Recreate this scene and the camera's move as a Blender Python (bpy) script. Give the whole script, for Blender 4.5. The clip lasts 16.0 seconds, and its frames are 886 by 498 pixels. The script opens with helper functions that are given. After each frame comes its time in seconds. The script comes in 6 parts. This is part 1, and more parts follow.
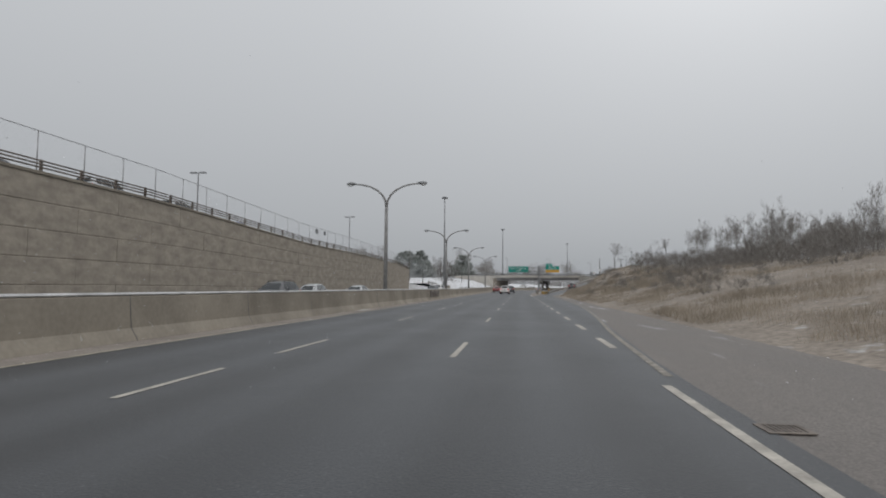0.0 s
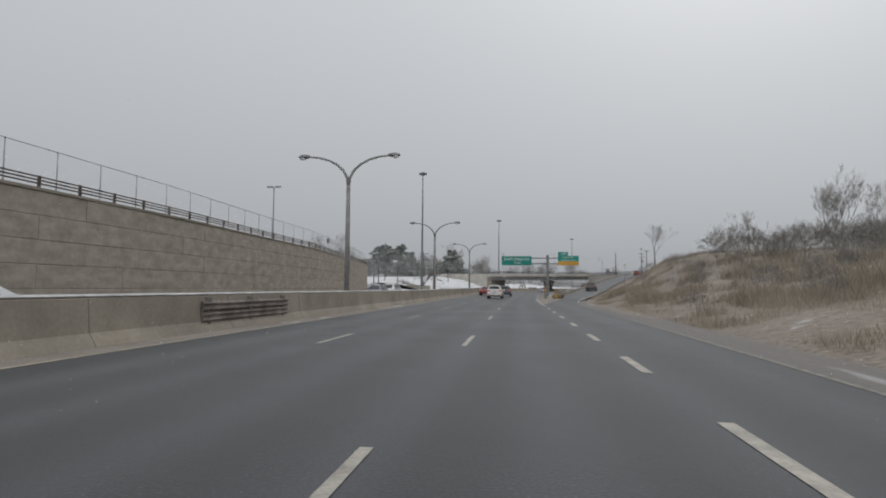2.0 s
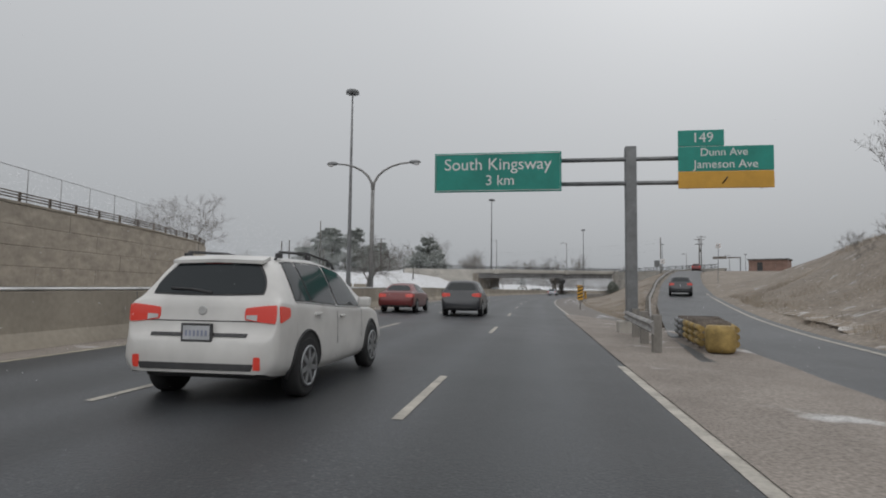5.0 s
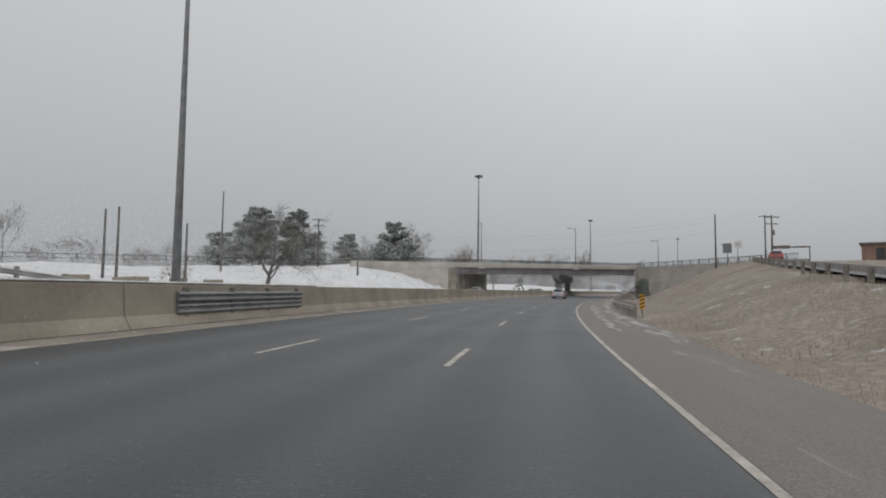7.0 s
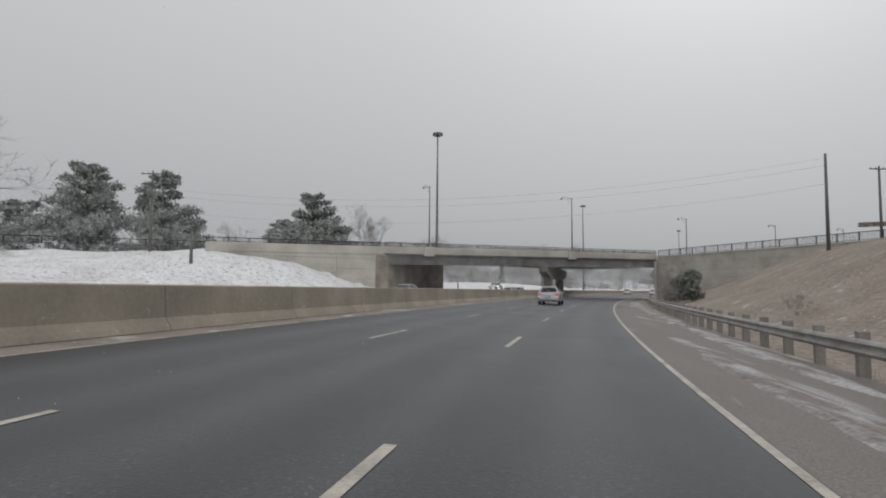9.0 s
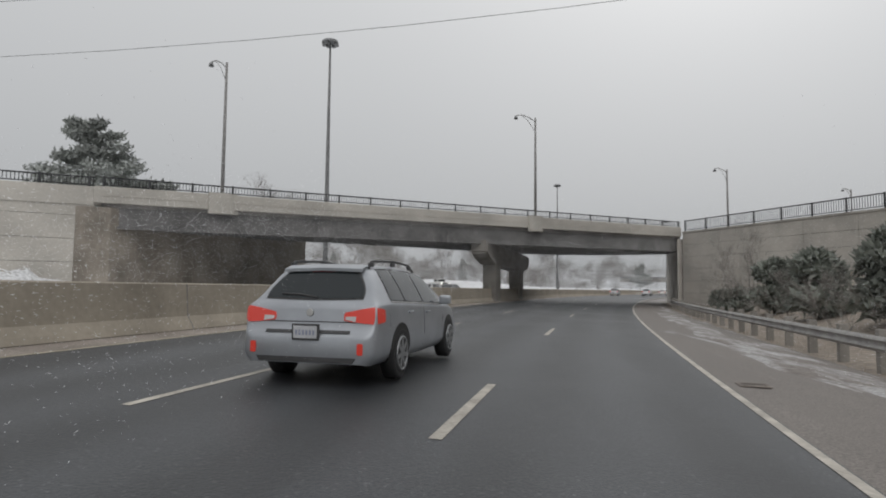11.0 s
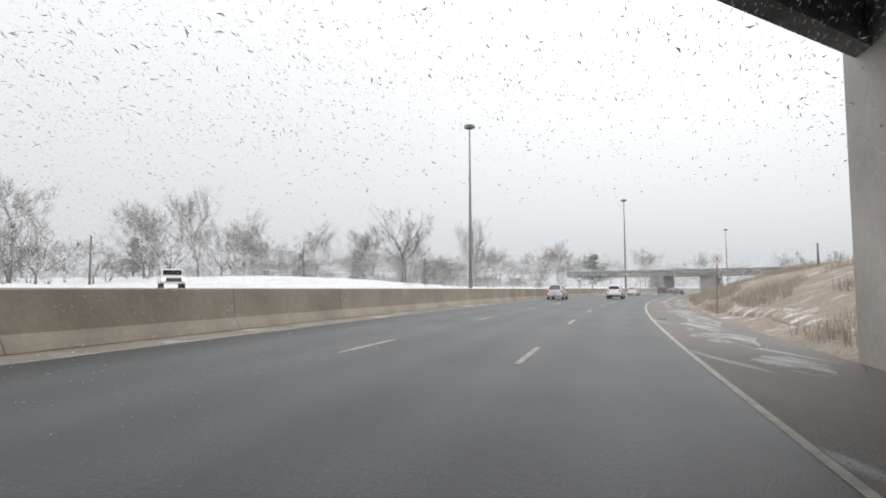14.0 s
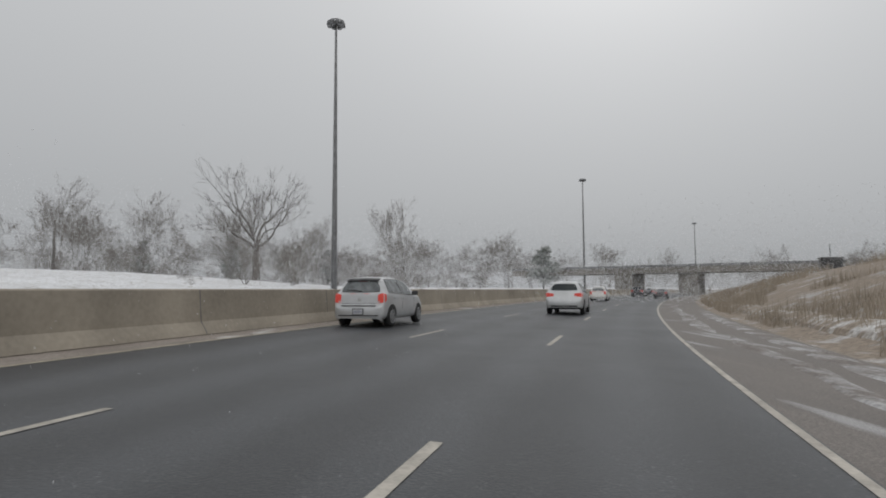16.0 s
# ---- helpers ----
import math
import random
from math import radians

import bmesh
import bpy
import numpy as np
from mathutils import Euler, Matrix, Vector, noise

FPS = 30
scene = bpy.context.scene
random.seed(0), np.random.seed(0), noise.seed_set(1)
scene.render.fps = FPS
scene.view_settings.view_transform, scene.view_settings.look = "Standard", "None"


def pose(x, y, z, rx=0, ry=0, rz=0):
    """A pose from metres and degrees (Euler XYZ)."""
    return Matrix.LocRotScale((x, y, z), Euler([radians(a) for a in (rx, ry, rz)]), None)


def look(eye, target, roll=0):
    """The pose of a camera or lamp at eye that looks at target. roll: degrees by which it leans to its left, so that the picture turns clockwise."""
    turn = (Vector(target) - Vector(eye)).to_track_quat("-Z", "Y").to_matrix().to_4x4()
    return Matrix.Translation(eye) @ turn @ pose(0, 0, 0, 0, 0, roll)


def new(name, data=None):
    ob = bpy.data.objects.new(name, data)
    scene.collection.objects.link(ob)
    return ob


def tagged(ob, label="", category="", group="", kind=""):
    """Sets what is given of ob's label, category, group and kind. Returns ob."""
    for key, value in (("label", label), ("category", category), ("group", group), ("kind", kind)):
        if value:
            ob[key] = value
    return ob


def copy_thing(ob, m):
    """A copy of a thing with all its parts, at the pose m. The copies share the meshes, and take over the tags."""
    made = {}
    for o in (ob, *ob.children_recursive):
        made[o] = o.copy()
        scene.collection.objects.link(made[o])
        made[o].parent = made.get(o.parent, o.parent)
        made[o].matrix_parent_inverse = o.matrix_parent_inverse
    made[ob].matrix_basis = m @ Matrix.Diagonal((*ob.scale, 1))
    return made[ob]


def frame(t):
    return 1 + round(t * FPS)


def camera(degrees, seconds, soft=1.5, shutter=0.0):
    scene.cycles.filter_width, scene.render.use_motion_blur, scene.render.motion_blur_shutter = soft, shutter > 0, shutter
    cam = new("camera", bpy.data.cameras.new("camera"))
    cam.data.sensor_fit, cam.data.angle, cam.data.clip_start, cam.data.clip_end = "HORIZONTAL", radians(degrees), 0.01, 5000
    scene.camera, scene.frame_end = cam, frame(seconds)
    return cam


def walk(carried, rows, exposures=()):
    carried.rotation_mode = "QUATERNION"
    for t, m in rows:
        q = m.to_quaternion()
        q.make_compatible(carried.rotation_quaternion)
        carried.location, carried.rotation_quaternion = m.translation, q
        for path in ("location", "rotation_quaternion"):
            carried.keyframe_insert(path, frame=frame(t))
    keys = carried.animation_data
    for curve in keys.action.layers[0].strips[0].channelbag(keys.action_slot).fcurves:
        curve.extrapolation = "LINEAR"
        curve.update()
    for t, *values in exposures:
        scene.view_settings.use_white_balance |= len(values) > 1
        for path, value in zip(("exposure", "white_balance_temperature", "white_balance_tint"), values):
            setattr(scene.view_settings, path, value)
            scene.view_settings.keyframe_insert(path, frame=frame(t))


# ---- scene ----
# ---------------------------------------------------------------- camera
cam = camera(74.13, 16.0, soft=1.9)
# seconds, x, y, yaw, pitch, roll
ROWS = [
    (0, -0.00, 0.00, 7.43, 3.72, 0.44),
    (0.5, -0.01, 11.14, 7.40, 3.76, 0.37),
    (1, -0.01, 22.24, 7.39, 3.79, 0.37),
    (1.5, -0.01, 33.31, 7.35, 3.76, 0.36),
    (2, -0.00, 44.36, 7.32, 3.80, 0.40),
    (2.5, -0.01, 55.42, 7.33, 3.85, 0.36),
    (3, -0.01, 66.54, 7.31, 3.83, 0.67),
    (3.5, -0.01, 77.72, 7.28, 3.85, 0.67),
    (4, 0.00, 88.82, 7.29, 3.88, 0.65),
    (6.3, 1.58, 139.34, 7.47, 3.92, 0.81),
    (6.5, 1.69, 143.64, 7.47, 3.94, 0.78),
    (7, 1.92, 154.32, 7.32, 3.96, 0.67),
    (7.5, 2.21, 164.99, 7.11, 3.93, 0.58),
    (8, 2.68, 175.74, 6.82, 3.93, 0.37),
    (8.5, 3.36, 186.59, 6.43, 3.97, 0.31),
    (10.8, 9.41, 235.78, 3.76, 3.81, 0.73),
    (11, 10.12, 240.11, 3.55, 3.86, 0.60),
    (11.5, 12.10, 250.99, 2.80, 3.89, 0.40),
    (12, 14.27, 261.88, 2.02, 4.00, 0.27),
    (12.5, 16.64, 272.66, 1.19, 3.99, 0.34),
    (13, 19.24, 283.37, 0.32, 3.82, 0.92),
    (13.5, 22.10, 293.97, -0.48, 3.93, 0.33),
    (14, 25.21, 304.46, -1.37, 3.96, -0.27),
    (14.5, 28.34, 315.07, -2.22, 3.94, 0.11),
    (15, 31.65, 325.66, -3.20, 3.99, 0.01),
    (15.5, 35.22, 336.25, -4.23, 4.01, -0.14),
    (16, 39.00, 346.83, -5.26, 4.04, -0.29),
]


def ride(x, y, yaw, pitch, roll):
    a, b = radians(yaw), radians(pitch)
    eye = Vector((x, y, 1.33))
    return look(eye, eye + 10 * Vector((-math.sin(a) * math.cos(b), math.cos(a) * math.cos(b), math.sin(b))), roll)


walk(cam, [(t, ride(*r)) for t, *r in ROWS], [(0, 0.03, 6380, 10), (4, 0.03, 6400, 10), (7, 0.04, 6500, 10), (11, 0.1, 6530, 10), (12.0, 0.25, 6530, 10), (12.5, 0.42, 6500, 10), (13.0, 0.88, 6480, 10), (13.5, 1.18, 6480, 10), (13.8, 1.02, 6480, 10), (14.1, 0.75, 6500, 10), (14.5, 0.30, 6480, 10), (15, 0.08, 6480, 10), (16, -0.02, 6500, 10)])

# ---------------------------------------------------------------- overcast sky
world = bpy.data.worlds.new("overcast")
scene.world = world
world.use_nodes = True
wn, wl = world.node_tree.nodes, world.node_tree.links
sky = wn.new("ShaderNodeTexSky")
sky.sky_type, sky.sun_disc = "NISHITA", False
sky.sun_elevation, sky.sun_rotation, sky.dust_density, sky.air_density = radians(48), radians(25), 8.0, 1.0
grey = wn.new("ShaderNodeHueSaturation")
grey.inputs["Saturation"].default_value, grey.inputs["Value"].default_value = 0.12, 0.10
co, sep, ramp = wn.new("ShaderNodeTexCoord"), wn.new("ShaderNodeSeparateXYZ"), wn.new("ShaderNodeValToRGB")
for at, v in ((0.0, (0.37, 0.385, 0.40)), (0.06, (0.40, 0.413, 0.43)), (0.22, (0.55, 0.56, 0.57)), (0.45, (0.66, 0.67, 0.68)), (1.0, (0.80, 0.81, 0.82))):
    e = ramp.color_ramp.elements[0] if at == 0.0 else (ramp.color_ramp.elements[1] if at == 1.0 else ramp.color_ramp.elements.new(at))
    e.position, e.color = at, (*v, 1)
mixw = wn.new("ShaderNodeMix")
mixw.data_type = "RGBA"
mixw.inputs[0].default_value = 0.9
wl.new(sky.outputs[0], grey.inputs["Color"])
wl.new(co.outputs["Generated"], sep.inputs[0])
wl.new(sep.outputs["Z"], ramp.inputs[0])
wl.new(grey.outputs[0], mixw.inputs[6])
wl.new(ramp.outputs[0], mixw.inputs[7])
wl.new(mixw.outputs[2], wn["Background"].inputs["Color"])
wn["Background"].inputs["Strength"].default_value = 1.0

sun = new("sun", bpy.data.lights.new("sun", "SUN"))
sun.data.energy, sun.data.angle, sun.data.color = 0.7, radians(60), (1.0, 0.98, 0.95)
sun.matrix_world = look((10, -50, 110), (0, 60, 0))

# ---------------------------------------------------------------- materials
def mat(name, color, rough=0.8, metal=0.0, dark=0.75, light=1.2, scale=6.0, fine=60.0, bump=0.15, streak=None, spec=0.4, rand=0.0):
    """A surface with two scales of variation and a fine relief."""
    m = bpy.data.materials.new(name)
    m.use_nodes = True
    n, l = m.node_tree.nodes, m.node_tree.links
    b = n["Principled BSDF"]
    b.inputs["Roughness"].default_value, b.inputs["Metallic"].default_value = rough, metal
    b.inputs["Specular IOR Level"].default_value = spec
    tc, mp = n.new("ShaderNodeTexCoord"), n.new("ShaderNodeMapping")
    l.new(tc.outputs["Object"], mp.inputs[0])
    if streak:
        mp.inputs["Scale"].default_value = streak
    big, small = n.new("ShaderNodeTexNoise"), n.new("ShaderNodeTexNoise")
    big.inputs["Scale"].default_value, small.inputs["Scale"].default_value = scale / 10, fine / 10
    big.inputs["Detail"].default_value, small.inputs["Detail"].default_value = 6, 3
    l.new(mp.outputs[0], big.inputs["Vector"])
    l.new(tc.outputs["Object"], small.inputs["Vector"])
    add = n.new("ShaderNodeMath")
    add.operation = "MULTIPLY_ADD"
    add.inputs[1].default_value = 0.35
    l.new(small.outputs["Fac"], add.inputs[0])
    l.new(big.outputs["Fac"], add.inputs[2])
    rng = n.new("ShaderNodeMapRange")
    rng.inputs["From Min"].default_value, rng.inputs["From Max"].default_value = 0.45, 0.9
    l.new(add.outputs[0], rng.inputs[0])
    mix = n.new("ShaderNodeMix")
    mix.data_type = "RGBA"
    mix.inputs[6].default_value = (*[c * dark for c in color], 1)
    mix.inputs[7].default_value = (*[min(1, c * light) for c in color], 1)
    l.new(rng.outputs[0], mix.inputs[0])
    out = mix.outputs[2]
    if rand:
        oi, hs, mr = n.new("ShaderNodeObjectInfo"), n.new("ShaderNodeHueSaturation"), n.new("ShaderNodeMapRange")
        mr.inputs["To Min"].default_value, mr.inputs["To Max"].default_value = 1 - rand, 1 + rand
        l.new(oi.outputs["Random"], mr.inputs[0])
        l.new(mr.outputs[0], hs.inputs["Value"])
        l.new(out, hs.inputs["Color"])
        out = hs.outputs[0]
    l.new(out, b.inputs["Base Color"])
    if bump:
        bm_ = n.new("ShaderNodeBump")
        bm_.inputs["Strength"].default_value, bm_.inputs["Distance"].default_value = bump, 0.02
        l.new(small.outputs["Fac"], bm_.inputs["Height"])
        l.new(bm_.outputs[0], b.inputs["Normal"])
    return m


def mix_mat(name, first, second, scale, low, high, fine=8.0, rough=(0.85, 0.85), bump=0.4, third=None):
    """Ground that changes between two or three colours in patches."""
    m = bpy.data.materials.new(name)
    m.use_nodes = True
    n, l = m.node_tree.nodes, m.node_tree.links
    b = n["Principled BSDF"]
    tc = n.new("ShaderNodeTexCoord")
    big, small = n.new("ShaderNodeTexNoise"), n.new("ShaderNodeTexNoise")
    big.inputs["Scale"].default_value, small.inputs["Scale"].default_value = scale, fine
    big.inputs["Detail"].default_value, small.inputs["Detail"].default_value = 8, 5
    big.inputs["Roughness"].default_value = 0.65
    l.new(tc.outputs["Object"], big.inputs["Vector"])
    l.new(tc.outputs["Object"], small.inputs["Vector"])
    rng = n.new("ShaderNodeMapRange")
    rng.inputs["From Min"].default_value, rng.inputs["From Max"].default_value = low, high
    l.new(big.outputs["Fac"], rng.inputs[0])
    var = n.new("ShaderNodeMapRange")
    var.inputs["From Min"].default_value, var.inputs["From Max"].default_value = 0.3, 0.7
    var.inputs["To Min"].default_value, var.inputs["To Max"].default_value = 0.65, 1.3
    l.new(small.outputs["Fac"], var.inputs[0])
    mix = n.new("ShaderNodeMix")
    mix.data_type = "RGBA"
    mix.inputs[6].default_value, mix.inputs[7].default_value = (*first, 1), (*second, 1)
    l.new(rng.outputs[0], mix.inputs[0])
    out = mix.outputs[2]
    if third:
        two, r2, mx2 = n.new("ShaderNodeTexNoise"), n.new("ShaderNodeMapRange"), n.new("ShaderNodeMix")
        two.inputs["Scale"].default_value, two.inputs["Detail"].default_value = third[1], 8
        r2.inputs["From Min"].default_value, r2.inputs["From Max"].default_value = third[2], third[2] + 0.06
        l.new(tc.outputs["Object"], two.inputs["Vector"])
        l.new(two.outputs["Fac"], r2.inputs[0])
        mx2.data_type = "RGBA"
        mx2.inputs[7].default_value = (*third[0], 1)
        l.new(r2.outputs[0], mx2.inputs[0])
        l.new(out, mx2.inputs[6])
        out = mx2.outputs[2]
    hs = n.new("ShaderNodeHueSaturation")
    l.new(var.outputs[0], hs.inputs["Value"])
    l.new(out, hs.inputs["Color"])
    l.new(hs.outputs[0], b.inputs["Base Color"])
    rr = n.new("ShaderNodeMapRange")
    rr.inputs["To Min"].default_value, rr.inputs["To Max"].default_value = rough
    l.new(rng.outputs[0], rr.inputs[0])
    l.new(rr.outputs[0], b.inputs["Roughness"])
    bp = n.new("ShaderNodeBump")
    bp.inputs["Strength"].default_value, bp.inputs["Distance"].default_value = bump, 0.05
    l.new(small.outputs["Fac"], bp.inputs["Height"])
    l.new(bp.outputs[0], b.inputs["Normal"])
    return m


def glow(name, color, strength):
    m = bpy.data.materials.new(name)
    m.use_nodes = True
    b = m.node_tree.nodes["Principled BSDF"]
    b.inputs["Base Color"].default_value = (*color, 1)
    b.inputs["Emission Color"].default_value, b.inputs["Emission Strength"].default_value = (*color, 1), strength
    b.inputs["Roughness"].default_value = 0.3
    return m


def asphalt():
    """Wet asphalt with a salt film that the wheels spread in long tracks."""
    m = mix_mat("wet_asphalt", (0.035, 0.038, 0.042), (0.042, 0.045, 0.049), 0.25, 0.35, 0.65, 38.0, (0.44, 0.5), 0.2, ((0.105, 0.108, 0.112), 26.0, 0.62))
    n, l = m.node_tree.nodes, m.node_tree.links
    at_, wave, grit, mp, tc = n.new("ShaderNodeAttribute"), n.new("ShaderNodeMath"), n.new("ShaderNodeTexNoise"), n.new("ShaderNodeMapping"), n.new("ShaderNodeTexCoord")
    at_.attribute_name = "across"
    sc = n.new("ShaderNodeMath")
    sc.operation, sc.inputs[1].default_value = "MULTIPLY_ADD", 2 * math.pi / 1.72
    sc.inputs[2].default_value = 0.4
    l.new(at_.outputs["Fac"], sc.inputs[0])
    wave.operation = "SINE"
    l.new(sc.outputs[0], wave.inputs[0])
    mp.inputs["Scale"].default_value = (0.9, 0.035, 1)
    l.new(tc.outputs["Object"], mp.inputs[0])
    l.new(mp.outputs[0], grit.inputs["Vector"])
    grit.inputs["Scale"].default_value, grit.inputs["Detail"].default_value = 1.2, 6
    both = n.new("ShaderNodeMath")
    both.operation, both.inputs[1].default_value = "MULTIPLY_ADD", 0.26
    l.new(wave.outputs[0], both.inputs[0])
    l.new(grit.outputs["Fac"], both.inputs[2])
    rg = n.new("ShaderNodeMapRange")
    rg.inputs["From Min"].default_value, rg.inputs["From Max"].default_value = 0.3, 0.8
    rg.inputs["To Min"].default_value, rg.inputs["To Max"].default_value = 0.82, 1.35
    l.new(both.outputs[0], rg.inputs[0])
    hs = n.new("ShaderNodeHueSaturation")
    b = n["Principled BSDF"]
    src = b.inputs["Base Color"].links[0].from_socket
    l.new(src, hs.inputs["Color"])
    l.new(rg.outputs[0], hs.inputs["Value"])
    l.new(hs.outputs[0], b.inputs["Base Color"])
    return m


ASPHALT = asphalt()
SHOULDER = mix_mat("salted_shoulder", (0.13, 0.115, 0.104), (0.20, 0.182, 0.168), 0.7, 0.35, 0.65, 40.0, (0.6, 0.9), 0.09, ((0.33, 0.325, 0.325), 0.8, 0.61))
for _node in SHOULDER.node_tree.nodes:
    if _node.type == "TEX_NOISE" and _node.inputs["Scale"].default_value < 2:
        _m = SHOULDER.node_tree.nodes.new("ShaderNodeMapping")
        _m.inputs["Scale"].default_value = (1.3, 0.16, 1)
        SHOULDER.node_tree.links.new(_node.inputs["Vector"].links[0].from_socket, _m.inputs[0])
        SHOULDER.node_tree.links.new(_m.outputs[0], _node.inputs["Vector"])
SANDY = mix_mat("sandy_gore", (0.20, 0.172, 0.15), (0.29, 0.255, 0.225), 0.6, 0.35, 0.65, 25.0, (0.8, 0.9), 0.25, ((0.5, 0.49, 0.48), 0.4, 0.6))
PAINT = mat("road_paint_white", (0.46, 0.43, 0.38), 0.7, dark=0.6, light=1.15, scale=25, fine=200, bump=0.1)
FADED = mat("road_paint_faded", (0.26, 0.24, 0.21), 0.8, dark=0.5, light=1.3, scale=40, fine=250, bump=0.1)
YELLOW = mat("road_paint_yellow", (0.40, 0.36, 0.28), 0.7, dark=0.6, light=1.15, scale=25, fine=200, bump=0.1)
CONCRETE = mat("barrier_concrete", (0.31, 0.275, 0.225), 0.85, scale=5, fine=90, bump=0.25, dark=0.72, light=1.2)
WALLSTONE = mat("retaining_wall_concrete", (0.42, 0.372, 0.31), 0.9, scale=9, fine=40, bump=0.8, dark=0.74, light=1.15, streak=(1, 1, 2.2))
BRIDGECON = mat("bridge_concrete", (0.47, 0.445, 0.405), 0.85, scale=4, fine=70, bump=0.2, dark=0.75, light=1.15)
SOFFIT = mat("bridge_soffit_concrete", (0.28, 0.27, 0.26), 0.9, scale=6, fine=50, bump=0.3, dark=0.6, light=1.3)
ABUTCON = mat("abutment_concrete", (0.53, 0.50, 0.46), 0.9, scale=4, fine=60, bump=0.25, dark=0.75, light=1.15)
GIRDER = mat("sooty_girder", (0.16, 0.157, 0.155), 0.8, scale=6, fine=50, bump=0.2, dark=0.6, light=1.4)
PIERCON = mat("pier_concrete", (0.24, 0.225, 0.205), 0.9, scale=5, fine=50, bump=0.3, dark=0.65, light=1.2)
ABUTBROWN = mat("brown_stained_concrete", (0.27, 0.24, 0.205), 0.9, scale=5, fine=50, bump=0.3, dark=0.6, light=1.3)
DARKCON = mat("sooty_concrete", (0.15, 0.145, 0.14), 0.9, scale=6, fine=50, bump=0.3, dark=0.55, light=1.4)
STEEL = mat("galvanised_steel", (0.22, 0.225, 0.23), 0.55, 0.6, scale=20, fine=100, bump=0.05)
POLE = mat("pole_concrete", (0.27, 0.265, 0.26), 0.75, scale=30, fine=120, bump=0.1)
FENCESTEEL = mat("pale_galvanised_fence", (0.40, 0.405, 0.41), 0.6, 0.15, scale=20, fine=100, bump=0.05)
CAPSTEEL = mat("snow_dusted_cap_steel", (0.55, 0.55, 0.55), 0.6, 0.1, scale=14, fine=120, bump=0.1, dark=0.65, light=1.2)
DARKSTEEL = mat("dark_weathered_steel", (0.07, 0.072, 0.075), 0.6, 0.4, scale=20, fine=100, bump=0.05)
MASTSTEEL = mat("mast_steel", (0.21, 0.212, 0.215), 0.65, 0.3, scale=20, fine=100, bump=0.05)
RAILSTEEL = mat("dull_rail_steel", (0.33, 0.32, 0.31), 0.65, 0.25, scale=18, fine=100, bump=0.1, dark=0.65, light=1.2)
RUST = mat("rusty_guide_rail", (0.19, 0.165, 0.145), 0.75, 0.3, scale=18, fine=120, bump=0.2, dark=0.5, light=1.5)
POSTWOOD = mat("grey_post_wood", (0.25, 0.235, 0.215), 0.9, scale=20, fine=150, bump=0.3, streak=(1, 1, 0.1))
WOOD = mat("weathered_wood", (0.16, 0.15, 0.14), 0.9, scale=20, fine=150, bump=0.3, streak=(1, 1, 0.1))
SNOW = mix_mat("thin_snow", (0.70, 0.71, 0.73), (0.55, 0.55, 0.55), 0.3, 0.45, 0.7, 6.0, (0.8, 0.85), 0.5, ((0.26, 0.23, 0.19), 2.2, 0.60))
GRASS = mix_mat("dry_grass_ground", (0.21, 0.178, 0.148), (0.285, 0.245, 0.205), 0.25, 0.35, 0.65, 5.0, (0.95, 0.95), 1.0, ((0.40, 0.385, 0.37), 0.9, 0.63))
SNOWGRASS = mix_mat("snow_among_dry_grass", (0.46, 0.45, 0.445), (0.26, 0.215, 0.172), 0.5, 0.34, 0.48, 6.0, (0.9, 0.95), 0.8)
STRAW = mat("dry_grass_blades", (0.36, 0.31, 0.25), 0.9, scale=3, fine=40, bump=0, dark=0.7, light=1.2)
BARK = mat("winter_bark", (0.17, 0.158, 0.148), 0.95, scale=15, fine=80, bump=0.3)
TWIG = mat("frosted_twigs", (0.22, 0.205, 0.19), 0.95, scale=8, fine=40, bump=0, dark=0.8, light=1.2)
# paler than bare needles: the haze over distance is put into this colour
NEEDLE = mat("haze_paled_pine_needles", (0.27, 0.285, 0.27), 0.9, scale=8, fine=40, bump=0, dark=0.7, light=1.6)
GREEN = mat("sign_green", (0.02, 0.26, 0.21), 0.45, scale=10, fine=60, bump=0.02, dark=0.8, light=1.15)
AMBER = mat("sign_amber", (0.62, 0.34, 0.05), 0.45, scale=10, fine=60, bump=0.02, dark=0.85, light=1.1)
WHITE = mat("sign_white", (0.75, 0.76, 0.76), 0.5, scale=10, fine=60, bump=0.02, dark=0.9, light=1.05)
BLACK = mat("matt_black", (0.02, 0.02, 0.02), 0.6, scale=10, fine=60, bump=0.02)
RED = mat("sign_red", (0.45, 0.03, 0.03), 0.5, scale=10, fine=60, bump=0.02)

# ---------------------------------------------------------------- alignment of the road
KNOT_S = (-200, 85, 115, 145, 165, 190, 215, 240, 265, 290, 310, 330, 350, 375, 400, 450, 520, 700, 1000)
KNOT_H = (0.0, 0.03, 1.8, 1.58, 2.01, 4.63, 7.75, 9.95, 11.98, 14.68, 16.58, 18.08, 20.05, 23.22, 25.92, 30.28, 34.86, 42.0, 44.0)
_s = np.arange(-160.0, 901.0, 1.0)
_h = np.radians(np.interp(_s, KNOT_S, KNOT_H))
_x = np.concatenate(([0], np.cumsum(np.sin((_h[1:] + _h[:-1]) / 2))))
_y = np.concatenate(([0], np.cumsum(np.cos((_h[1:] + _h[:-1]) / 2))))
_x, _y = _x - np.interp(0, _s, _x), _y - np.interp(0, _s, _y)


def head(s):
    return float(np.interp(s, _s, _h))


def bank(s):
    return float(np.interp(s, (95, 160, 500, 600), (0.0, 0.034, 0.034, 0.0)))


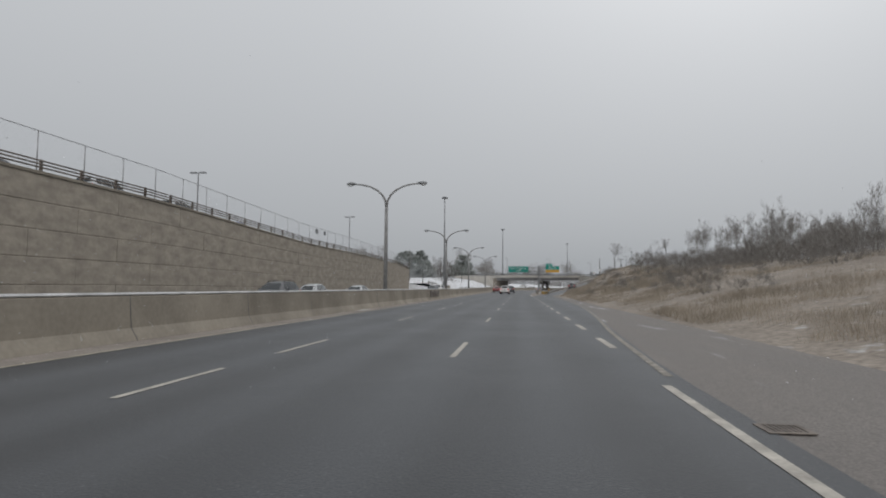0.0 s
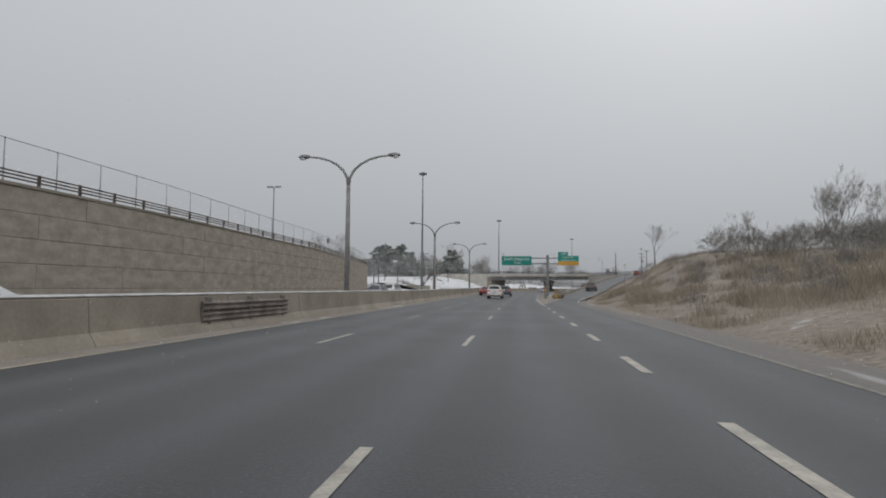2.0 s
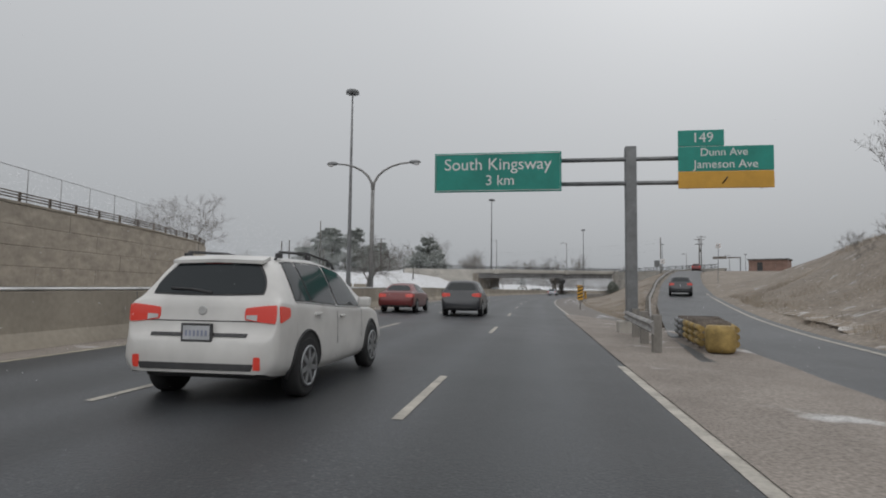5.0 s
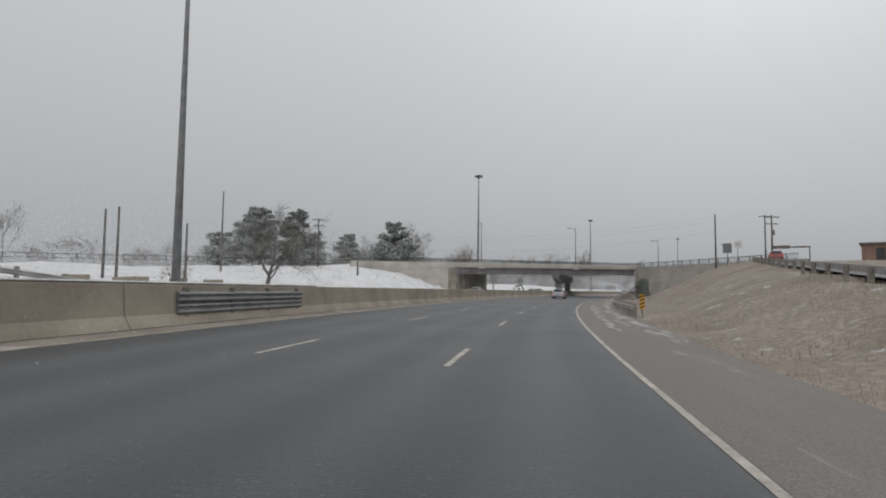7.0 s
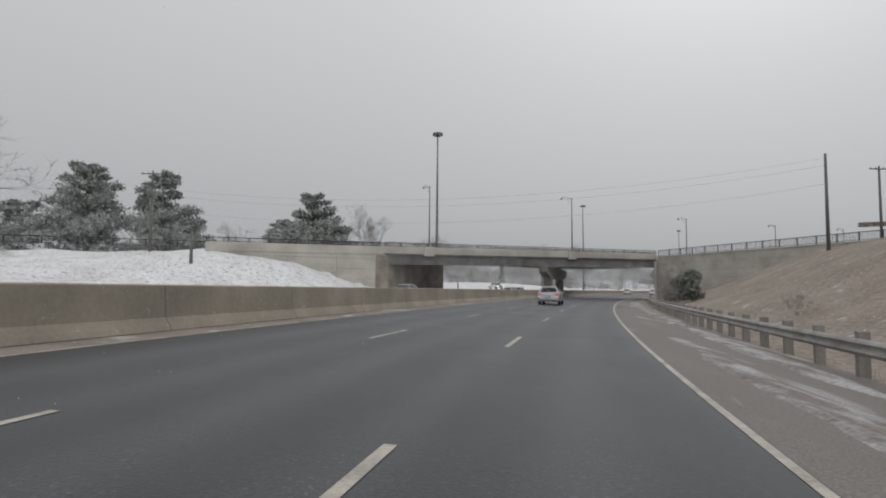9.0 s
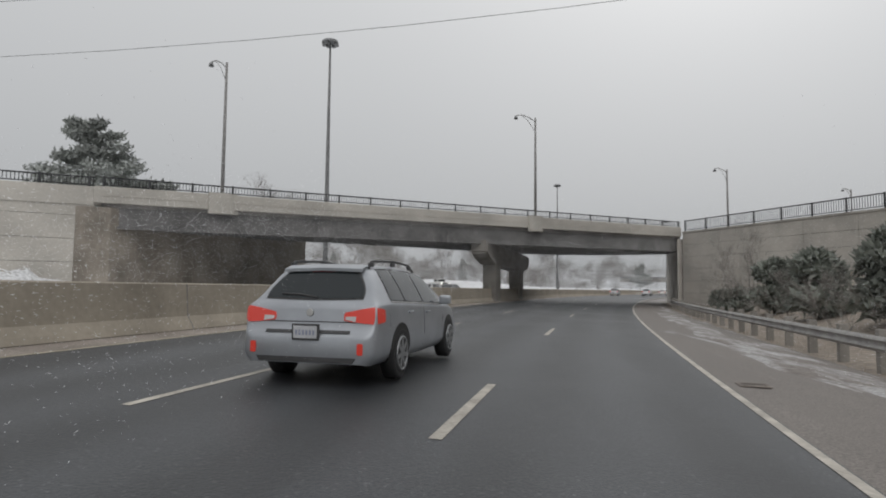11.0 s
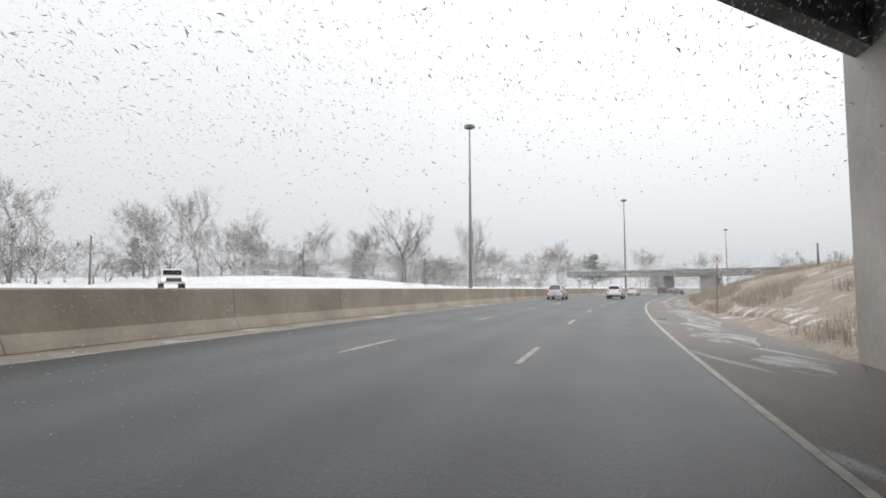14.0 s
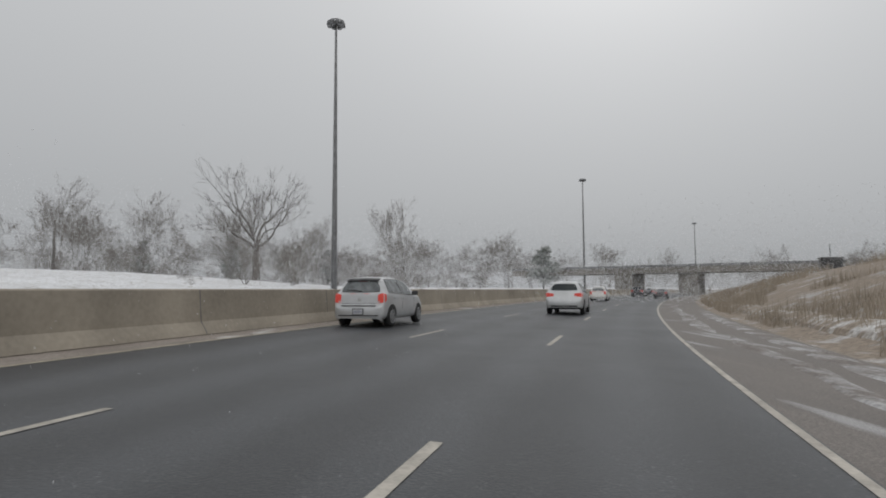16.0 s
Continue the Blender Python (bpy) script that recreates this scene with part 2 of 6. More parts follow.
def at(s, o, z=0.0):
    """World place of a point s along the road, o to its right and z above the road's level there."""
    h = head(s)
    return Vector((float(np.interp(s, _s, _x)) + o * math.cos(h), float(np.interp(s, _s, _y)) - o * math.sin(h), z))


def road_z(s, o):
    return -bank(s) * max(-12.0, min(7.0, o))


def on(s, o, up=0.0):
    return at(s, o, road_z(s, o) + up)


def stand(s, o, z, turn=0.0):
    """A pose at (s, o) whose y axis runs along the road."""
    return Matrix.Translation(at(s, o, z)) @ Matrix.Rotation(-head(s) + radians(turn), 4, "Z")


def smooth(a, b, v):
    t = max(0.0, min(1.0, (v - a) / (b - a)))
    return t * t * (3 - 2 * t)


def ramp_o(s):
    """Offset of the exit ramp's centre."""
    return float(np.interp(s, (20, 100, 115, 130, 150, 170, 200, 240, 280, 330), (3.6, 3.7, 4.6, 6.4, 10.0, 14.0, 19.5, 25.5, 30.0, 33.0)))


def ramp_z(s):
    return float(np.interp(s, (120, 140, 165, 200, 240, 270), (0.0, 0.25, 1.0, 3.2, 5.6, 6.3)))


def ramp_h(s):
    return ramp_z(s) + road_z(s, ramp_o(s)) * (1 - smooth(130, 160, s))


def wall_o(s):
    return float(np.interp(s, (-200, 80, 110, 123, 138, 155, 166, 171, 173), (-22.3, -22.3, -24.0, -26.2, -28.2, -31.2, -34.2, -36.6, -39.0)))


def side_o(s):
    """Centre of the ramp that leaves the opposite carriageway."""
    return float(np.interp(s, (172, 188), (-33.0, -28.6)))


def side_z(s):
    return float(np.interp(s, (172, 180, 188), (2.5, 1.5, 0.4)))


def lift(s):
    """How much higher the retaining wall stands at its beginning."""
    return float(np.interp(s, (34, 45, 60), (0.72, 0.4, 0.0)))


def ground_z(s, o):
    """Height of the ground."""
    base = road_z(s, o) - 0.05
    if o < -9.5:
        w = wall_o(min(s, 172))
        if s < 172 and o < w:
            return 5.75 + lift(s) + (0.3 * smooth(0.5, 3.0, w - o) + 0.01 * min(60, w - o)) * (1 - smooth(140, 165, s)) - 1.9 * smooth(158, 172, s) * smooth(0.6, 2.5, w - o)
        if s < 172:
            return base
        # snowy field, rising to the cross road on its bank
        rise = float(np.interp(-o, (21, 25, 30, 38, 50, 64, 80, 300), (0.0, 0.4, 0.95, 1.35, 2.4, 3.8, 4.4, 5.4)))
        bank_ = float(np.interp(-o, (23, 27, 35, 40, 46, 60, 300), (0.2, 0.9, 4.5, 5.3, 5.4, 4.9, 5.2)))
        toe = smooth(222, 254, s)
        front = rise * (1 - toe) + bank_ * toe
        hi = float(np.interp(-o, (21, 25, 40, 60, 120, 300), (0.0, 1.0, 2.3, 3.9, 4.3, 5.0)))
        lo = float(np.interp(-o, (21, 26, 40, 60, 120, 300), (0.0, 0.7, 1.4, 2.1, 2.8, 4.0)))
        k = max(smooth(326, 338, s) * (1 - smooth(362, 392, s)), smooth(400, 450, s))
        low = hi * (1 - k) + lo * k
        # behind the wing wall the cross road's bank
        p = at(s, o)
        uu, aa = (p.x + 10.9) * 0.833 + (p.y - 271.3) * 0.552, -(p.x + 10.9) * 0.552 + (p.y - 271.3) * 0.833
        up_ = smooth(1.0, 4.5, aa) * (1 - smooth(11.0, 22.0, aa)) if uu < -1.0 else 0.0
        back = smooth(1.0, 6.0, aa)
        if s < 188:
            # bank of the side ramp that leaves the opposite carriageway
            front = max(front, side_z(s) - 0.1 - 0.5 * max(0.0, abs(o - side_o(s)) - 3.2) - base * (1 - smooth(20, 30, -o)))
        z = (front * (1 - back) + low * back) * (1 - up_) + float(np.interp(uu, (-70, -42, -26, -19), (5.0, 5.2, 5.6, 6.38))) * up_
        return base * (1 - smooth(20, 30, -o)) + z
    if o > 5.5:
        if s < 322:
            ro, k = ramp_o(s), smooth(112, 130, s)
            foot = (6.3 + 0.3 * math.sin(s * 0.11)) * (1 - smooth(95, 130, s)) + (ro + 3.3) * smooth(95, 130, s)
            steep = smooth(88, 118, s)
            hill = (float(np.interp(o - foot, (0, 2, 8, 20, 34, 60, 200), (0.0, 0.4, 1.8, 4.3, 5.8, 6.9, 8.5))) * (1 - steep) + steep * float(np.interp(o - foot, (0, 2, 5, 9, 13, 18, 34, 60, 200), (0.0, 0.5, 2.0, 4.8, 5.7, 6.0, 6.3, 6.9, 8.5)))) * (1 - smooth(150, 215, s))
            near = base * (1 - k) + (ramp_h(s) - 0.05) * k
            if ro - 2.6 > 5.5 and o < ro - 2.6:
                t = (o - 5.5) / (ro - 8.1)
                near = base * (1 - smooth(0.0, 1.0, t)) + (ramp_h(s) - 0.05) * smooth(0.0, 1.0, t)
            elif abs(o - ro) < 3.0:
                near -= 0.22 * smooth(106, 116, s)
            past = smooth(308, 322, s)
            return (near + hill) * (1 - past) + past * float(np.interp(o, (5.5, 9, 20, 40, 200), (0, 0.8, 3.5, 6.5, 7.0)))
        return base * (1 - smooth(6, 9, o)) + float(np.interp(o, (5.5, 8, 14, 30, 200), (0, 0.5, 2.6, 6.0, 6.5))) * (1 - 0.4 * smooth(400, 480, s))
    return base


# ---------------------------------------------------------------- building helpers
def mesh(name, verts, faces, material=None, smooth_on=False):
    me = bpy.data.meshes.new(name)
    me.from_pydata([tuple(v) for v in verts], [], faces)
    if material:
        me.materials.append(material)
    if smooth_on:
        me.polygons.foreach_set("use_smooth", [True] * len(me.polygons))
    return me


def part(name, bm, material, parent=None, label=""):
    """Links a bmesh as one mesh object under a thing or under a part."""
    me = bpy.data.meshes.new(name)
    bm.to_mesh(me)
    bm.free()
    me.materials.append(material)
    ob = new(name, me)
    if parent:
        ob.parent = parent
    return tagged(ob, label) if label else ob


def thing(name, m, label, category, group="", kind=""):
    ob = new(name)
    ob.empty_display_size = 0.3
    ob.matrix_world = m
    return tagged(ob, label, category, group, kind)


def box(size, centre=(0, 0, 0), bevel=0.0, turn=None):
    bm = bmesh.new()
    bmesh.ops.create_cube(bm, size=1)
    bmesh.ops.scale(bm, vec=size, verts=bm.verts)
    if bevel:
        bmesh.ops.bevel(bm, geom=bm.edges[:], offset=bevel, segments=2, affect="EDGES", profile=0.6)
    if turn:
        bmesh.ops.transform(bm, matrix=turn, verts=bm.verts)
    bmesh.ops.translate(bm, vec=centre, verts=bm.verts)
    return bm


def tube(points, radii, sides=10, bm=None, cap=True):
    """A round bar along points, with a radius at each."""
    bm = bm or bmesh.new()
    points = [Vector(p) for p in points]
    rings = []
    side = None
    for i, p in enumerate(points):
        d = (points[min(i + 1, len(points) - 1)] - points[max(i - 1, 0)]).normalized()
        if side is None:
            side = d.orthogonal().normalized()
        side = (side - d * side.dot(d)).normalized()
        up = d.cross(side)
        r = radii[i] if isinstance(radii, (list, tuple)) else radii
        rings.append([bm.verts.new(p + r * (math.cos(2 * math.pi * k / sides) * side + math.sin(2 * math.pi * k / sides) * up)) for k in range(sides)])
    for a, b in zip(rings, rings[1:]):
        for k in range(sides):
            f = bm.faces.new((a[k], a[(k + 1) % sides], b[(k + 1) % sides], b[k]))
            f.smooth = True
    if cap:
        bm.faces.new(rings[0][::-1])
        bm.faces.new(rings[-1])
    return bm


def loft(rows, close=False, flip=False):
    """A sheet through rows of points."""
    bm = bmesh.new()
    vs = [[bm.verts.new(p) for p in r] for r in rows]
    n = len(vs[0])
    for a, b in zip(vs, vs[1:]):
        for k in range(n if close else n - 1):
            q = (a[k], a[(k + 1) % n], b[(k + 1) % n], b[k])
            bm.faces.new(q[::-1] if flip else q)
    if close:
        bm.faces.new(vs[0] if flip else vs[0][::-1])
        bm.faces.new(vs[-1][::-1] if flip else vs[-1])
    return bm


def span(a, b, step):
    n = max(1, int(round((b - a) / step)))
    return [a + (b - a) * i / n for i in range(n + 1)]


def structure(name, bm, material, label):
    return tagged(part(name, bm, material), label, name.split("_")[0], kind="structure")


def sweep(name, s0, s1, profile, material, label, step=4.0, smooth_on=False):
    """A body of constant section along the road; profile: (offset, height over the road's level at a fixed offset)."""
    o0 = sum(p[0] for p in profile) / len(profile)
    rows = [[on(s, 0).to_2d().to_3d() * 0 + at(s, o, road_z(s, o0) + z) for o, z in profile] for s in span(s0, s1, step)]
    return loft(rows, close=True, flip=True)


def strip(s0, s1, o0, o1, up=0.0, step=4.0, cols=1):
    """A sheet on the road; offsets may be functions of s."""
    f0, f1 = (o0 if callable(o0) else lambda s: o0), (o1 if callable(o1) else lambda s: o1)
    rows = []
    for s in span(s0, s1, step):
        rows.append([on(s, f0(s) + (f1(s) - f0(s)) * k / cols, up) for k in range(cols + 1)])
    return loft(rows, flip=True)


# ---------------------------------------------------------------- ground
S_STEPS = sorted(set(list(span(-150, 0, 15)) + list(span(0, 480, 3)) + [171.9, 172.1] + list(span(480, 860, 12))))
O_STEPS = [-260, -180, -130, -100, -80, -64, -56, -50, -44, -40, -37, -34, -31, -28.5, -26, -24.5, -23.2, -22.32, -22.28, -21, -17, -13, -9.5, -5, 0, 4, 5.5, 6.2, 7, 8, 9, 10.5, 12, 14, 16, 18, 20, 22.5, 25, 28, 31, 35, 40, 46, 54, 64, 80, 110, 160, 230]


def ground_rows():
    rows = []
    for s in S_STEPS:
        row = []
        for o in O_STEPS:
            oo, sw, away = o, min(s, 172.0), smooth(172.2, 205, s)
            if -22.33 < o < -22.27:
                oo = wall_o(sw) + (0.02 if o > -22.3 else -0.02)
            elif o < -22.33:
                w = wall_o(sw) - 0.02
                oo = w + (o + 22.32) * (260 + w) / (260 - 22.32)
            elif o < -9.6:
                oo = -9.5 + (o + 9.5) / (22.28 - 9.5) * (-(wall_o(sw) + 0.02) - 9.5)
            oo = oo * (1 - away) + o * away
            bumpy = 0.0 if -24 < oo < 5.6 else 0.16 * noise.noise((s * 0.21, oo * 0.23, 0)) + 0.1 * noise.noise((s * 0.6, oo * 0.7, 5))
            row.append(at(s, oo, ground_z(s, oo) + bumpy))
        rows.append(row)
    return rows


rows_ = ground_rows()
bm = loft(rows_, flip=True)
bm.verts.ensure_lookup_table()
n_o, n_s = len(O_STEPS), len(S_STEPS)
loop = [(0, j) for j in range(n_o)] + [(i, n_o - 1) for i in range(1, n_s)] + [(n_s - 1, j) for j in range(n_o - 2, -1, -1)] + [(i, 0) for i in range(n_s - 2, 0, -1)]
mid = Vector((60, 350, 0))
inner = [bm.verts[i * n_o + j] for i, j in loop]
outer = [bm.verts.new(mid + Vector(((v.co.x - mid.x) * 8, (v.co.y - mid.y) * 8, 0)) + Vector((0, 0, 2.0))) for v in inner]
for k in range(len(inner)):
    k2 = (k + 1) % len(inner)
    bm.faces.new((inner[k], outer[k], outer[k2], inner[k2]))
bmesh.ops.recalc_face_normals(bm, faces=bm.faces[:])
bm.faces.ensure_lookup_table()
# snow lies on the fields beside the far carriageway and beyond the bridge, dry grass on the bank
me = bpy.data.meshes.new("ground")
for f in bm.faces:
    f.smooth = True
bm.to_mesh(me)
bm.free()
me.materials.append(GRASS)
me.materials.append(SNOW)
me.materials.append(SNOWGRASS)
cols_ = len(O_STEPS) - 1
snow_flags = []
for p in me.polygons:
    k = p.index
    i, j = divmod(k, cols_)
    s_, o_ = (S_STEPS[min(i, n_s - 1)], O_STEPS[min(j, cols_)])
    field = i >= n_s - 1 or (o_ < -9 and (s_ > 168 or o_ < -24))
    snow_flags.append(1 if field else (2 if s_ > 324 and o_ > 5 else 0))
me.polygons.foreach_set("material_index", snow_flags)
ground = tagged(new("ground", me), "snow-dusted dry grass ground beside the highway", "ground", kind="structure")


# ---------------------------------------------------------------- road
def edge_r(s):
    """Painted right edge of the through lanes."""
    return 1.95 if s < 110 else 1.92


def pave_r(s):
    return float(np.interp(s, (-10, 10, 19, 33, 45, 78, 100, 110, 122), (2.2, 2.4, 2.95, 4.0, 4.72, 5.0, 5.6, 6.2, 7.0))) if s < 122 else 2.2


def road_sheet(bm, label):
    """A carriageway that knows how far across each place lies."""
    ob = structure("road", bm, ASPHALT, label)
    vals = []
    for v in ob.data.vertices:
        i = int(np.argmin((_x - v.co.x) ** 2 + (_y - v.co.y) ** 2))
        vals.append((v.co.x - _x[i]) * math.cos(_h[i]) - (v.co.y - _y[i]) * math.sin(_h[i]))
    ob.data.attributes.new("across", "FLOAT", "POINT").data.foreach_set("value", vals)
    return ob


road_sheet(strip(-150, 122, -8.6, pave_r, 0.0, 3.0, 4), "wet dark asphalt highway carriageway with salt film")
road_sheet(strip(122, 860, -8.6, 2.0, 0.0, 3.0, 4), "wet dark asphalt highway carriageway curving on")
road_sheet(strip(-150, 860, lambda s: max(-21.6, wall_o(s) + 0.6) if s < 150 else -21.0, -10.0, 0.0, 4.0, 3), "wet asphalt of the opposite carriageway behind the barrier")
structure("pavement_gutter", strip(-150, 860, -9.4, -8.23, 0.005, 4.0), SANDY, "dirty concrete gutter along the median barrier")


def sh_out(s):
    return float(np.interp(s, (-150, 0, 30, 60, 110, 125), (6.0, 6.0, 6.1, 6.2, 7.2, 7.6)))


structure("pavement_shoulder", strip(-150, 124, lambda s: pave_r(s) - 0.02, lambda s: max(pave_r(s) + 0.5, sh_out(s)), -0.01, 3.0, 2), SHOULDER, "salt-stained sandy shoulder with slush")
structure("pavement_shoulder", strip(134, 860, 1.98, lambda s: float(np.interp(s, (134, 150, 195, 300, 340), (4.4, 4.4, 5.4, 4.9, 5.2))), -0.012, 3.0, 2), SHOULDER, "salt-stained gravelly shoulder with slush patches")


def painted(name, s0, s1, o, w, material, label, step=3.0):
    f = o if callable(o) else (lambda s: o)
    return structure(name, strip(s0, s1, lambda s: f(s) - w / 2, lambda s: f(s) + w / 2, 0.006, step), material, label)


painted("road_marking", -150, 860, -8.15, 0.12, YELLOW, "worn yellow edge line", 4.0)
painted("road_marking", -150, 8.5, 2.0, 0.13, PAINT, "solid white edge line")
painted("road_marking", 9.4, 105, lambda s: float(np.interp(s, (9.4, 16, 19.5, 26, 33, 45, 60, 78, 95, 105), (2.25, 2.6, 2.82, 3.39, 3.88, 4.55, 4.75, 4.8, 5.3, 5.7))), 0.14, FADED, "worn white edge line of the exit lane", 3.0)
painted("road_marking", 92.6, 122, lambda s: float(np.interp(s, (92, 108, 122), (1.96, 1.78, 1.62))), 0.16, PAINT, "white gore line of the through lane")
painted("road_marking", 122, 860, lambda s: edge_r(s), 0.11, PAINT, "solid white edge line")


def dash(s, o, w, length, label):
    ob = part("road_dash", strip(s, s + length, o - w / 2, o + w / 2, 0.007, 1.5), PAINT)
    return tagged(ob, label, "lane marking", "lane dashes", "structure")


DASH_S, DASH_D = (10, 81, 164, 199, 245, 270, 293, 317, 341, 353, 365, 420), (1.0, 0.1, 0.35, -0.1, -1.04, -0.8, -0.94, -0.6, -0.34, 0.25, 0.4, 0.0)
for k in range(-4, 50):
    s = 10.2 + 11.82 * k
    s += float(np.interp(s, DASH_S, DASH_D))
    if s < 520:
        dash(s, -1.27, 0.12, 3.0, "white lane dash on wet asphalt")
        dash(s, float(np.interp(s, (150, 245, 300, 340), (-4.74, -4.42, -4.56, -4.7))), 0.11, 3.0, "white lane dash on wet asphalt")
dash(6.4, -4.72, 0.11, 2.6, "white lane dash on wet asphalt")
for k in range(14):
    dash(13.6 + 5.79 * k, 2.08 - 0.008 * k, 0.17, 2.6 - 0.05 * k, "wide worn white dash between through lane and exit lane")

# exit ramp and gore
structure("road_ramp", loft([[at(s, ramp_o(s) + o, ramp_h(s) + 0.012) for o in (-2.3, 0, 2.3)] for s in span(118, 330, 4)], flip=True), ASPHALT, "wet asphalt exit ramp climbing to the cross road")
structure("road_marking", loft([[at(s, ramp_o(s) + 1.85 + o, ramp_h(s) + 0.02) for o in (-0.08, 0.08)] for s in span(118, 168, 3)], flip=True), PAINT, "worn white edge line along the ramp")
structure("road_marking", loft([[on(s, float(np.interp(s, (105, 112, 118), (5.7, 6.3, 6.81))) + o, 0.02) for o in (-0.08, 0.08)] for s in span(105, 118, 2)], flip=True), PAINT, "worn white edge line along the ramp")


structure("road_ramp", loft([[at(s, side_o(s) + o, side_z(s) + z) for o, z in ((-2.6, 0.02), (0, 0.02), (2.6, 0.02), (3.3, -0.25))] for s in span(172.8, 187, 2)], flip=True), ASPHALT, "wet asphalt side ramp of the opposite carriageway")


def gore_r(s):
    return float(np.interp(s, (93, 99, 104.5, 113, 129, 136, 146), (2.12, 2.61, 3.03, 4.21, 5.1, 4.5, 2.2)))


structure("pavement_gore", loft([[at(s, o, max(road_z(s, o), ramp_h(s) if s > 116 and o > ramp_o(s) - 2.4 else -9) + 0.017) for o in np.linspace(float(np.interp(s, (92, 108, 122), (1.96, 1.78, 1.62))) + 0.07, gore_r(s) + 0.1 * noise.noise((s * 0.6, 1, 2)), 7)] for s in span(93, 145, 1.5)], flip=True), SANDY, "sandy salt-crusted gore between through lane and ramp")

# ---------------------------------------------------------------- median barrier
structure("barrier_median", sweep("b", -150, 860, [(-9.02, 0), (-9.08, 0.12), (-9.2, 0.3), (-9.26, 1.04), (-9.3, 1.07), (-9.8, 1.07), (-9.84, 1.04), (-9.9, 0.3), (-10.05, 0.1), (-10.1, 0)], CONCRETE, "", 4.0), CONCRETE, "stained tan concrete median barrier wall")

# retaining wall
def wall_bm(o_in, o_out, z0, z1, s0, s1, step=3.0):
    rows = []
    for s in span(s0, s1, step):
        w = wall_o(s)
        a, b = z0 + (lift(s) if z0 > 5 else 0.0), z1 + lift(s)
        rows.append([at(s, w + o_in, a), at(s, w + o_in, b), at(s, w + o_out, b), at(s, w + o_out, a)])
    return loft(rows, close=True, flip=False)



# ---------------------------------------------------------------- retaining wall, its panels, fence and rail
def course(s0, s1, z0, z1, proud):
    rows = []
    for s in span(s0, s1, 3.0):
        w, k = wall_o(s), 1 + lift(s) / 5.75
        rows.append([at(s, w + proud, z0 * k), at(s, w + proud + 0.012, z0 * k + 0.04), at(s, w + proud + 0.012, z1 * k - 0.04), at(s, w + proud, z1 * k), at(s, w - 0.02, z1 * k), at(s, w - 0.02, z0 * k)])
    return loft(rows, close=True, flip=False)


wall_top = 5.75
backing = structure("wall_retaining", wall_bm(-0.02, -0.6, -0.2, wall_top - 0.02, -150, 172.6), DARKCON, "tall weathered tan concrete retaining wall laid in long coursed panels")
rng = random.Random(4)
for row in range(5):
    z0, z1 = 0.02 + row * 1.146, 0.02 + (row + 1) * 1.146 - 0.02
    s = -60.0 + (row % 2) * 3.0
    while s < 172:
        e = min(172.6, s + 6.0)
        part("panel", course(s, e - 0.012, z0, z1, 0.05 + rng.uniform(-0.012, 0.012)), WALLSTONE, backing)
        s = e
structure("wall_return", loft([[at(172.0, -38.3, z), at(178, -95, z), at(178.6, -95, z), at(172.6, -38.3, z)] for z in (-0.3, 5.75)], close=True), WALLSTONE, "weathered concrete return of the retaining wall")
structure("wall_coping", wall_bm(0.12, -0.62, wall_top, wall_top + 0.14, -150, 172.6), CONCRETE, "snow-dusted concrete coping on the retaining wall")

fence = thing("chain_link_fence", Matrix.Translation(at(0, -22.9, wall_top)), "tall galvanised chain-link fence on top of the retaining wall", "fence")


def under(ob, bm):
    """Moves a mesh built in world places into the frame of the thing that it belongs to."""
    bmesh.ops.transform(bm, matrix=ob.matrix_world.inverted(), verts=bm.verts)
    return bm


bpy.context.view_layer.update()
F_IN = -0.45
for s in span(-30, 171, 3.05):
    w = wall_o(s) + F_IN
    part("post", under(fence, tube([at(s, w, wall_top + lift(s)), at(s, w, wall_top + lift(s) + 2.2)], 0.03, 6)), FENCESTEEL, fence)
part("top_rail", under(fence, tube([at(s, wall_o(s) + F_IN, wall_top + lift(s) + 2.17) for s in span(-30, 171, 3.05)], 0.022, 5)), FENCESTEEL, fence)
wires = bmesh.new()
for lean in (-1, 1):
    for s in span(-30, 169, 0.28):
        a, b = at(s, wall_o(s) + F_IN, wall_top + lift(s) + 0.12), at(s + 2.0, wall_o(s + 2.0) + F_IN, wall_top + lift(s) + 2.15)
        if lean < 0:
            a, b = at(s, wall_o(s) + F_IN, wall_top + lift(s) + 2.15), at(s + 2.0, wall_o(s + 2.0) + F_IN, wall_top + lift(s) + 0.12)
        d = Vector((0, 0, 0.0035))
        v = [wires.verts.new(p) for p in (a - d, b - d, b + d, a + d)]
        wires.faces.new(v)
part("chain_link", under(fence, wires), FENCESTEEL, fence, "fine wire mesh")
for s, w_, h_ in ((63.5, 0.8, 0.5), (66.2, 0.7, 0.45), (119.5, 1.0, 0.6)):
    w = wall_o(s) + F_IN + 0.06
    bm = box((0.02, w_, h_), (0, 0, 0), 0.006)
    bmesh.ops.transform(bm, matrix=stand(s, w, wall_top + 1.75), verts=bm.verts)
    part("notice_board", under(fence, bm), STEEL, fence, "small grey notice board wired to the mesh")


def beam_section(o, z):
    """W-beam section, facing the road on its right side (+o)."""
    return [(o, z - 0.155), (o + 0.05, z - 0.12), (o + 0.08, z - 0.08), (o + 0.03, z - 0.02), (o + 0.03, z + 0.02), (o + 0.08, z + 0.08), (o + 0.05, z + 0.12), (o, z + 0.155), (o - 0.012, z + 0.15), (o - 0.012, z - 0.15)]


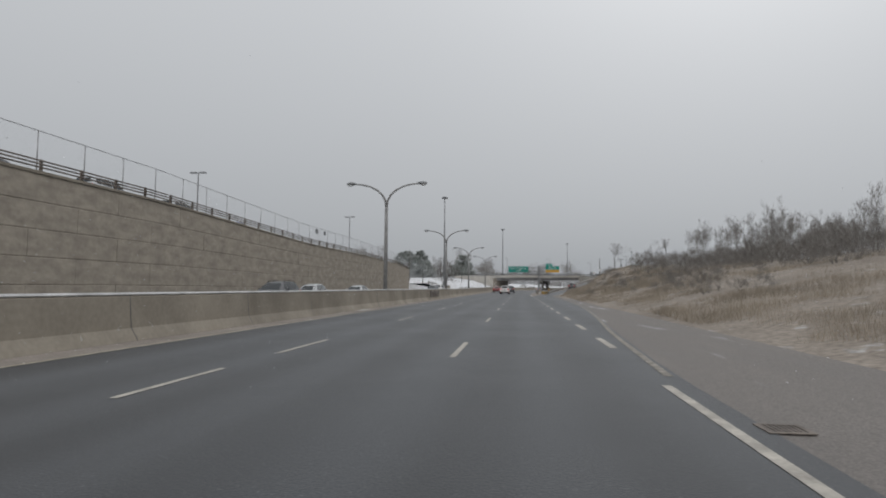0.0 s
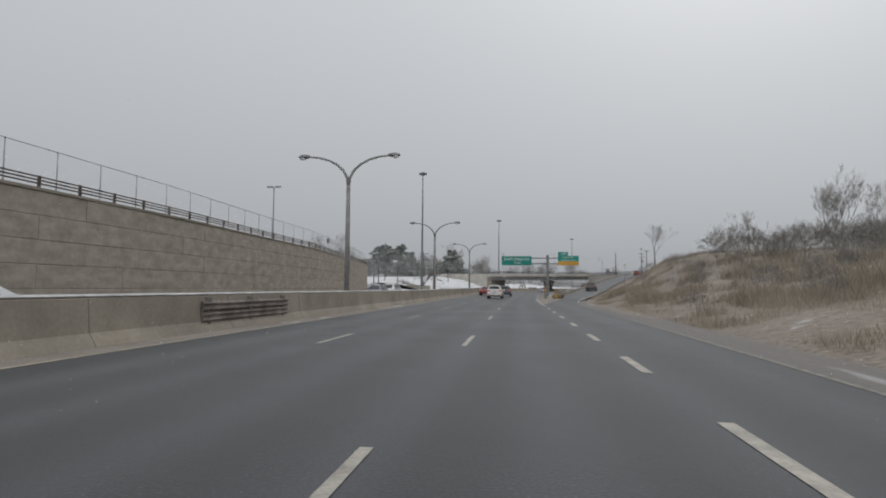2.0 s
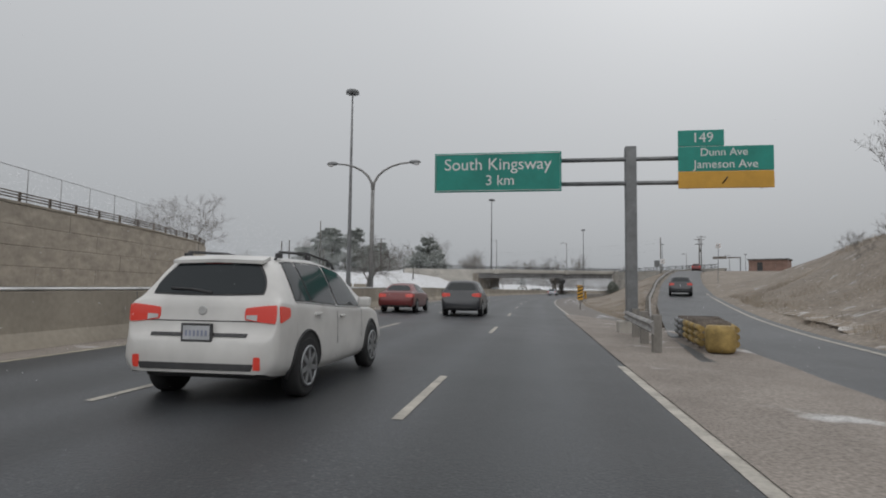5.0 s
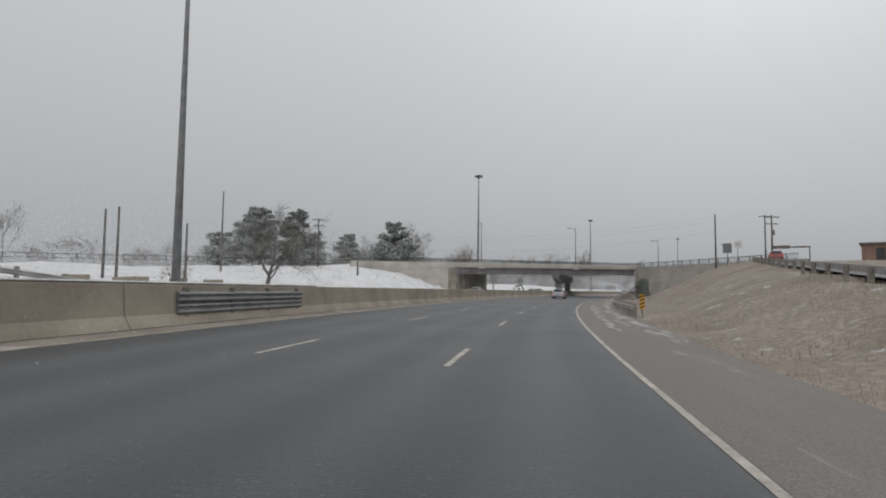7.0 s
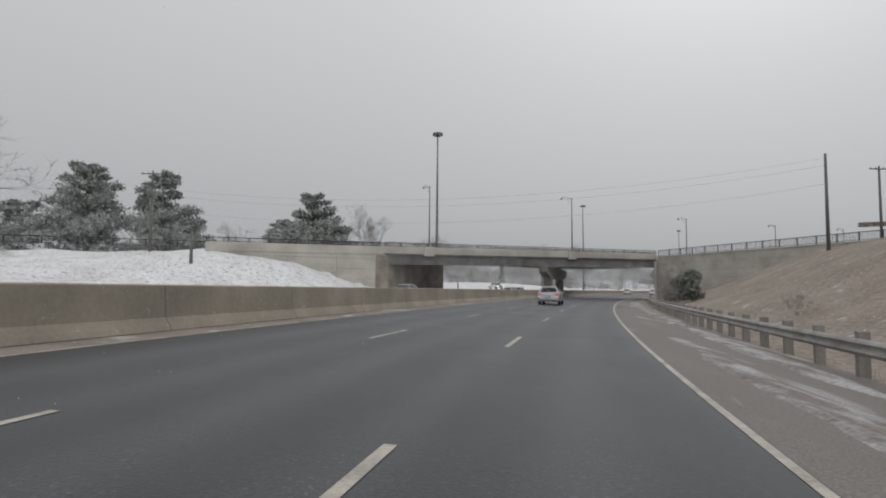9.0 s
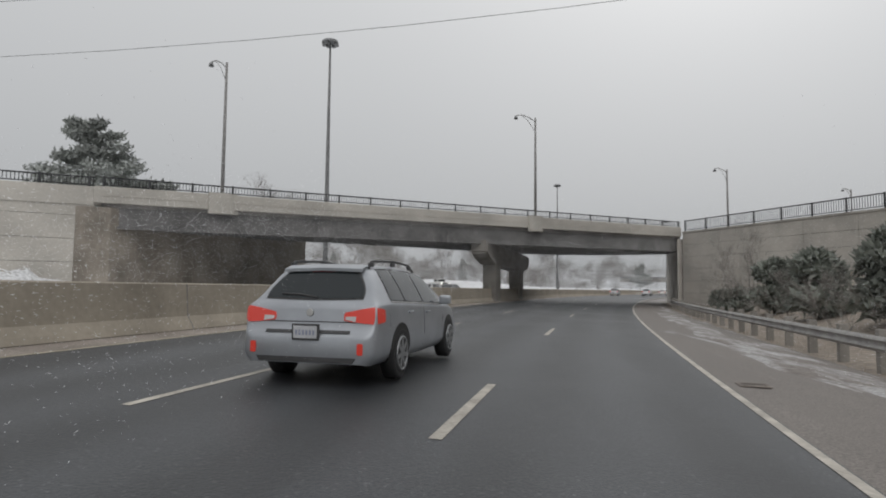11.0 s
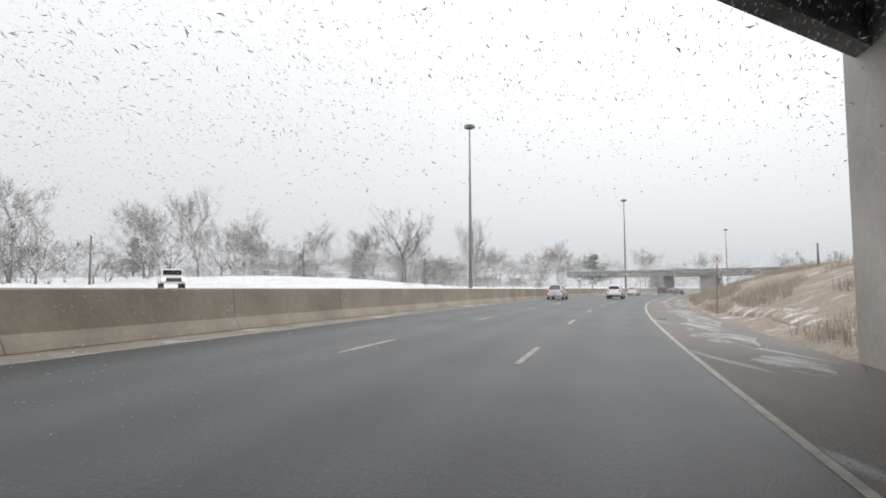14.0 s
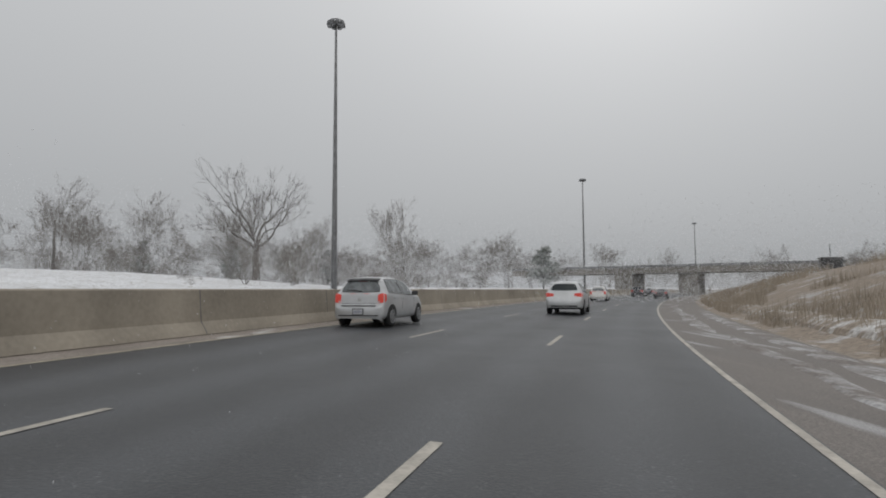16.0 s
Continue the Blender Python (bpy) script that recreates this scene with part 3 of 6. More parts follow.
def guide_rail(path, face, label, steel, posts, gap=2.0, high=0.58, post_top=0.86, group="guide rails"):
    """A W-beam on posts. path: rows of (s, o, ground height); face: +1 if the beam looks to the right."""
    ss, oo, zz = zip(*path)
    t = thing("guide_rail", stand(ss[0], oo[0], zz[0]), label, "guide rail", group)
    bpy.context.view_layer.update()
    place = lambda s, o, z: at(s, float(np.interp(s, ss, oo)) + o * face, float(np.interp(s, ss, zz)) + z)
    rows = [[place(s, o, z) for o, z in beam_section(0.1, high)] for s in span(ss[0], ss[-1], 1.0)]
    part("beam", under(t, loft(rows, close=True, flip=face > 0)), steel, t)
    for s in span(ss[0] + 0.3, ss[-1] - 0.3, gap):
        bm = box((0.2, 0.16, post_top + 0.3), (0, 0, (post_top - 0.3) / 2), 0.012)
        m = Matrix.Translation(place(s, 0, 0)) @ Matrix.Rotation(-head(s) + rng.uniform(-0.08, 0.08), 4, "Z") @ Matrix.Rotation(rng.uniform(-0.03, 0.03), 4, "X")
        bmesh.ops.transform(bm, matrix=m, verts=bm.verts)
        part("post", under(t, bm), posts, t)
    return t


rail_top = thing("safety_rail", Matrix.Translation(at(0, -22.2, wall_top + 0.14)), "low weathered three-bar safety rail along the wall top", "rail")
bpy.context.view_layer.update()
for z in (0.22, 0.38, 0.54):
    part("bar", under(rail_top, tube([at(s, wall_o(s) - 0.12, wall_top + lift(s) + 0.14 + z) for s in span(-30, 171, 3.0)], 0.045, 6)), RUST, rail_top)
for s in span(-30, 171, 2.6):
    bm = box((0.1, 0.14, 0.62), (0, 0, 0.31), 0.01)
    bmesh.ops.transform(bm, matrix=stand(s, wall_o(s) - 0.22, wall_top + lift(s) + 0.14), verts=bm.verts)
    part("post", under(rail_top, bm), RUST, rail_top)

# rail pipe along the barrier's top, and beams bolted over its damaged stretches
pipe = thing("barrier_rail", Matrix.Translation(at(-40, -9.55, 1.07)), "pale steel cap rail along the top of the median barrier", "rail")
bpy.context.view_layer.update()
part("cap", under(pipe, loft([[at(s, o, road_z(s, -9.55) + z) for o, z in ((-9.3, 1.072), (-9.26, 1.10), (-9.3, 1.135), (-9.8, 1.135), (-9.84, 1.10), (-9.8, 1.072))] for s in span(-60, 178, 3)], close=True, flip=True)), CAPSTEEL, pipe)
for s0, s1, lab in ((60.5, 66.8, "rusty steel guide rail panel bolted to the barrier"), (168.5, 176.3, "grey battered guide rail panel bolted to the barrier")):
    t = thing("guide_rail", stand(s0, -9.05, road_z(s0, -9.05)), lab, "guide rail", "barrier repair panels")
    bpy.context.view_layer.update()
    for z in (0.42, 0.74):
        rows = [[at(s, o, road_z(s, -9.2) + zz) for o, zz in beam_section(-9.18, z)] for s in span(s0, s1, 1.2)]
        part("beam", under(t, loft(rows, close=True, flip=True)), RUST if s0 < 100 else STEEL, t)
    for s in span(s0 + 0.4, s1 - 0.4, 2.4):
        bm = box((0.12, 0.16, 1.0), (0, 0, 0.5), 0.01)
        bmesh.ops.transform(bm, matrix=stand(s, -9.2, road_z(s, -9.2)), verts=bm.verts)
        part("post", under(t, bm), WOOD, t)

# joints of the barrier: thin recessed-looking dark gaps between cast lengths
for s in span(-30, 400, 6.1):
    bm = bmesh.new()
    pr = [(-9.015, 0.0), (-9.075, 0.12), (-9.195, 0.3), (-9.255, 1.05)]
    for a, b in zip(pr, pr[1:]):
        v = [bm.verts.new(at(s + ds, o, road_z(s, -9.5) + z)) for ds, (o, z) in ((0, a), (0.035, a), (0.035, b), (0, b))]
        bm.faces.new(v)
    tagged(part("barrier_joint", bm, DARKCON), "dark joint between cast lengths of the barrier", "joint", "barrier joints", "structure")

# ---------------------------------------------------------------- bridge
NEAR_R, NEAR_L = Vector((29.4, 298.0, 0)), Vector((-10.9, 271.3, 0))
U = (NEAR_R - NEAR_L).normalized()          # along the bridge, to the right
A = (Vector((34.1, 316.3, 0)) - NEAR_R)     # across it, along the road
A_LEN = A.length
A.normalize()


def br(u, a, z):
    """u metres along the bridge from its right corner (to the right), a metres across."""
    f = max(0.0, min(1.0, a / A_LEN))
    far = float(np.interp(u, (-48, -40, -30, -22.5, -14.7, -8, 0), (0.12, 0.13, 0.05, -0.05, 0.13, 0.42, 0.82)))
    sag = (0.014 * u * (1 - f) + far * f) * smooth(4.0, 5.2, z)
    return NEAR_R + U * u + A * a + Vector((0, 0, z + sag))


def prism(u0, u1, a0, a1, z0, z1, bevel=0.0):
    bm = loft([[br(u, a, z) for a, z in ((a0, z0), (a1, z0), (a1, z1), (a0, z1))] for u in span(u0, u1, 6.0)], close=True)
    bmesh.ops.recalc_face_normals(bm, faces=bm.faces[:])
    if bevel:
        bmesh.ops.bevel(bm, geom=[e for e in bm.edges if e.calc_face_angle(0) > 0.6], offset=bevel, segments=1, affect="EDGES")
    return bm


bridge = thing("bridge", Matrix.Translation(br(0, 0, 0)), "low concrete highway overpass with pale parapets and sooty girders", "bridge")
bpy.context.view_layer.update()
SPAN_L = (NEAR_R - NEAR_L).length


def bpart(name, bm, material, label="", parent=None):
    return part(name, under(bridge, bm), material, parent or bridge, label)


bpart("deck", prism(-SPAN_L - 0.2, 0.25, 0.45, A_LEN - 0.45, 6.35, 6.75), SOFFIT, "dark concrete deck slab")
for a0, a1, lab in ((-0.15, 0.449, "pale concrete fascia and parapet"), (A_LEN - 0.449, A_LEN + 0.1, "pale concrete fascia and parapet")):
    bpart("parapet", prism(-SPAN_L - 0.3, 0.35, a0, a1, 6.56, 7.5, 0.03), BRIDGECON, lab)
bpart("drip_line", prism(-SPAN_L, 0.3, -0.19, -0.152, 6.95, 7.0), BRIDGECON)
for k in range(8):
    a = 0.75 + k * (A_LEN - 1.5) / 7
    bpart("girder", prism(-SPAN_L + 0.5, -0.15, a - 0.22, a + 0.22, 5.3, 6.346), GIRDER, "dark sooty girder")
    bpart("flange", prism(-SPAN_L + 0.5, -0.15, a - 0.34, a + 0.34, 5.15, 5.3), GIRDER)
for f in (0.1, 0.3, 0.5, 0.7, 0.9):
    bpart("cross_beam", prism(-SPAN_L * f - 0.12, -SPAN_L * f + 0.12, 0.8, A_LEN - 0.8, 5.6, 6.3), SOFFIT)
bpart("abutment", prism(-0.25, 0.9, -0.05, A_LEN + 0.15, -0.3, 6.34, 0.02), ABUTCON, "stained concrete abutment")
bpart("abutment", prism(-SPAN_L - 1.2, -SPAN_L + 0.5, -0.02, A_LEN + 1.7, -0.3, 6.34, 0.02), ABUTBROWN, "stained concrete abutment")
for k in range(6):
    a = 0.4 + k * (A_LEN - 0.9) / 6
    bpart("abutment_rib", prism(-0.275, -0.252, a, a + 0.35, 0.1 + 0.35 * (k % 3), 4.9 - 0.5 * (k % 2)), ABUTCON)

# pier: hammerhead cap on two columns, along the median
P0, P1 = Vector((10.1, 285.7, 0)), Vector((14.9, 304.3, 0))
PD = (P1 - P0).normalized()
PS = Vector((PD.y, -PD.x, 0))
PL = (P1 - P0).length
prof = [(0.0, 5.14), (0.0, 4.15), (0.9, 3.75), (3.0, 3.42), (PL / 2, 3.42), (PL - 3.0, 3.42), (PL - 0.9, 3.75), (PL, 4.15), (PL, 5.14)]
cap = bmesh.new()
left_, right_ = [[cap.verts.new(P0 + PD * d + PS * sd + Vector((0, 0, z - 0.3 * d / PL))) for d, z in prof] for sd in (-0.65, 0.65)]
cap.faces.new(left_)
cap.faces.new(right_[::-1])
for k in range(len(prof)):
    j = (k + 1) % len(prof)
    cap.faces.new((left_[j], left_[k], right_[k], right_[j]))
bmesh.ops.bevel(cap, geom=cap.edges[:], offset=0.12, segments=2, affect="EDGES")
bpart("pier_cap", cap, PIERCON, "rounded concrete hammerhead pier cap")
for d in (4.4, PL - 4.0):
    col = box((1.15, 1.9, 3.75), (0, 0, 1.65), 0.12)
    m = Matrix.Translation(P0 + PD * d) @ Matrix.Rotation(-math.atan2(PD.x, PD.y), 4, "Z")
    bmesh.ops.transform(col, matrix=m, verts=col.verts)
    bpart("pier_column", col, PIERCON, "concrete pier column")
# lamp pedestals on the near parapet
LAMP_U = [(Vector((14.75, 288.2, 0)) - NEAR_R).dot(U), (Vector((-7.55, 277.85, 0)) - NEAR_R).dot(U)]
for u in LAMP_U:
    ped = bmesh.new()
    ring = [(-0.75, -0.16), (-0.45, -0.5), (0.45, -0.5), (0.75, -0.16), (0.75, 0.3), (-0.75, 0.3)]
    lo, hi = [[ped.verts.new(br(u + x, y, z)) for x, y in ring] for z in (6.3, 7.56)]
    ped.faces.new(lo)
    ped.faces.new(hi[::-1])
    for k in range(6):
        ped.faces.new((lo[(k + 1) % 6], lo[k], hi[k], hi[(k + 1) % 6]))
    bpart("lamp_pedestal", ped, BRIDGECON, "projecting concrete lamp pedestal")

# panelled wing walls
WING_D = Vector((2.75, -6.2, 0)).normalized()
WING_N = Vector((-WING_D.y, WING_D.x, 0)) * -1.0


def panelled(name, origin, along, out, length, height, z0, label, rows=6, step=4.2):
    """A wall of panels; out points away from the visible face."""
    bm = bmesh.new()
    v = []
    for z in (z0, height):
        v += [bm.verts.new(p + Vector((0, 0, z))) for p in (origin + out * 0.03, origin + along * length + out * 0.03, origin + along * length + out * 0.6, origin + out * 0.6)]
    for f in ((0, 1, 5, 4), (1, 2, 6, 5), (2, 3, 7, 6), (3, 0, 4, 7), (4, 5, 6, 7), (3, 2, 1, 0)):
        bm.faces.new([v[k] for k in f])
    bmesh.ops.recalc_face_normals(bm, faces=bm.faces[:])
    w = structure(name, bm, DARKCON, label)
    h = (height - max(0, z0)) / rows
    for r in range(rows):
        d = 0.0
        while d < length - 0.1:
            e = min(length, d + step)
            b = box((e - d - 0.02, 0.1, h - 0.022), (0, 0, 0), 0.01)
            m = Matrix((along.to_4d() * 0 + Vector((along.x, out.x, 0, 0)), Vector((along.y, out.y, 0, 0)), Vector((0, 0, 1, 0)), Vector((0, 0, 0, 1))))
            pos = origin + along * ((d + e) / 2) + Vector((0, 0, max(0, z0) + h * (r + 0.5)))
            bmesh.ops.transform(b, matrix=Matrix.Translation(pos) @ m, verts=b.verts)
            bmesh.ops.recalc_face_normals(b, faces=b.faces[:])
            part("panel", b, BRIDGECON, w)
            d = e
    return w


panelled("wall_wing", NEAR_R + Vector((0.35, -0.1, 0)), WING_D, -WING_N, 46, 6.9, 0.0, "pale panelled concrete wing wall beside the bridge")
panelled("wall_wing", NEAR_L - U * 0.4 + A * 0.1, -U, Vector((-U.y, U.x, 0)), 21, 6.4, 0.0, "pale panelled concrete wing wall under the bridge approach", 5, 6.0)
structure("wall_parapet", prism(-SPAN_L - 21.4, -SPAN_L - 0.32, -0.08, 0.45, 6.42, 7.45, 0.02), BRIDGECON, "pale concrete parapet of the bridge approach")
bm = bmesh.new()
o_, e_ = NEAR_R + Vector((0.35, -0.1, 0)), NEAR_R + Vector((0.35, -0.1, 0)) + WING_D * 46
v = [bm.verts.new(p) for z in (6.9, 7.05) for p in (o_ + WING_N * 0.12 + Vector((0, 0, z)), e_ + WING_N * 0.12 + Vector((0, 0, z)), e_ - WING_N * 0.7 + Vector((0, 0, z)), o_ - WING_N * 0.7 + Vector((0, 0, z)))]
for f in ((0, 1, 5, 4), (1, 2, 6, 5), (2, 3, 7, 6), (3, 0, 4, 7), (4, 5, 6, 7), (3, 2, 1, 0)):
    bm.faces.new([v[k] for k in f])
bmesh.ops.recalc_face_normals(bm, faces=bm.faces[:])
structure("wall_coping", bm, BRIDGECON, "concrete coping of the wing wall")

BAL = mesh("baluster", [(x * 0.014, y * 0.014, z) for z in (0, 1) for x, y in ((-1, -1), (1, -1), (1, 1), (-1, 1))], [(0, 1, 5, 4), (1, 2, 6, 5), (2, 3, 7, 6), (3, 0, 4, 7), (4, 5, 6, 7)], DARKSTEEL)


def railing(name, a, b, height, label, gap=2.3, per=13):
    """A steel railing from a to b, with posts, two bars and balusters."""
    a, b = Vector(a), Vector(b)
    d = (b - a).normalized()
    t = thing(name, Matrix.Translation(a), label, "railing", "bridge railings")
    length = (b - a).length
    part("top_bar", tube([(0, 0, height), d * length + Vector((0, 0, height))], 0.045, 6), DARKSTEEL, t)
    part("bottom_bar", tube([(0, 0, 0.1), d * length + Vector((0, 0, 0.1))], 0.03, 6), DARKSTEEL, t)
    n = int(length / gap)
    for k in range(n + 1):
        part("post", box((0.11, 0.11, height + 0.06), d * (k * gap) + Vector((0, 0, (height + 0.06) / 2)), 0.01), DARKSTEEL, t)
        for j in range(1, per):
            p = d * (k * gap + j * gap / per) + Vector((0, 0, 0.1))
            if k * gap + j * gap / per > length:
                continue
            o = new("baluster", BAL)
            o.parent = t
            o.matrix_local = Matrix.Translation(p) @ Matrix.Diagonal((1, 1, height - 0.1, 1))
    return t


railing("bridge_railing", br(-SPAN_L, 0.1, 7.5), br(0.3, 0.1, 7.5), 0.52, "dark steel baluster railing on the bridge parapet")
railing("bridge_railing", br(-SPAN_L - 21.4, 0.1, 7.45), br(-SPAN_L - 0.4, 0.1, 7.45), 0.52, "dark steel baluster railing along the bridge approach")
railing("bridge_railing", br(-SPAN_L - 20, A_LEN - 0.2, 7.5), br(0.3, A_LEN - 0.2, 7.5), 0.52, "dark steel baluster railing on the far parapet")
railing("wing_railing", NEAR_R + Vector((0.4, -0.6, 7.05)), NEAR_R + Vector((0.4, -0.6, 7.05)) + WING_D * 44, 0.98, "tall dark steel baluster railing on the wing wall", 2.6, 14)

_e = NEAR_L - U * 21.6 + A * 0.6
railing("approach_rail", Vector((_e.x, _e.y, 5.75)), Vector((_e.x, _e.y, 5.05)) - U * 84, 0.75, "low dark steel railing along the cross road", 3.1, 2)

# ---------------------------------------------------------------- lamps
def twin_lamp(s, o):
    t = thing("street_lamp", stand(s, o, road_z(s, o) + 1.06), "grey twin-arm street lamp standing on the median barrier", "street lamp", "twin street lamps")
    part("pole", tube([(0, 0, 0), (0, 0, 3), (0, 0, 6.0)], [0.15, 0.13, 0.11], 12), POLE, t)
    part("base_plate", box((0.5, 0.5, 0.06), (0, 0, 0.04), 0.02), STEEL, t)
    for side in (-1, 1):
        pts = [(0, 0, 5.9)] + [(side * 2.35 * (1 - math.cos(a)), 0, 5.95 + 1.72 * math.sin(a) ** 0.9) for a in [radians(x) for x in (15, 30, 45, 60, 75, 88)]]
        part("arm", tube(pts, [0.09, 0.08, 0.075, 0.07, 0.06, 0.055, 0.05], 8), POLE, t)
        bm = bmesh.new()
        bmesh.ops.create_uvsphere(bm, u_segments=14, v_segments=8, radius=0.5)
        for v in bm.verts:
            v.co = Vector((v.co.x * (0.72 if v.co.x * side > 0 else 0.8), v.co.y * 0.34 * (1 - 0.35 * (v.co.x * -side + 0.5)), v.co.z * (0.3 if v.co.z > 0 else 0.2)))
        bmesh.ops.translate(bm, vec=(side * 2.62, 0, 7.68), verts=bm.verts)
        hd = part("lamp_head", bm, STEEL, t, "grey cobra-head lamp")
        lens = bmesh.new()
        bmesh.ops.create_uvsphere(lens, u_segments=10, v_segments=6, radius=0.2)
        bmesh.ops.scale(lens, vec=(1.0, 0.6, 0.5), verts=lens.verts)
        bmesh.ops.translate(lens, vec=(side * 2.7, 0, 7.6), verts=lens.verts)
        part("lens", lens, WHITE, hd)
    return t


for s, o in ((41.05, -9.5), (76.2, -9.53), (110.9, -9.95), (145.5, -9.8)):
    twin_lamp(s, o)


def mast(s, o, z0, top=32.2):
    t = thing("high_mast", stand(s, o, z0), "tall tapered high-mast light with a ring of floodlights", "light mast", "high masts")
    h = top - z0
    part("pole", tube([(0, 0, -0.3), (0, 0, h * 0.33), (0, 0, h * 0.66), (0, 0, h - 0.2)], [0.36, 0.28, 0.2, 0.12], 12), MASTSTEEL, t, "dark weathered tapered steel pole")
    part("ring", tube([(0.8 * math.cos(a), 0.8 * math.sin(a), h - 0.05) for a in [k * math.pi / 8 for k in range(17)]], 0.06, 6, cap=False), STEEL, t)
    for k in range(8):
        a = k * math.pi / 4
        fl = tube([(0.8 * math.cos(a), 0.8 * math.sin(a), h - 0.55), (0.8 * math.cos(a), 0.8 * math.sin(a), h - 0.15), (0.8 * math.cos(a), 0.8 * math.sin(a), h)], [0.3, 0.24, 0.1], 10)
        part("floodlight", fl, STEEL, t, "round grey floodlight")
    part("hood", tube([(0, 0, h - 0.4), (0, 0, h - 0.1), (0, 0, h + 0.15)], [0.4, 0.42, 0.12], 12), STEEL, t)
    return t


for s, o, z0 in ((195.8, -29.5, 1.2), (303.5, -34.1, 1.2), (407.9, -32.0, 1.2), (513.6, -27.6, 0.9), (646, -19.4, 0.6)):
    mast(s, o, z0)


def davit_lamp(base, height, toward, label, reach=2.0):
    """A pole with one curved arm that ends in a small lamp."""
    t = thing("street_lamp", Matrix.Translation(base) @ Matrix.Rotation(toward, 4, "Z"), label, "street lamp", "bridge street lamps")
    part("pole", tube([(0, 0, -0.05), (0, 0, height * 0.5), (0, 0, height)], [0.12, 0.1, 0.075], 10), POLE, t)
    part("arm", tube([(0, 0, height - 0.35), (reach * 0.3, 0, height - 0.1), (reach * 0.7, 0, height + 0.02), (reach, 0, height - 0.15)], 0.035, 6), POLE, t)
    part("brace", tube([(0, 0, height - 1.2), (reach * 0.4, 0, height - 0.35), (reach * 0.75, 0, height - 0.02)], 0.02, 5), POLE, t)
    bm = tube([(reach, 0, height - 0.15), (reach, 0, height - 0.25), (reach, 0, height - 0.42)], [0.06, 0.12, 0.17], 10)
    part("lamp_head", bm, STEEL, t, "small grey lamp head")
    return t


ANG = math.atan2(-U.y, -U.x)
davit_lamp(br(LAMP_U[0], -0.1, 7.56), 8.2, ANG, "concrete street lamp on the bridge parapet")
davit_lamp(br(LAMP_U[1], -0.1, 7.56), 8.2, ANG, "concrete street lamp on the bridge parapet", 0.9)
davit_lamp(Vector((35.6, 301.7, 6.2)), 7.7, ANG, "concrete street lamp behind the wing wall")
davit_lamp(Vector((56.0, 315.0, 6.2)), 7.9, ANG, "concrete street lamp behind the wing wall")
davit_lamp(Vector((72.0, 322.0, 6.2)), 7.9, ANG, "concrete street lamp behind the wing wall")


def car_park_lamp(s, o, z0, top):
    t = thing("car_park_lamp", stand(s, o, z0), "slim car park light pole with a flat twin head", "light pole", "car park lamps")
    h = top - z0
    part("pole", tube([(0, 0, 0), (0, 0, h)], [0.13, 0.09], 8), MASTSTEEL, t)
    for x in (-0.75, 0.75):
        part("lamp_head", box((0.95, 0.5, 0.22), (x, 0, h + 0.02), 0.05), MASTSTEEL, t)
    part("cross_arm", box((0.8, 0.1, 0.1), (0, 0, h), 0.01), MASTSTEEL, t)


car_park_lamp(81.8, -47.9, 6.1, 18.2)
car_park_lamp(137.8, -42.5, 5.9, 18.3)
car_park_lamp(20, -44, 6.0, 18.0)

# ---------------------------------------------------------------- exit sign gantry
def letters(body, size, m, parent, material=None):
    cu = bpy.data.curves.new("text", "FONT")
    cu.body, cu.size, cu.extrude, cu.align_x, cu.align_y = body, size, 0.006, "CENTER", "CENTER"
    ob = bpy.data.objects.new("lettering", cu)
    scene.collection.objects.link(ob)
    bpy.context.view_layer.update()
    me = bpy.data.meshes.new_from_object(ob.evaluated_get(bpy.context.evaluated_depsgraph_get()))
    bpy.data.objects.remove(ob)
    bpy.data.curves.remove(cu)
    me.materials.clear()
    me.materials.append(material or WHITE)
    o = new("lettering", me)
    o.parent = parent
    o.matrix_local = m
    return o


FACE = Matrix.Rotation(radians(90), 4, "X")     # text upright, seen from -y
g = thing("sign_gantry", stand(131.4, 3.25, road_z(131.4, 3.2) - 0.05), "weathered steel cantilever gantry with two green exit signs", "road sign")
part("post", box((0.36, 0.36, 6.35), (0, 0, 3.17), 0.03), STEEL, g)
part("base", box((0.9, 0.9, 0.5), (0, 0, 0.2), 0.05), BRIDGECON, g)
for z in (5.9, 5.08):
    part("chord", tube([(-2.5, -0.1, z), (4.1, -0.1, z)], 0.075, 8), STEEL, g)
big = part("sign_panel", box((4.38, 0.06, 1.38), (-4.5, -0.3, 5.5), 0.02), GREEN, g, "green guide sign")
part("sign_border", tube([(-6.64, -0.335, 4.86), (-2.36, -0.335, 4.86), (-2.36, -0.335, 6.14), (-6.64, -0.335, 6.14), (-6.64, -0.335, 4.86)], 0.014, 4), WHITE, big)
letters("South Kingsway", 0.58, Matrix.Translation((-4.5, -0.335, 5.76)) @ FACE, big)
letters("3 km", 0.5, Matrix.Translation((-4.4, -0.335, 5.2)) @ FACE, big)
two = part("sign_panel", box((2.95, 0.06, 0.82), (2.95, -0.3, 5.82), 0.02), GREEN, g, "green exit sign")
letters("Dunn Ave", 0.36, Matrix.Translation((2.9, -0.335, 6.02)) @ FACE, two)
letters("Jameson Ave", 0.38, Matrix.Translation((2.95, -0.335, 5.62)) @ FACE, two)
amb = part("sign_panel", box((2.95, 0.06, 0.565), (2.95, -0.3, 5.12), 0.02), AMBER, g, "amber exit strip")
part("arrow", tube([(2.85, -0.335, 5.0), (3.0, -0.335, 5.2)], 0.03, 4), BLACK, amb)
tab = part("sign_panel", box((1.44, 0.06, 0.54), (2.2, -0.3, 6.51), 0.02), GREEN, g, "small green exit number tab")
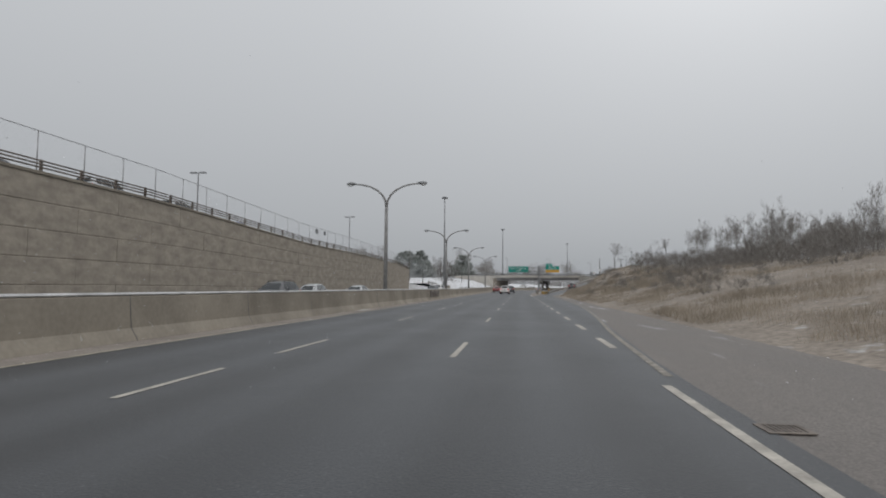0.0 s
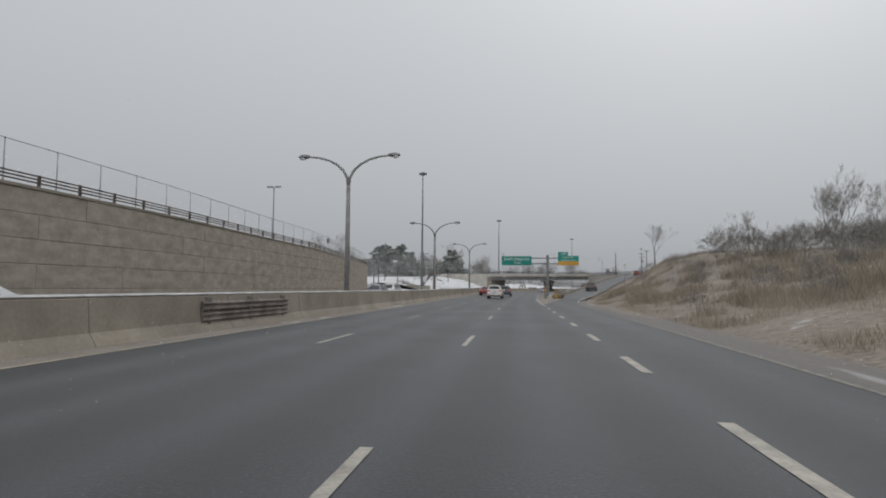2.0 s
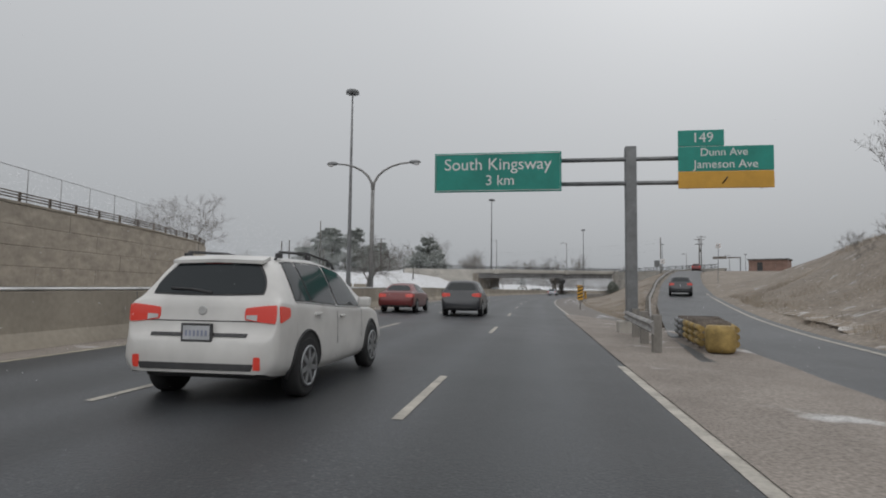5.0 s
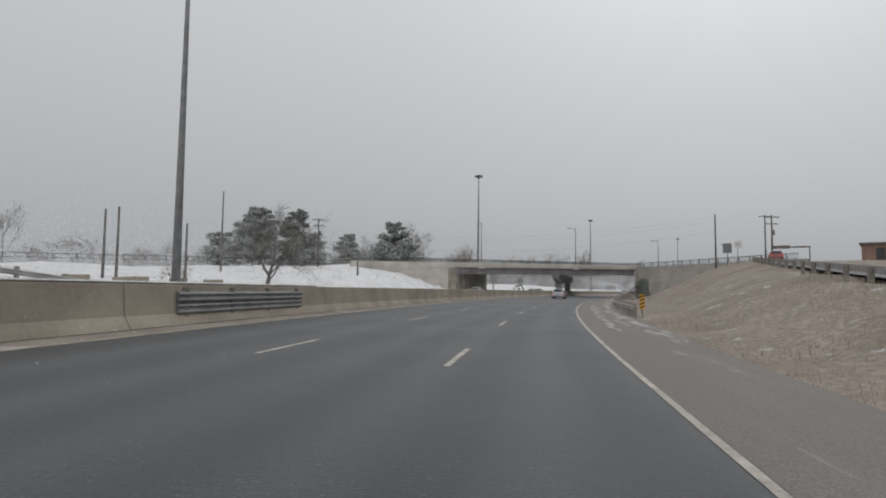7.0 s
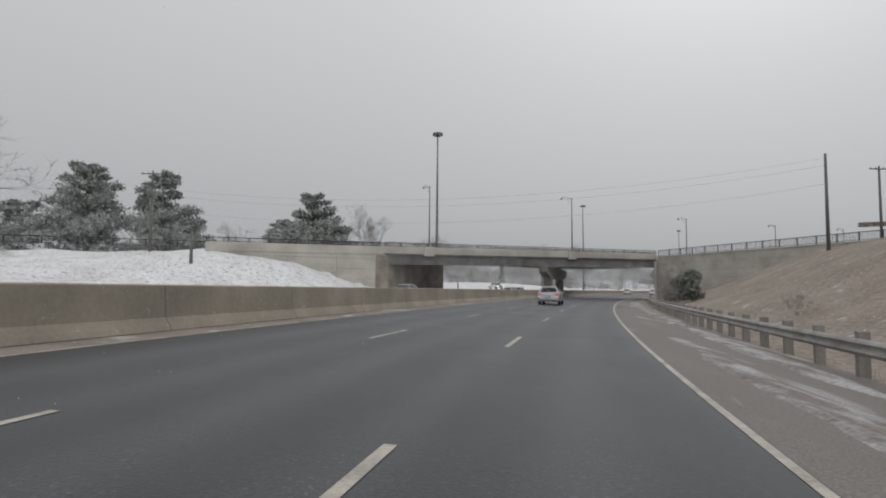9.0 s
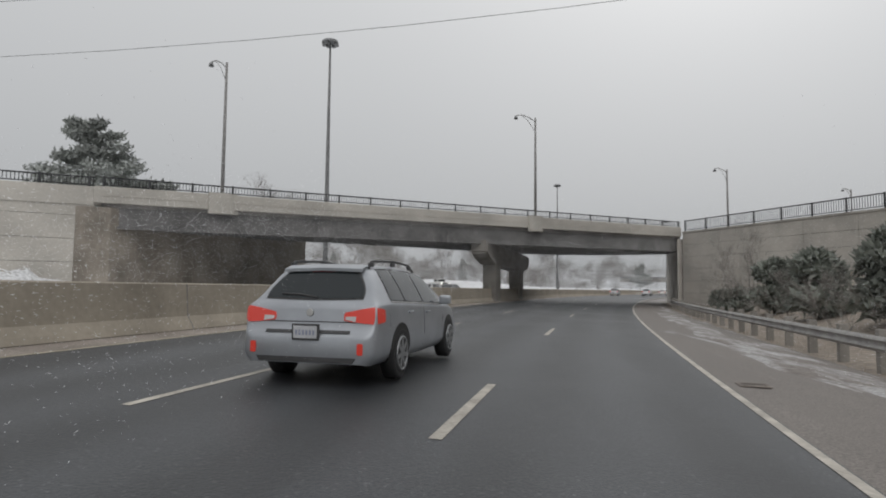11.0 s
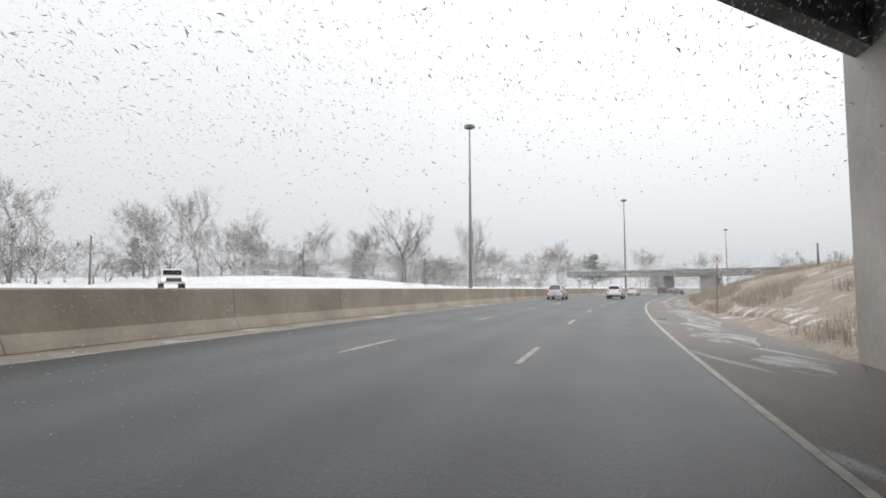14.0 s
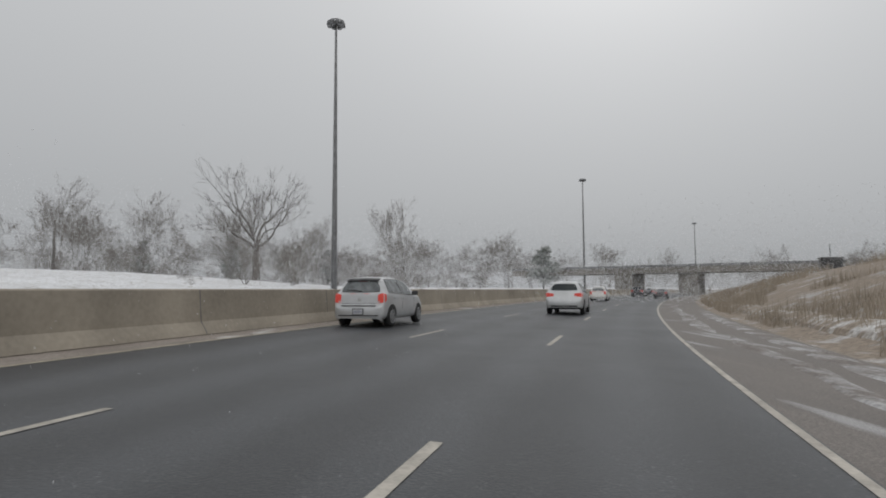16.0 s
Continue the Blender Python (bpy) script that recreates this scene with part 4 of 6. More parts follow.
letters("149", 0.46, Matrix.Translation((2.25, -0.335, 6.51)) @ FACE, tab)
for x in (-6.1, -2.9, 1.8, 4.1):
    part("bracket", box((0.08, 0.2, 1.3), (x, -0.2, 5.5), 0.01), STEEL, g)

# crash cushion before the gantry
WORNYELLOW = mat("worn_yellow_steel", (0.40, 0.28, 0.10), 0.7, scale=25, fine=120, bump=0.2, dark=0.45, light=1.2)
c = thing("crash_cushion", stand(125, 4.15, road_z(125, 4.1), -9), "battered yellow and grey corrugated crash cushion at the gore", "crash cushion")
part("nose", tube([(0, -0.15, 0.08), (0, -0.15, 0.2), (0, -0.15, 0.55), (0, -0.15, 0.66)], [0.28, 0.32, 0.32, 0.27], 14), WORNYELLOW, c, "worn yellow nose")
for k in range(5):
    wd = 0.36 + 0.05 * k
    for x in (-1, 1):
        for r_, z in enumerate((0.56, 0.40, 0.24)):
            part("corrugation", tube([(x * (wd + 0.02 * (k % 2)), 0.05 + 0.92 * k, z), (x * (wd + 0.04), 0.95 + 0.92 * k, z + 0.01)], 0.075, 6), WORNYELLOW if k < 3 else STEEL, c)
    part("diaphragm", box((2 * wd, 0.06, 0.66), (0, 0.85 + 0.92 * k, 0.36), 0.01), RUST, c)
    part("foot_plate", box((0.5, 0.14, 0.04), (0, 0.85 + 0.92 * k, 0.03), 0.006), RUST, c)


def hazard(s, o, z, label, w=0.3, h=0.92, mid=0.98):
    t = thing("hazard_marker", stand(s, o, z), label, "road sign", "hazard markers")
    part("post", box((0.07, 0.06, mid + h * 0.4 + 0.2), (0, 0.03, (mid + h * 0.4 - 0.2) / 2), 0.006), WOOD, t)
    b = part("board", box((w, 0.03, h), (0, -0.02, mid), 0.01), AMBER, t, "yellow board with black slanting bars")
    for k in range(4):
        z0, d = mid - h * 0.43 + h * 0.235 * k, h * 0.11
        part("stripe", sheet_quad(((-w * 0.48, -0.038, z0 - 0.02), (w * 0.48, -0.038, z0 + d), (w * 0.48, -0.038, z0 + 2 * d - 0.02), (-w * 0.48, -0.038, z0 + d - 0.04))), BLACK, b)
    return t


def sheet_quad(pts):
    st = bmesh.new()
    st.faces.new([st.verts.new(p) for p in pts])
    return st


hazard(191.6, 5.75, ground_z(191.6, 5.75), "yellow and black striped hazard marker beside the guide rail end")
hazard(157.4, 3.45, road_z(157.4, 3.45), "large yellow and black striped hazard marker on a post", 0.42, 1.12, 1.3)


def gz(s, o):
    return ground_z(s, o)


guide_rail([(191.3, 5.35, gz(191.3, 5.3)), (215, 5.35, gz(215, 5.3)), (260, 5.55, gz(260, 5.45)), (300.5, 5.3, gz(300, 5.3))], -1, "weathered steel guide rail on wooden posts beside the shoulder", RAILSTEEL, POSTWOOD)
guide_rail([(s, ramp_o(s) - 2.9, gz(s, ramp_o(s) - 2.9)) for s in span(133, 235, 6)], 1, "weathered steel guide rail on wooden posts along the ramp", RAILSTEEL, POSTWOOD, 3.6, 0.42, 0.56)
guide_rail([(124.5, 2.75, road_z(124, 3)), (128, 2.95, road_z(128, 3)), (132, 3.25, road_z(132, 3))], -1, "bent steel guide rail beside the crash cushion", RAILSTEEL, POSTWOOD)
guide_rail([(s, side_o(s) + 2.9, side_z(s)) for s in span(173.5, 186, 4)], 1, "snowy steel guide rail on the short bank of the side ramp", RAILSTEEL, POSTWOOD, 2.5, 0.62, 0.95)
guide_rail([(s, -22.6, gz(s, -22.8)) for s in span(188, 250, 6)], 1, "snowy steel guide rail beside the opposite carriageway", RAILSTEEL, POSTWOOD, 2.5, 0.62, 0.95)


def drain(s, o):
    t = thing("storm_drain", stand(s, o, road_z(s, o) + 0.006, rng.uniform(-3, 3)), "worn cast iron storm drain grate in the shoulder", "drain", "storm drains")
    for x in (-0.3, 0.3):
        part("frame_bar", box((0.04, 0.36, 0.014), (x * 0.66, 0, 0.0), 0.006), RUST, t)
    for y in (-0.25, 0.25):
        part("frame_bar", box((0.42, 0.04, 0.014), (0, y * 0.68, 0.001), 0.006), RUST, t)
    part("pit", box((0.38, 0.32, 0.008), (0, 0, -0.006), 0.0), DARKSTEEL, t)
    for k in range(8):
        part("bar", box((0.024, 0.32, 0.014), (-0.165 + 0.047 * k, 0, 0.002), 0.006), RUST, t)


for s, o in ((6.06, 2.5), (250.5, 2.4), (335.9, 2.35)):
    drain(s, o)


DULLRED = mat("faded_sign_red", (0.34, 0.12, 0.11), 0.6, scale=10, fine=60, bump=0.02)


def board_sign(s, o, z, top, label, tilt=0.0, size=0.62, turn=0.0):
    t = thing("road_sign", stand(s, o, z, turn) @ Matrix.Rotation(tilt, 4, "Y"), label, "road sign", "no-stopping signs")
    h = top - z
    part("post", box((0.07, 0.05, h), (0, 0.03, h / 2), 0.008), STEEL, t)
    b = part("board", box((size, 0.015, size), (0, -0.01, h - size / 2), 0.004), WHITE, t, "white square board")
    rg = tube([(size * 0.33 * math.cos(a), -0.024, h - size / 2 + size * 0.33 * math.sin(a)) for a in [k * math.pi / 12 for k in range(25)]], 0.013, 5, cap=False)
    part("ring", rg, DULLRED, b, "faded red ring")
    part("bar", tube([(-0.2 * size, -0.024, h - size / 2 + 0.2 * size), (0.2 * size, -0.024, h - size / 2 - 0.2 * size)], 0.012, 5), DULLRED, b)
    part("symbol", box((0.12 * size, 0.008, 0.3 * size), (0, -0.02, h - size / 2), 0.0), BLACK, b)
    return t


board_sign(344.5, 5.8, gz(344.5, 5.8), 3.36, "white square no-stopping sign on a leaning steel post", 0.03)
board_sign(188.4, 21.5, gz(188.4, 21.5), 7.35, "white square no-stopping sign beside the ramp", 0.02, 0.62)
board_sign(232, 19.6, gz(232, 19.6), 7.6, "white square no-stopping sign on the embankment top", 0.02, 0.9)

# ---------------------------------------------------------------- cars
def paint(name, color, rough=0.32, metal=0.25):
    m = mat(name, color, rough, metal, dark=0.8, light=1.08, scale=12, fine=40, bump=0.02, spec=0.5)
    m.node_tree.nodes["Principled BSDF"].inputs["Coat Weight"].default_value = 0.3
    return m


GLASS = bpy.data.materials.new("car_glass")
GLASS.use_nodes = True
_b = GLASS.node_tree.nodes["Principled BSDF"]
_b.inputs["Base Color"].default_value, _b.inputs["Roughness"].default_value = (0.025, 0.03, 0.033, 1), 0.08
_b.inputs["Specular IOR Level"].default_value, _b.inputs["IOR"].default_value = 0.5, 1.35
# hatchback windows: the reflected sky is mixed into a lighter base colour
SKYGLASS = mat("sky_paled_car_glass", (0.13, 0.14, 0.145), 0.25, scale=30, fine=90, bump=0.02, dark=0.6, light=1.5)
TYRE = mat("tyre_rubber", (0.025, 0.025, 0.026), 0.8, scale=20, fine=80, bump=0.1)
RIM = mat("alloy_rim", (0.36, 0.37, 0.38), 0.4, 0.7, scale=20, fine=60, bump=0.02)
PLASTIC = mat("dark_bumper_plastic", (0.05, 0.05, 0.052), 0.7, scale=15, fine=80, bump=0.1, dark=0.7, light=1.6)
LAMP_RED = glow("tail_lamp_red", (0.46, 0.035, 0.022), 0.3)
LAMP_RED.node_tree.nodes["Principled BSDF"].inputs["Coat Weight"].default_value = 0.6
LAMP_CLEAR = mat("lamp_clear", (0.6, 0.6, 0.6), 0.2, 0.2, scale=20, fine=60, bump=0.02)
LAMP_DIM = mat("brake_lamp_unlit", (0.16, 0.02, 0.02), 0.3, scale=20, fine=60, bump=0.02)
PLATE = mat("plate_white", (0.5, 0.51, 0.53), 0.5, scale=30, fine=100, bump=0.02)
PLATEBAR = mat("plate_blue", (0.27, 0.29, 0.38), 0.5, scale=30, fine=100, bump=0.02)
HEADLAMP = glow("headlamp_lit", (0.95, 0.95, 0.88), 1.6)
C_WHITE = paint("car_paint_white", (0.66, 0.65, 0.63), 0.4, 0.0)
C_SILVER = paint("car_paint_silver", (0.36, 0.38, 0.41), 0.35, 0.45)
C_PALE = paint("car_paint_pale_silver", (0.50, 0.51, 0.52), 0.35, 0.35)
C_DARK = paint("car_paint_dark_grey", (0.05, 0.052, 0.058))
C_RED = paint("car_paint_dark_red", (0.16, 0.03, 0.03))
C_BLUE = paint("car_paint_blue", (0.06, 0.08, 0.22))

# stations: y, bottom, belt, top, half width low, half width belt, half width roof
REAR = {
    "suv": [(0.0, .36, .66, .68, .74, .74, .66), (.04, .36, .73, .75, .86, .84, .78), (.09, .34, .79, .81, .89, .87, .82), (.13, .33, 1.11, 1.13, .90, .885, .82), (.20, .32, 1.13, 1.18, .905, .88, .76)],
    "wagon": [(0.0, .29, .57, .59, .76, .76, .70), (.04, .28, .64, .66, .86, .85, .80), (.09, .27, .70, .72, .885, .87, .83), (.13, .27, .99, 1.01, .895, .88, .82), (.20, .27, 1.0, 1.05, .90, .88, .77)],
    "hatch": [(0.0, .26, .54, .56, .64, .64, .58), (.04, .22, .60, .62, .76, .75, .70), (.09, .21, .66, .68, .80, .79, .73), (.13, .25, 1.0, 1.02, .815, .805, .73), (.20, .25, 1.01, 1.05, .82, .81, .68)],
    "van": [(0.0, .40, .60, .62, .80, .80, .74), (.04, .33, .67, .69, .92, .90, .84), (.09, .31, .74, .76, .945, .93, .88), (.12, .30, 1.14, 1.16, .95, .935, .88), (.17, .30, 1.14, 1.18, .955, .94, .82)],
    "sedan": [(0.0, .38, .58, .60, .72, .72, .64), (.04, .31, .66, .68, .84, .82, .74), (.09, .29, .92, .95, .87, .84, .74), (.16, .28, .96, 1.0, .875, .85, .73), (.55, .28, .97, 1.03, .88, .86, .72)],
}
FRONT = {
    "suv": [(.46, .30, 1.10, 1.60, .915, .90, .64), (.80, .27, 1.09, 1.66, .92, .91, .63), (1.9, .25, 1.02, 1.67, .92, .915, .63), (2.7, .25, .99, 1.58, .92, .915, .64), (3.3, .26, .97, 1.25, .92, .91, .70), (3.65, .27, .96, 1.02, .915, .88, .76), (4.3, .30, .86, .90, .89, .82, .66), (4.6, .38, .68, .72, .74, .66, .5)],
    "wagon": [(.54, .27, 1.02, 1.54, .905, .89, .62), (.9, .27, 1.01, 1.60, .91, .90, .60), (2.1, .25, .97, 1.61, .91, .90, .60), (2.95, .25, .94, 1.52, .91, .90, .61), (3.6, .26, .92, 1.16, .91, .89, .69), (3.95, .27, .91, .97, .905, .87, .75), (4.5, .30, .80, .85, .88, .80, .64), (4.78, .38, .64, .68, .72, .64, .5)],
    "hatch": [(.40, .26, .99, 1.45, .83, .82, .56), (.75, .24, .98, 1.51, .835, .825, .56), (1.6, .23, .95, 1.52, .835, .825, .56), (2.35, .23, .92, 1.42, .835, .825, .58), (2.95, .25, .90, 1.10, .83, .81, .64), (3.2, .26, .88, .94, .82, .79, .68), (3.6, .30, .76, .82, .79, .72, .58), (3.78, .38, .60, .64, .64, .58, .44)],
    "van": [(.32, .28, 1.06, 1.66, .96, .94, .72), (.8, .26, 1.05, 1.74, .965, .95, .70), (2.4, .25, 1.02, 1.74, .965, .95, .70), (3.2, .25, 1.0, 1.62, .96, .95, .71), (3.95, .26, .98, 1.2, .95, .93, .76), (4.25, .27, .97, 1.02, .94, .90, .80), (4.8, .30, .84, .88, .9, .82, .66), (5.05, .38, .66, .7, .74, .66, .5)],
    "sedan": [(1.1, .27, .96, 1.36, .89, .87, .60), (1.5, .25, .95, 1.44, .89, .88, .58), (2.3, .24, .93, 1.45, .89, .88, .58), (2.9, .24, .91, 1.36, .89, .88, .60), (3.5, .25, .90, 1.06, .89, .87, .68), (3.8, .26, .89, .93, .885, .85, .74), (4.4, .30, .78, .82, .86, .78, .62), (4.65, .38, .62, .66, .7, .62, .48)],
}
# wheel radius and axles, roof rails, side windows (y from, to), rear window (z from, to), tail lights (inner corners, outer corners), lower rear
SHAPES = {
    "suv": dict(wheel=(.36, .86, 3.58), rails=True, side=((.56, .98), (1.02, 1.88), (1.94, 3.0)), glass=(1.2, 1.54), tail=(.50, .92, 1.05, .88, 1.09), wrap=(.36, .90, 1.08), bumper=PLASTIC),
    "wagon": dict(wheel=(.345, .98, 3.72), rails=True, side=((.66, 1.22), (1.27, 2.1), (2.16, 3.25)), glass=(1.07, 1.41), tail=(.46, .80, .90, .76, .98), wrap=(.36, .74, .97), bumper=None),
    "hatch": dict(wheel=(.305, .66, 3.08), rails=False, side=((.50, .74), (.78, 1.5), (1.55, 2.62)), glass=(1.05, 1.36), tail=(.60, .72, .97, .72, 1.02), wrap=(.24, .74, 1.0), bumper=None),
    "van": dict(wheel=(.34, 1.0, 4.0), rails=True, side=((.42, 1.28), (1.34, 2.38), (2.48, 3.65)), glass=(1.15, 1.58), tail=(.72, .84, 1.12, .8, 1.14), wrap=(.24, .8, 1.14), bumper=None),
    "sedan": dict(wheel=(.33, .95, 3.65), rails=False, side=((1.28, 1.68), (1.72, 2.28), (2.34, 3.15)), glass=(1.07, 1.33), tail=(.48, .76, .90, .74, .92), wrap=(.34, .76, .92), bumper=None),
}
for _k in SHAPES:
    SHAPES[_k]["st"] = REAR[_k] + FRONT[_k]


def section(shape, y):
    st = shape["arr"]
    return [float(np.interp(y, st[:, 0], st[:, k])) for k in range(1, 7)]


def faired(st):
    """The stations at even small steps, with the corners between them rounded off away from the tail."""
    st = np.array(st)
    yy = np.append(np.arange(0, st[-1, 0], 0.02), st[-1, 0])
    out = [yy]
    for k in range(1, 7):
        v = np.interp(yy, st[:, 0], st[:, k])
        for width, y0, y1 in ((9, 0.10, 0.26), (19, 0.5, 0.9)):
            ker = np.hanning(width + 2)[1:-1]
            soft_ = np.convolve(np.pad(v, width // 2, mode="edge"), ker / ker.sum(), "valid")
            w = np.clip((yy - y0) / (y1 - y0), 0, 1) * np.clip((yy[-1] - yy) / 0.3, 0, 1)
            v = v * (1 - w) + soft_ * w
        out.append(v)
    return np.stack(out, 1)


for _k in SHAPES:
    SHAPES[_k]["arr"], SHAPES[_k]["cache"] = faired(SHAPES[_k]["st"]), {}
SHAPES["wagon"]["arr"][:, 3] -= np.clip(SHAPES["wagon"]["arr"][:, 3] - 1.1, 0, 1) * 0.13


def outline(shape, y, side=1):
    """Points of the half section at y, from the sill to the roof's centre, its corners cut round."""
    key = round(y, 3)
    if key not in shape["cache"]:
        zb, zl, zt, wl, wb, wr = section(shape, y)
        hz = zt - zl
        pts = [(wl * 0.9, zb), (wl, zb + 0.1), ((wl + wb) / 2 * 1.012, (zb + zl) / 2 + 0.05), (wb, zl - 0.03), (wb - 0.012, zl), (wb + (wr - wb) * 0.55, zl + hz * 0.52), (wr, zl + hz * 0.88), (wr * 0.82, zl + hz * 0.975), (wr * 0.4, zt), (0, zt + 0.006)]
        for k in range(2):
            cut = [pts[0]]
            for (a, b), (c, d) in zip(pts, pts[1:]):
                cut += [(a * 0.75 + c * 0.25, b * 0.75 + d * 0.25), (a * 0.25 + c * 0.75, b * 0.25 + d * 0.75)]
            pts = cut + [pts[-1]]
        shape["cache"][key] = pts, [p[1] for p in pts], [p[0] for p in pts]
    return shape["cache"][key][0] if side > 0 else [(-x, z) for x, z in shape["cache"][key][0]]


def flank(shape, y, z):
    """Half width of the body at y and z."""
    _, zs, xs = shape["cache"][round(y, 3)] if round(y, 3) in shape["cache"] else (outline(shape, y), *shape["cache"][round(y, 3)][1:])
    return float(np.interp(z, zs, xs)) if zs[0] <= z <= zs[-1] else -1.0


def back(shape, x, z):
    """How far forward of the bumper the rear surface lies at x and z."""
    lo, hi = 0.0, 1.45
    for k in range(13):
        m = (lo + hi) / 2
        if flank(shape, m, z) >= abs(x):
            hi = m
        else:
            lo = m
    return hi


def front(shape, x, z):
    lo, hi = shape["st"][-6][0], shape["st"][-1][0]
    for k in range(13):
        m = (lo + hi) / 2
        if flank(shape, m, z) >= abs(x):
            lo = m
        else:
            hi = m
    return lo


def grid(p, q, r_, s_, n, m, soft_=0.0):
    """Points between four corners: p to q below, s_ to r_ above; soft_ pulls the corners in round."""
    for j in range(m + 1):
        row = []
        for i in range(n + 1):
            u, v = 2 * i / n - 1, 2 * j / m - 1
            u, v = u * math.sqrt(1 - soft_ * v * v / 2), v * math.sqrt(1 - soft_ * u * u / 2)
            u, v = (u + 1) / 2, (v + 1) / 2
            row.append(tuple((a + (b - a) * u) * (1 - v) + (d + (c - d) * u) * v for a, b, c, d in zip(p, q, r_, s_)))
        yield row


def sheet(rows, d, deep=0.03):
    """A shell through rows of points, standing proud by the vector d and going back by deep."""
    b = bmesh.new()
    d = Vector(d)
    n = len(rows[0])
    fr = [[b.verts.new(Vector(p) + d) for p in r_] for r_ in rows]
    bk = [[b.verts.new(Vector(p) + d - d.normalized() * deep) for p in r_] for r_ in rows]
    for j in range(len(rows) - 1):
        for i in range(n - 1):
            b.faces.new((fr[j][i], fr[j][i + 1], fr[j + 1][i + 1], fr[j + 1][i]))
    ring = [(0, i) for i in range(n)] + [(j, n - 1) for j in range(1, len(rows))] + [(len(rows) - 1, i) for i in range(n - 2, -1, -1)] + [(j, 0) for j in range(len(rows) - 2, 0, -1)]
    for k in range(len(ring)):
        a, c = ring[k], ring[(k + 1) % len(ring)]
        b.faces.new((fr[a[0]][a[1]], bk[a[0]][a[1]], bk[c[0]][c[1]], fr[c[0]][c[1]]))
    bmesh.ops.recalc_face_normals(b, faces=b.faces[:])
    for f in b.faces:
        f.smooth = len(f.verts) == 4 and f.calc_area() > deep * deep
    for e in b.edges:
        if e.is_boundary or e.calc_face_angle(0) > 0.7:
            e.smooth = False
    return b


def car(kind, color, m, label, group="cars", lit=True, plate=True, far=False):
    shape = SHAPES[kind]
    t = thing("car", m, label, "car", group)
    st = shape["st"]
    end = st[-1][0]
    ys = sorted({round(float(y), 3) for y in np.concatenate((np.linspace(0, 0.24, 5 if far else 11), np.linspace(0.24, 1.0, 5 if far else 10), np.linspace(1.0, end - 0.5, 9 if far else 18), np.linspace(end - 0.5, end, 5)))})
    rows = []
    for y in ys:
        h = outline(shape, y)
        rows.append([(x, y, z) for x, z in h] + [(-x, y, z) for x, z in h[-2::-1]])
    bm = loft(rows, flip=True)
    bm.verts.ensure_lookup_table()
    n = len(rows[0])
    GLAZE = SKYGLASS if kind == "hatch" else GLASS
    for first in (0, len(rows) - 1):
        vs = [bm.verts[first * n + k] for k in range(n)]
        bm.faces.new(vs if first else vs[::-1])
    bmesh.ops.recalc_face_normals(bm, faces=bm.faces[:])
    for f in bm.faces:
        f.smooth = True
    for e in bm.edges:
        if e.calc_face_angle(0) > 0.75:
            e.smooth = False
    part("body", bm, color, t)
    part("underbody", box((1.5, ys[-1] - 0.5, 0.12), (0, ys[-1] / 2, 0.33), 0.03), PLASTIC, t)

    def rear(name, p, q, r_, s_, material, parent, push=0.006, label="", n=6, m_=3, soft_=0.0):
        """A panel on the tail between four corners given as x and z."""
        pts = [[(x, back(shape, x, z), z) for x, z in row] for row in grid(p, q, r_, s_, n, m_, soft_)]
        return part(name, sheet(pts, (0, -push, push * 0.3)), material, parent, label)

    def flat(name, side, p, q, r_, s_, material, parent, push=0.005, label="", n=3, m_=3, soft_=0.0):
        """A panel on a flank between four corners given as y and z."""
        pts = [[(side * flank(shape, y, z), y, z) for y, z in row] for row in grid(p, q, r_, s_, n, m_, soft_)]
        return part(name, sheet(pts, (side * push, 0, push * 0.2), 0.012), material, parent, label)

    g0, g1 = shape["glass"]
    wb_ = flank(shape, back(shape, 0, g0) + 0.03, g0 - 0.06) - 0.15
    wt_ = flank(shape, back(shape, 0, g1) + 0.06, g1) - 0.10
    if not far:
        rear("window_seal", (-wb_ - .02, g0 - .02), (wb_ + .02, g0 - .02), (wt_ + .02, g1 + .02), (-wt_ - .02, g1 + .02), PLASTIC, t, 0.006, "", 12, 8, 0.3)
    rear("rear_window", (-wb_, g0), (wb_, g0), (wt_, g1), (-wt_, g1), GLAZE, t, 0.012, "", 12, 8, 0.3)
    zt0 = section(shape, FRONT[kind][-3][0])[2] + 0.03
    zt1 = section(shape, FRONT[kind][3][0])[2] - 0.05
    pts = [[(x, front(shape, x, z), z) for x, z in row] for row in grid((-.68, zt0), (.68, zt0), (.54, zt1), (-.54, zt1), 5, 4)]
    part("windshield", sheet(pts, (0, 0.01, 0.006)), GLASS, t)
    ix, iz0, iz1, oz0, oz1 = shape["tail"]
    wy, wz0, wz1 = shape["wrap"]
    for side in (-1, 1):
        for k, (a, b) in enumerate(shape["side"]):
            za, zb_ = section(shape, a)[1] + 0.035, section(shape, b)[1] + 0.035
            ta = section(shape, a)[1] + (section(shape, a)[2] - section(shape, a)[1]) * 0.86
            tb = section(shape, b)[1] + (section(shape, b)[2] - section(shape, b)[1]) * 0.86
            a2, b2 = (a + 0.1 if k == 0 else a), (b - 0.0 if k < 2 else b - 0.38)
            tb = section(shape, b2)[1] + (section(shape, b2)[2] - section(shape, b2)[1]) * 0.86
            ta = section(shape, a2)[1] + (section(shape, a2)[2] - section(shape, a2)[1]) * 0.86
            if not far:
                flat("window_seal", side, (a - .025, za - .02), (b + .025, zb_ - .02), (b2 + .02, tb + .02), (a2 - .02, ta + .02), PLASTIC, t, 0.003, "", 6, 6, 0.12)
            flat("side_window", side, (a, za), (b, zb_), (b2, tb), (a2, ta), GLAZE, t, 0.008, "", 6, 6, 0.12)
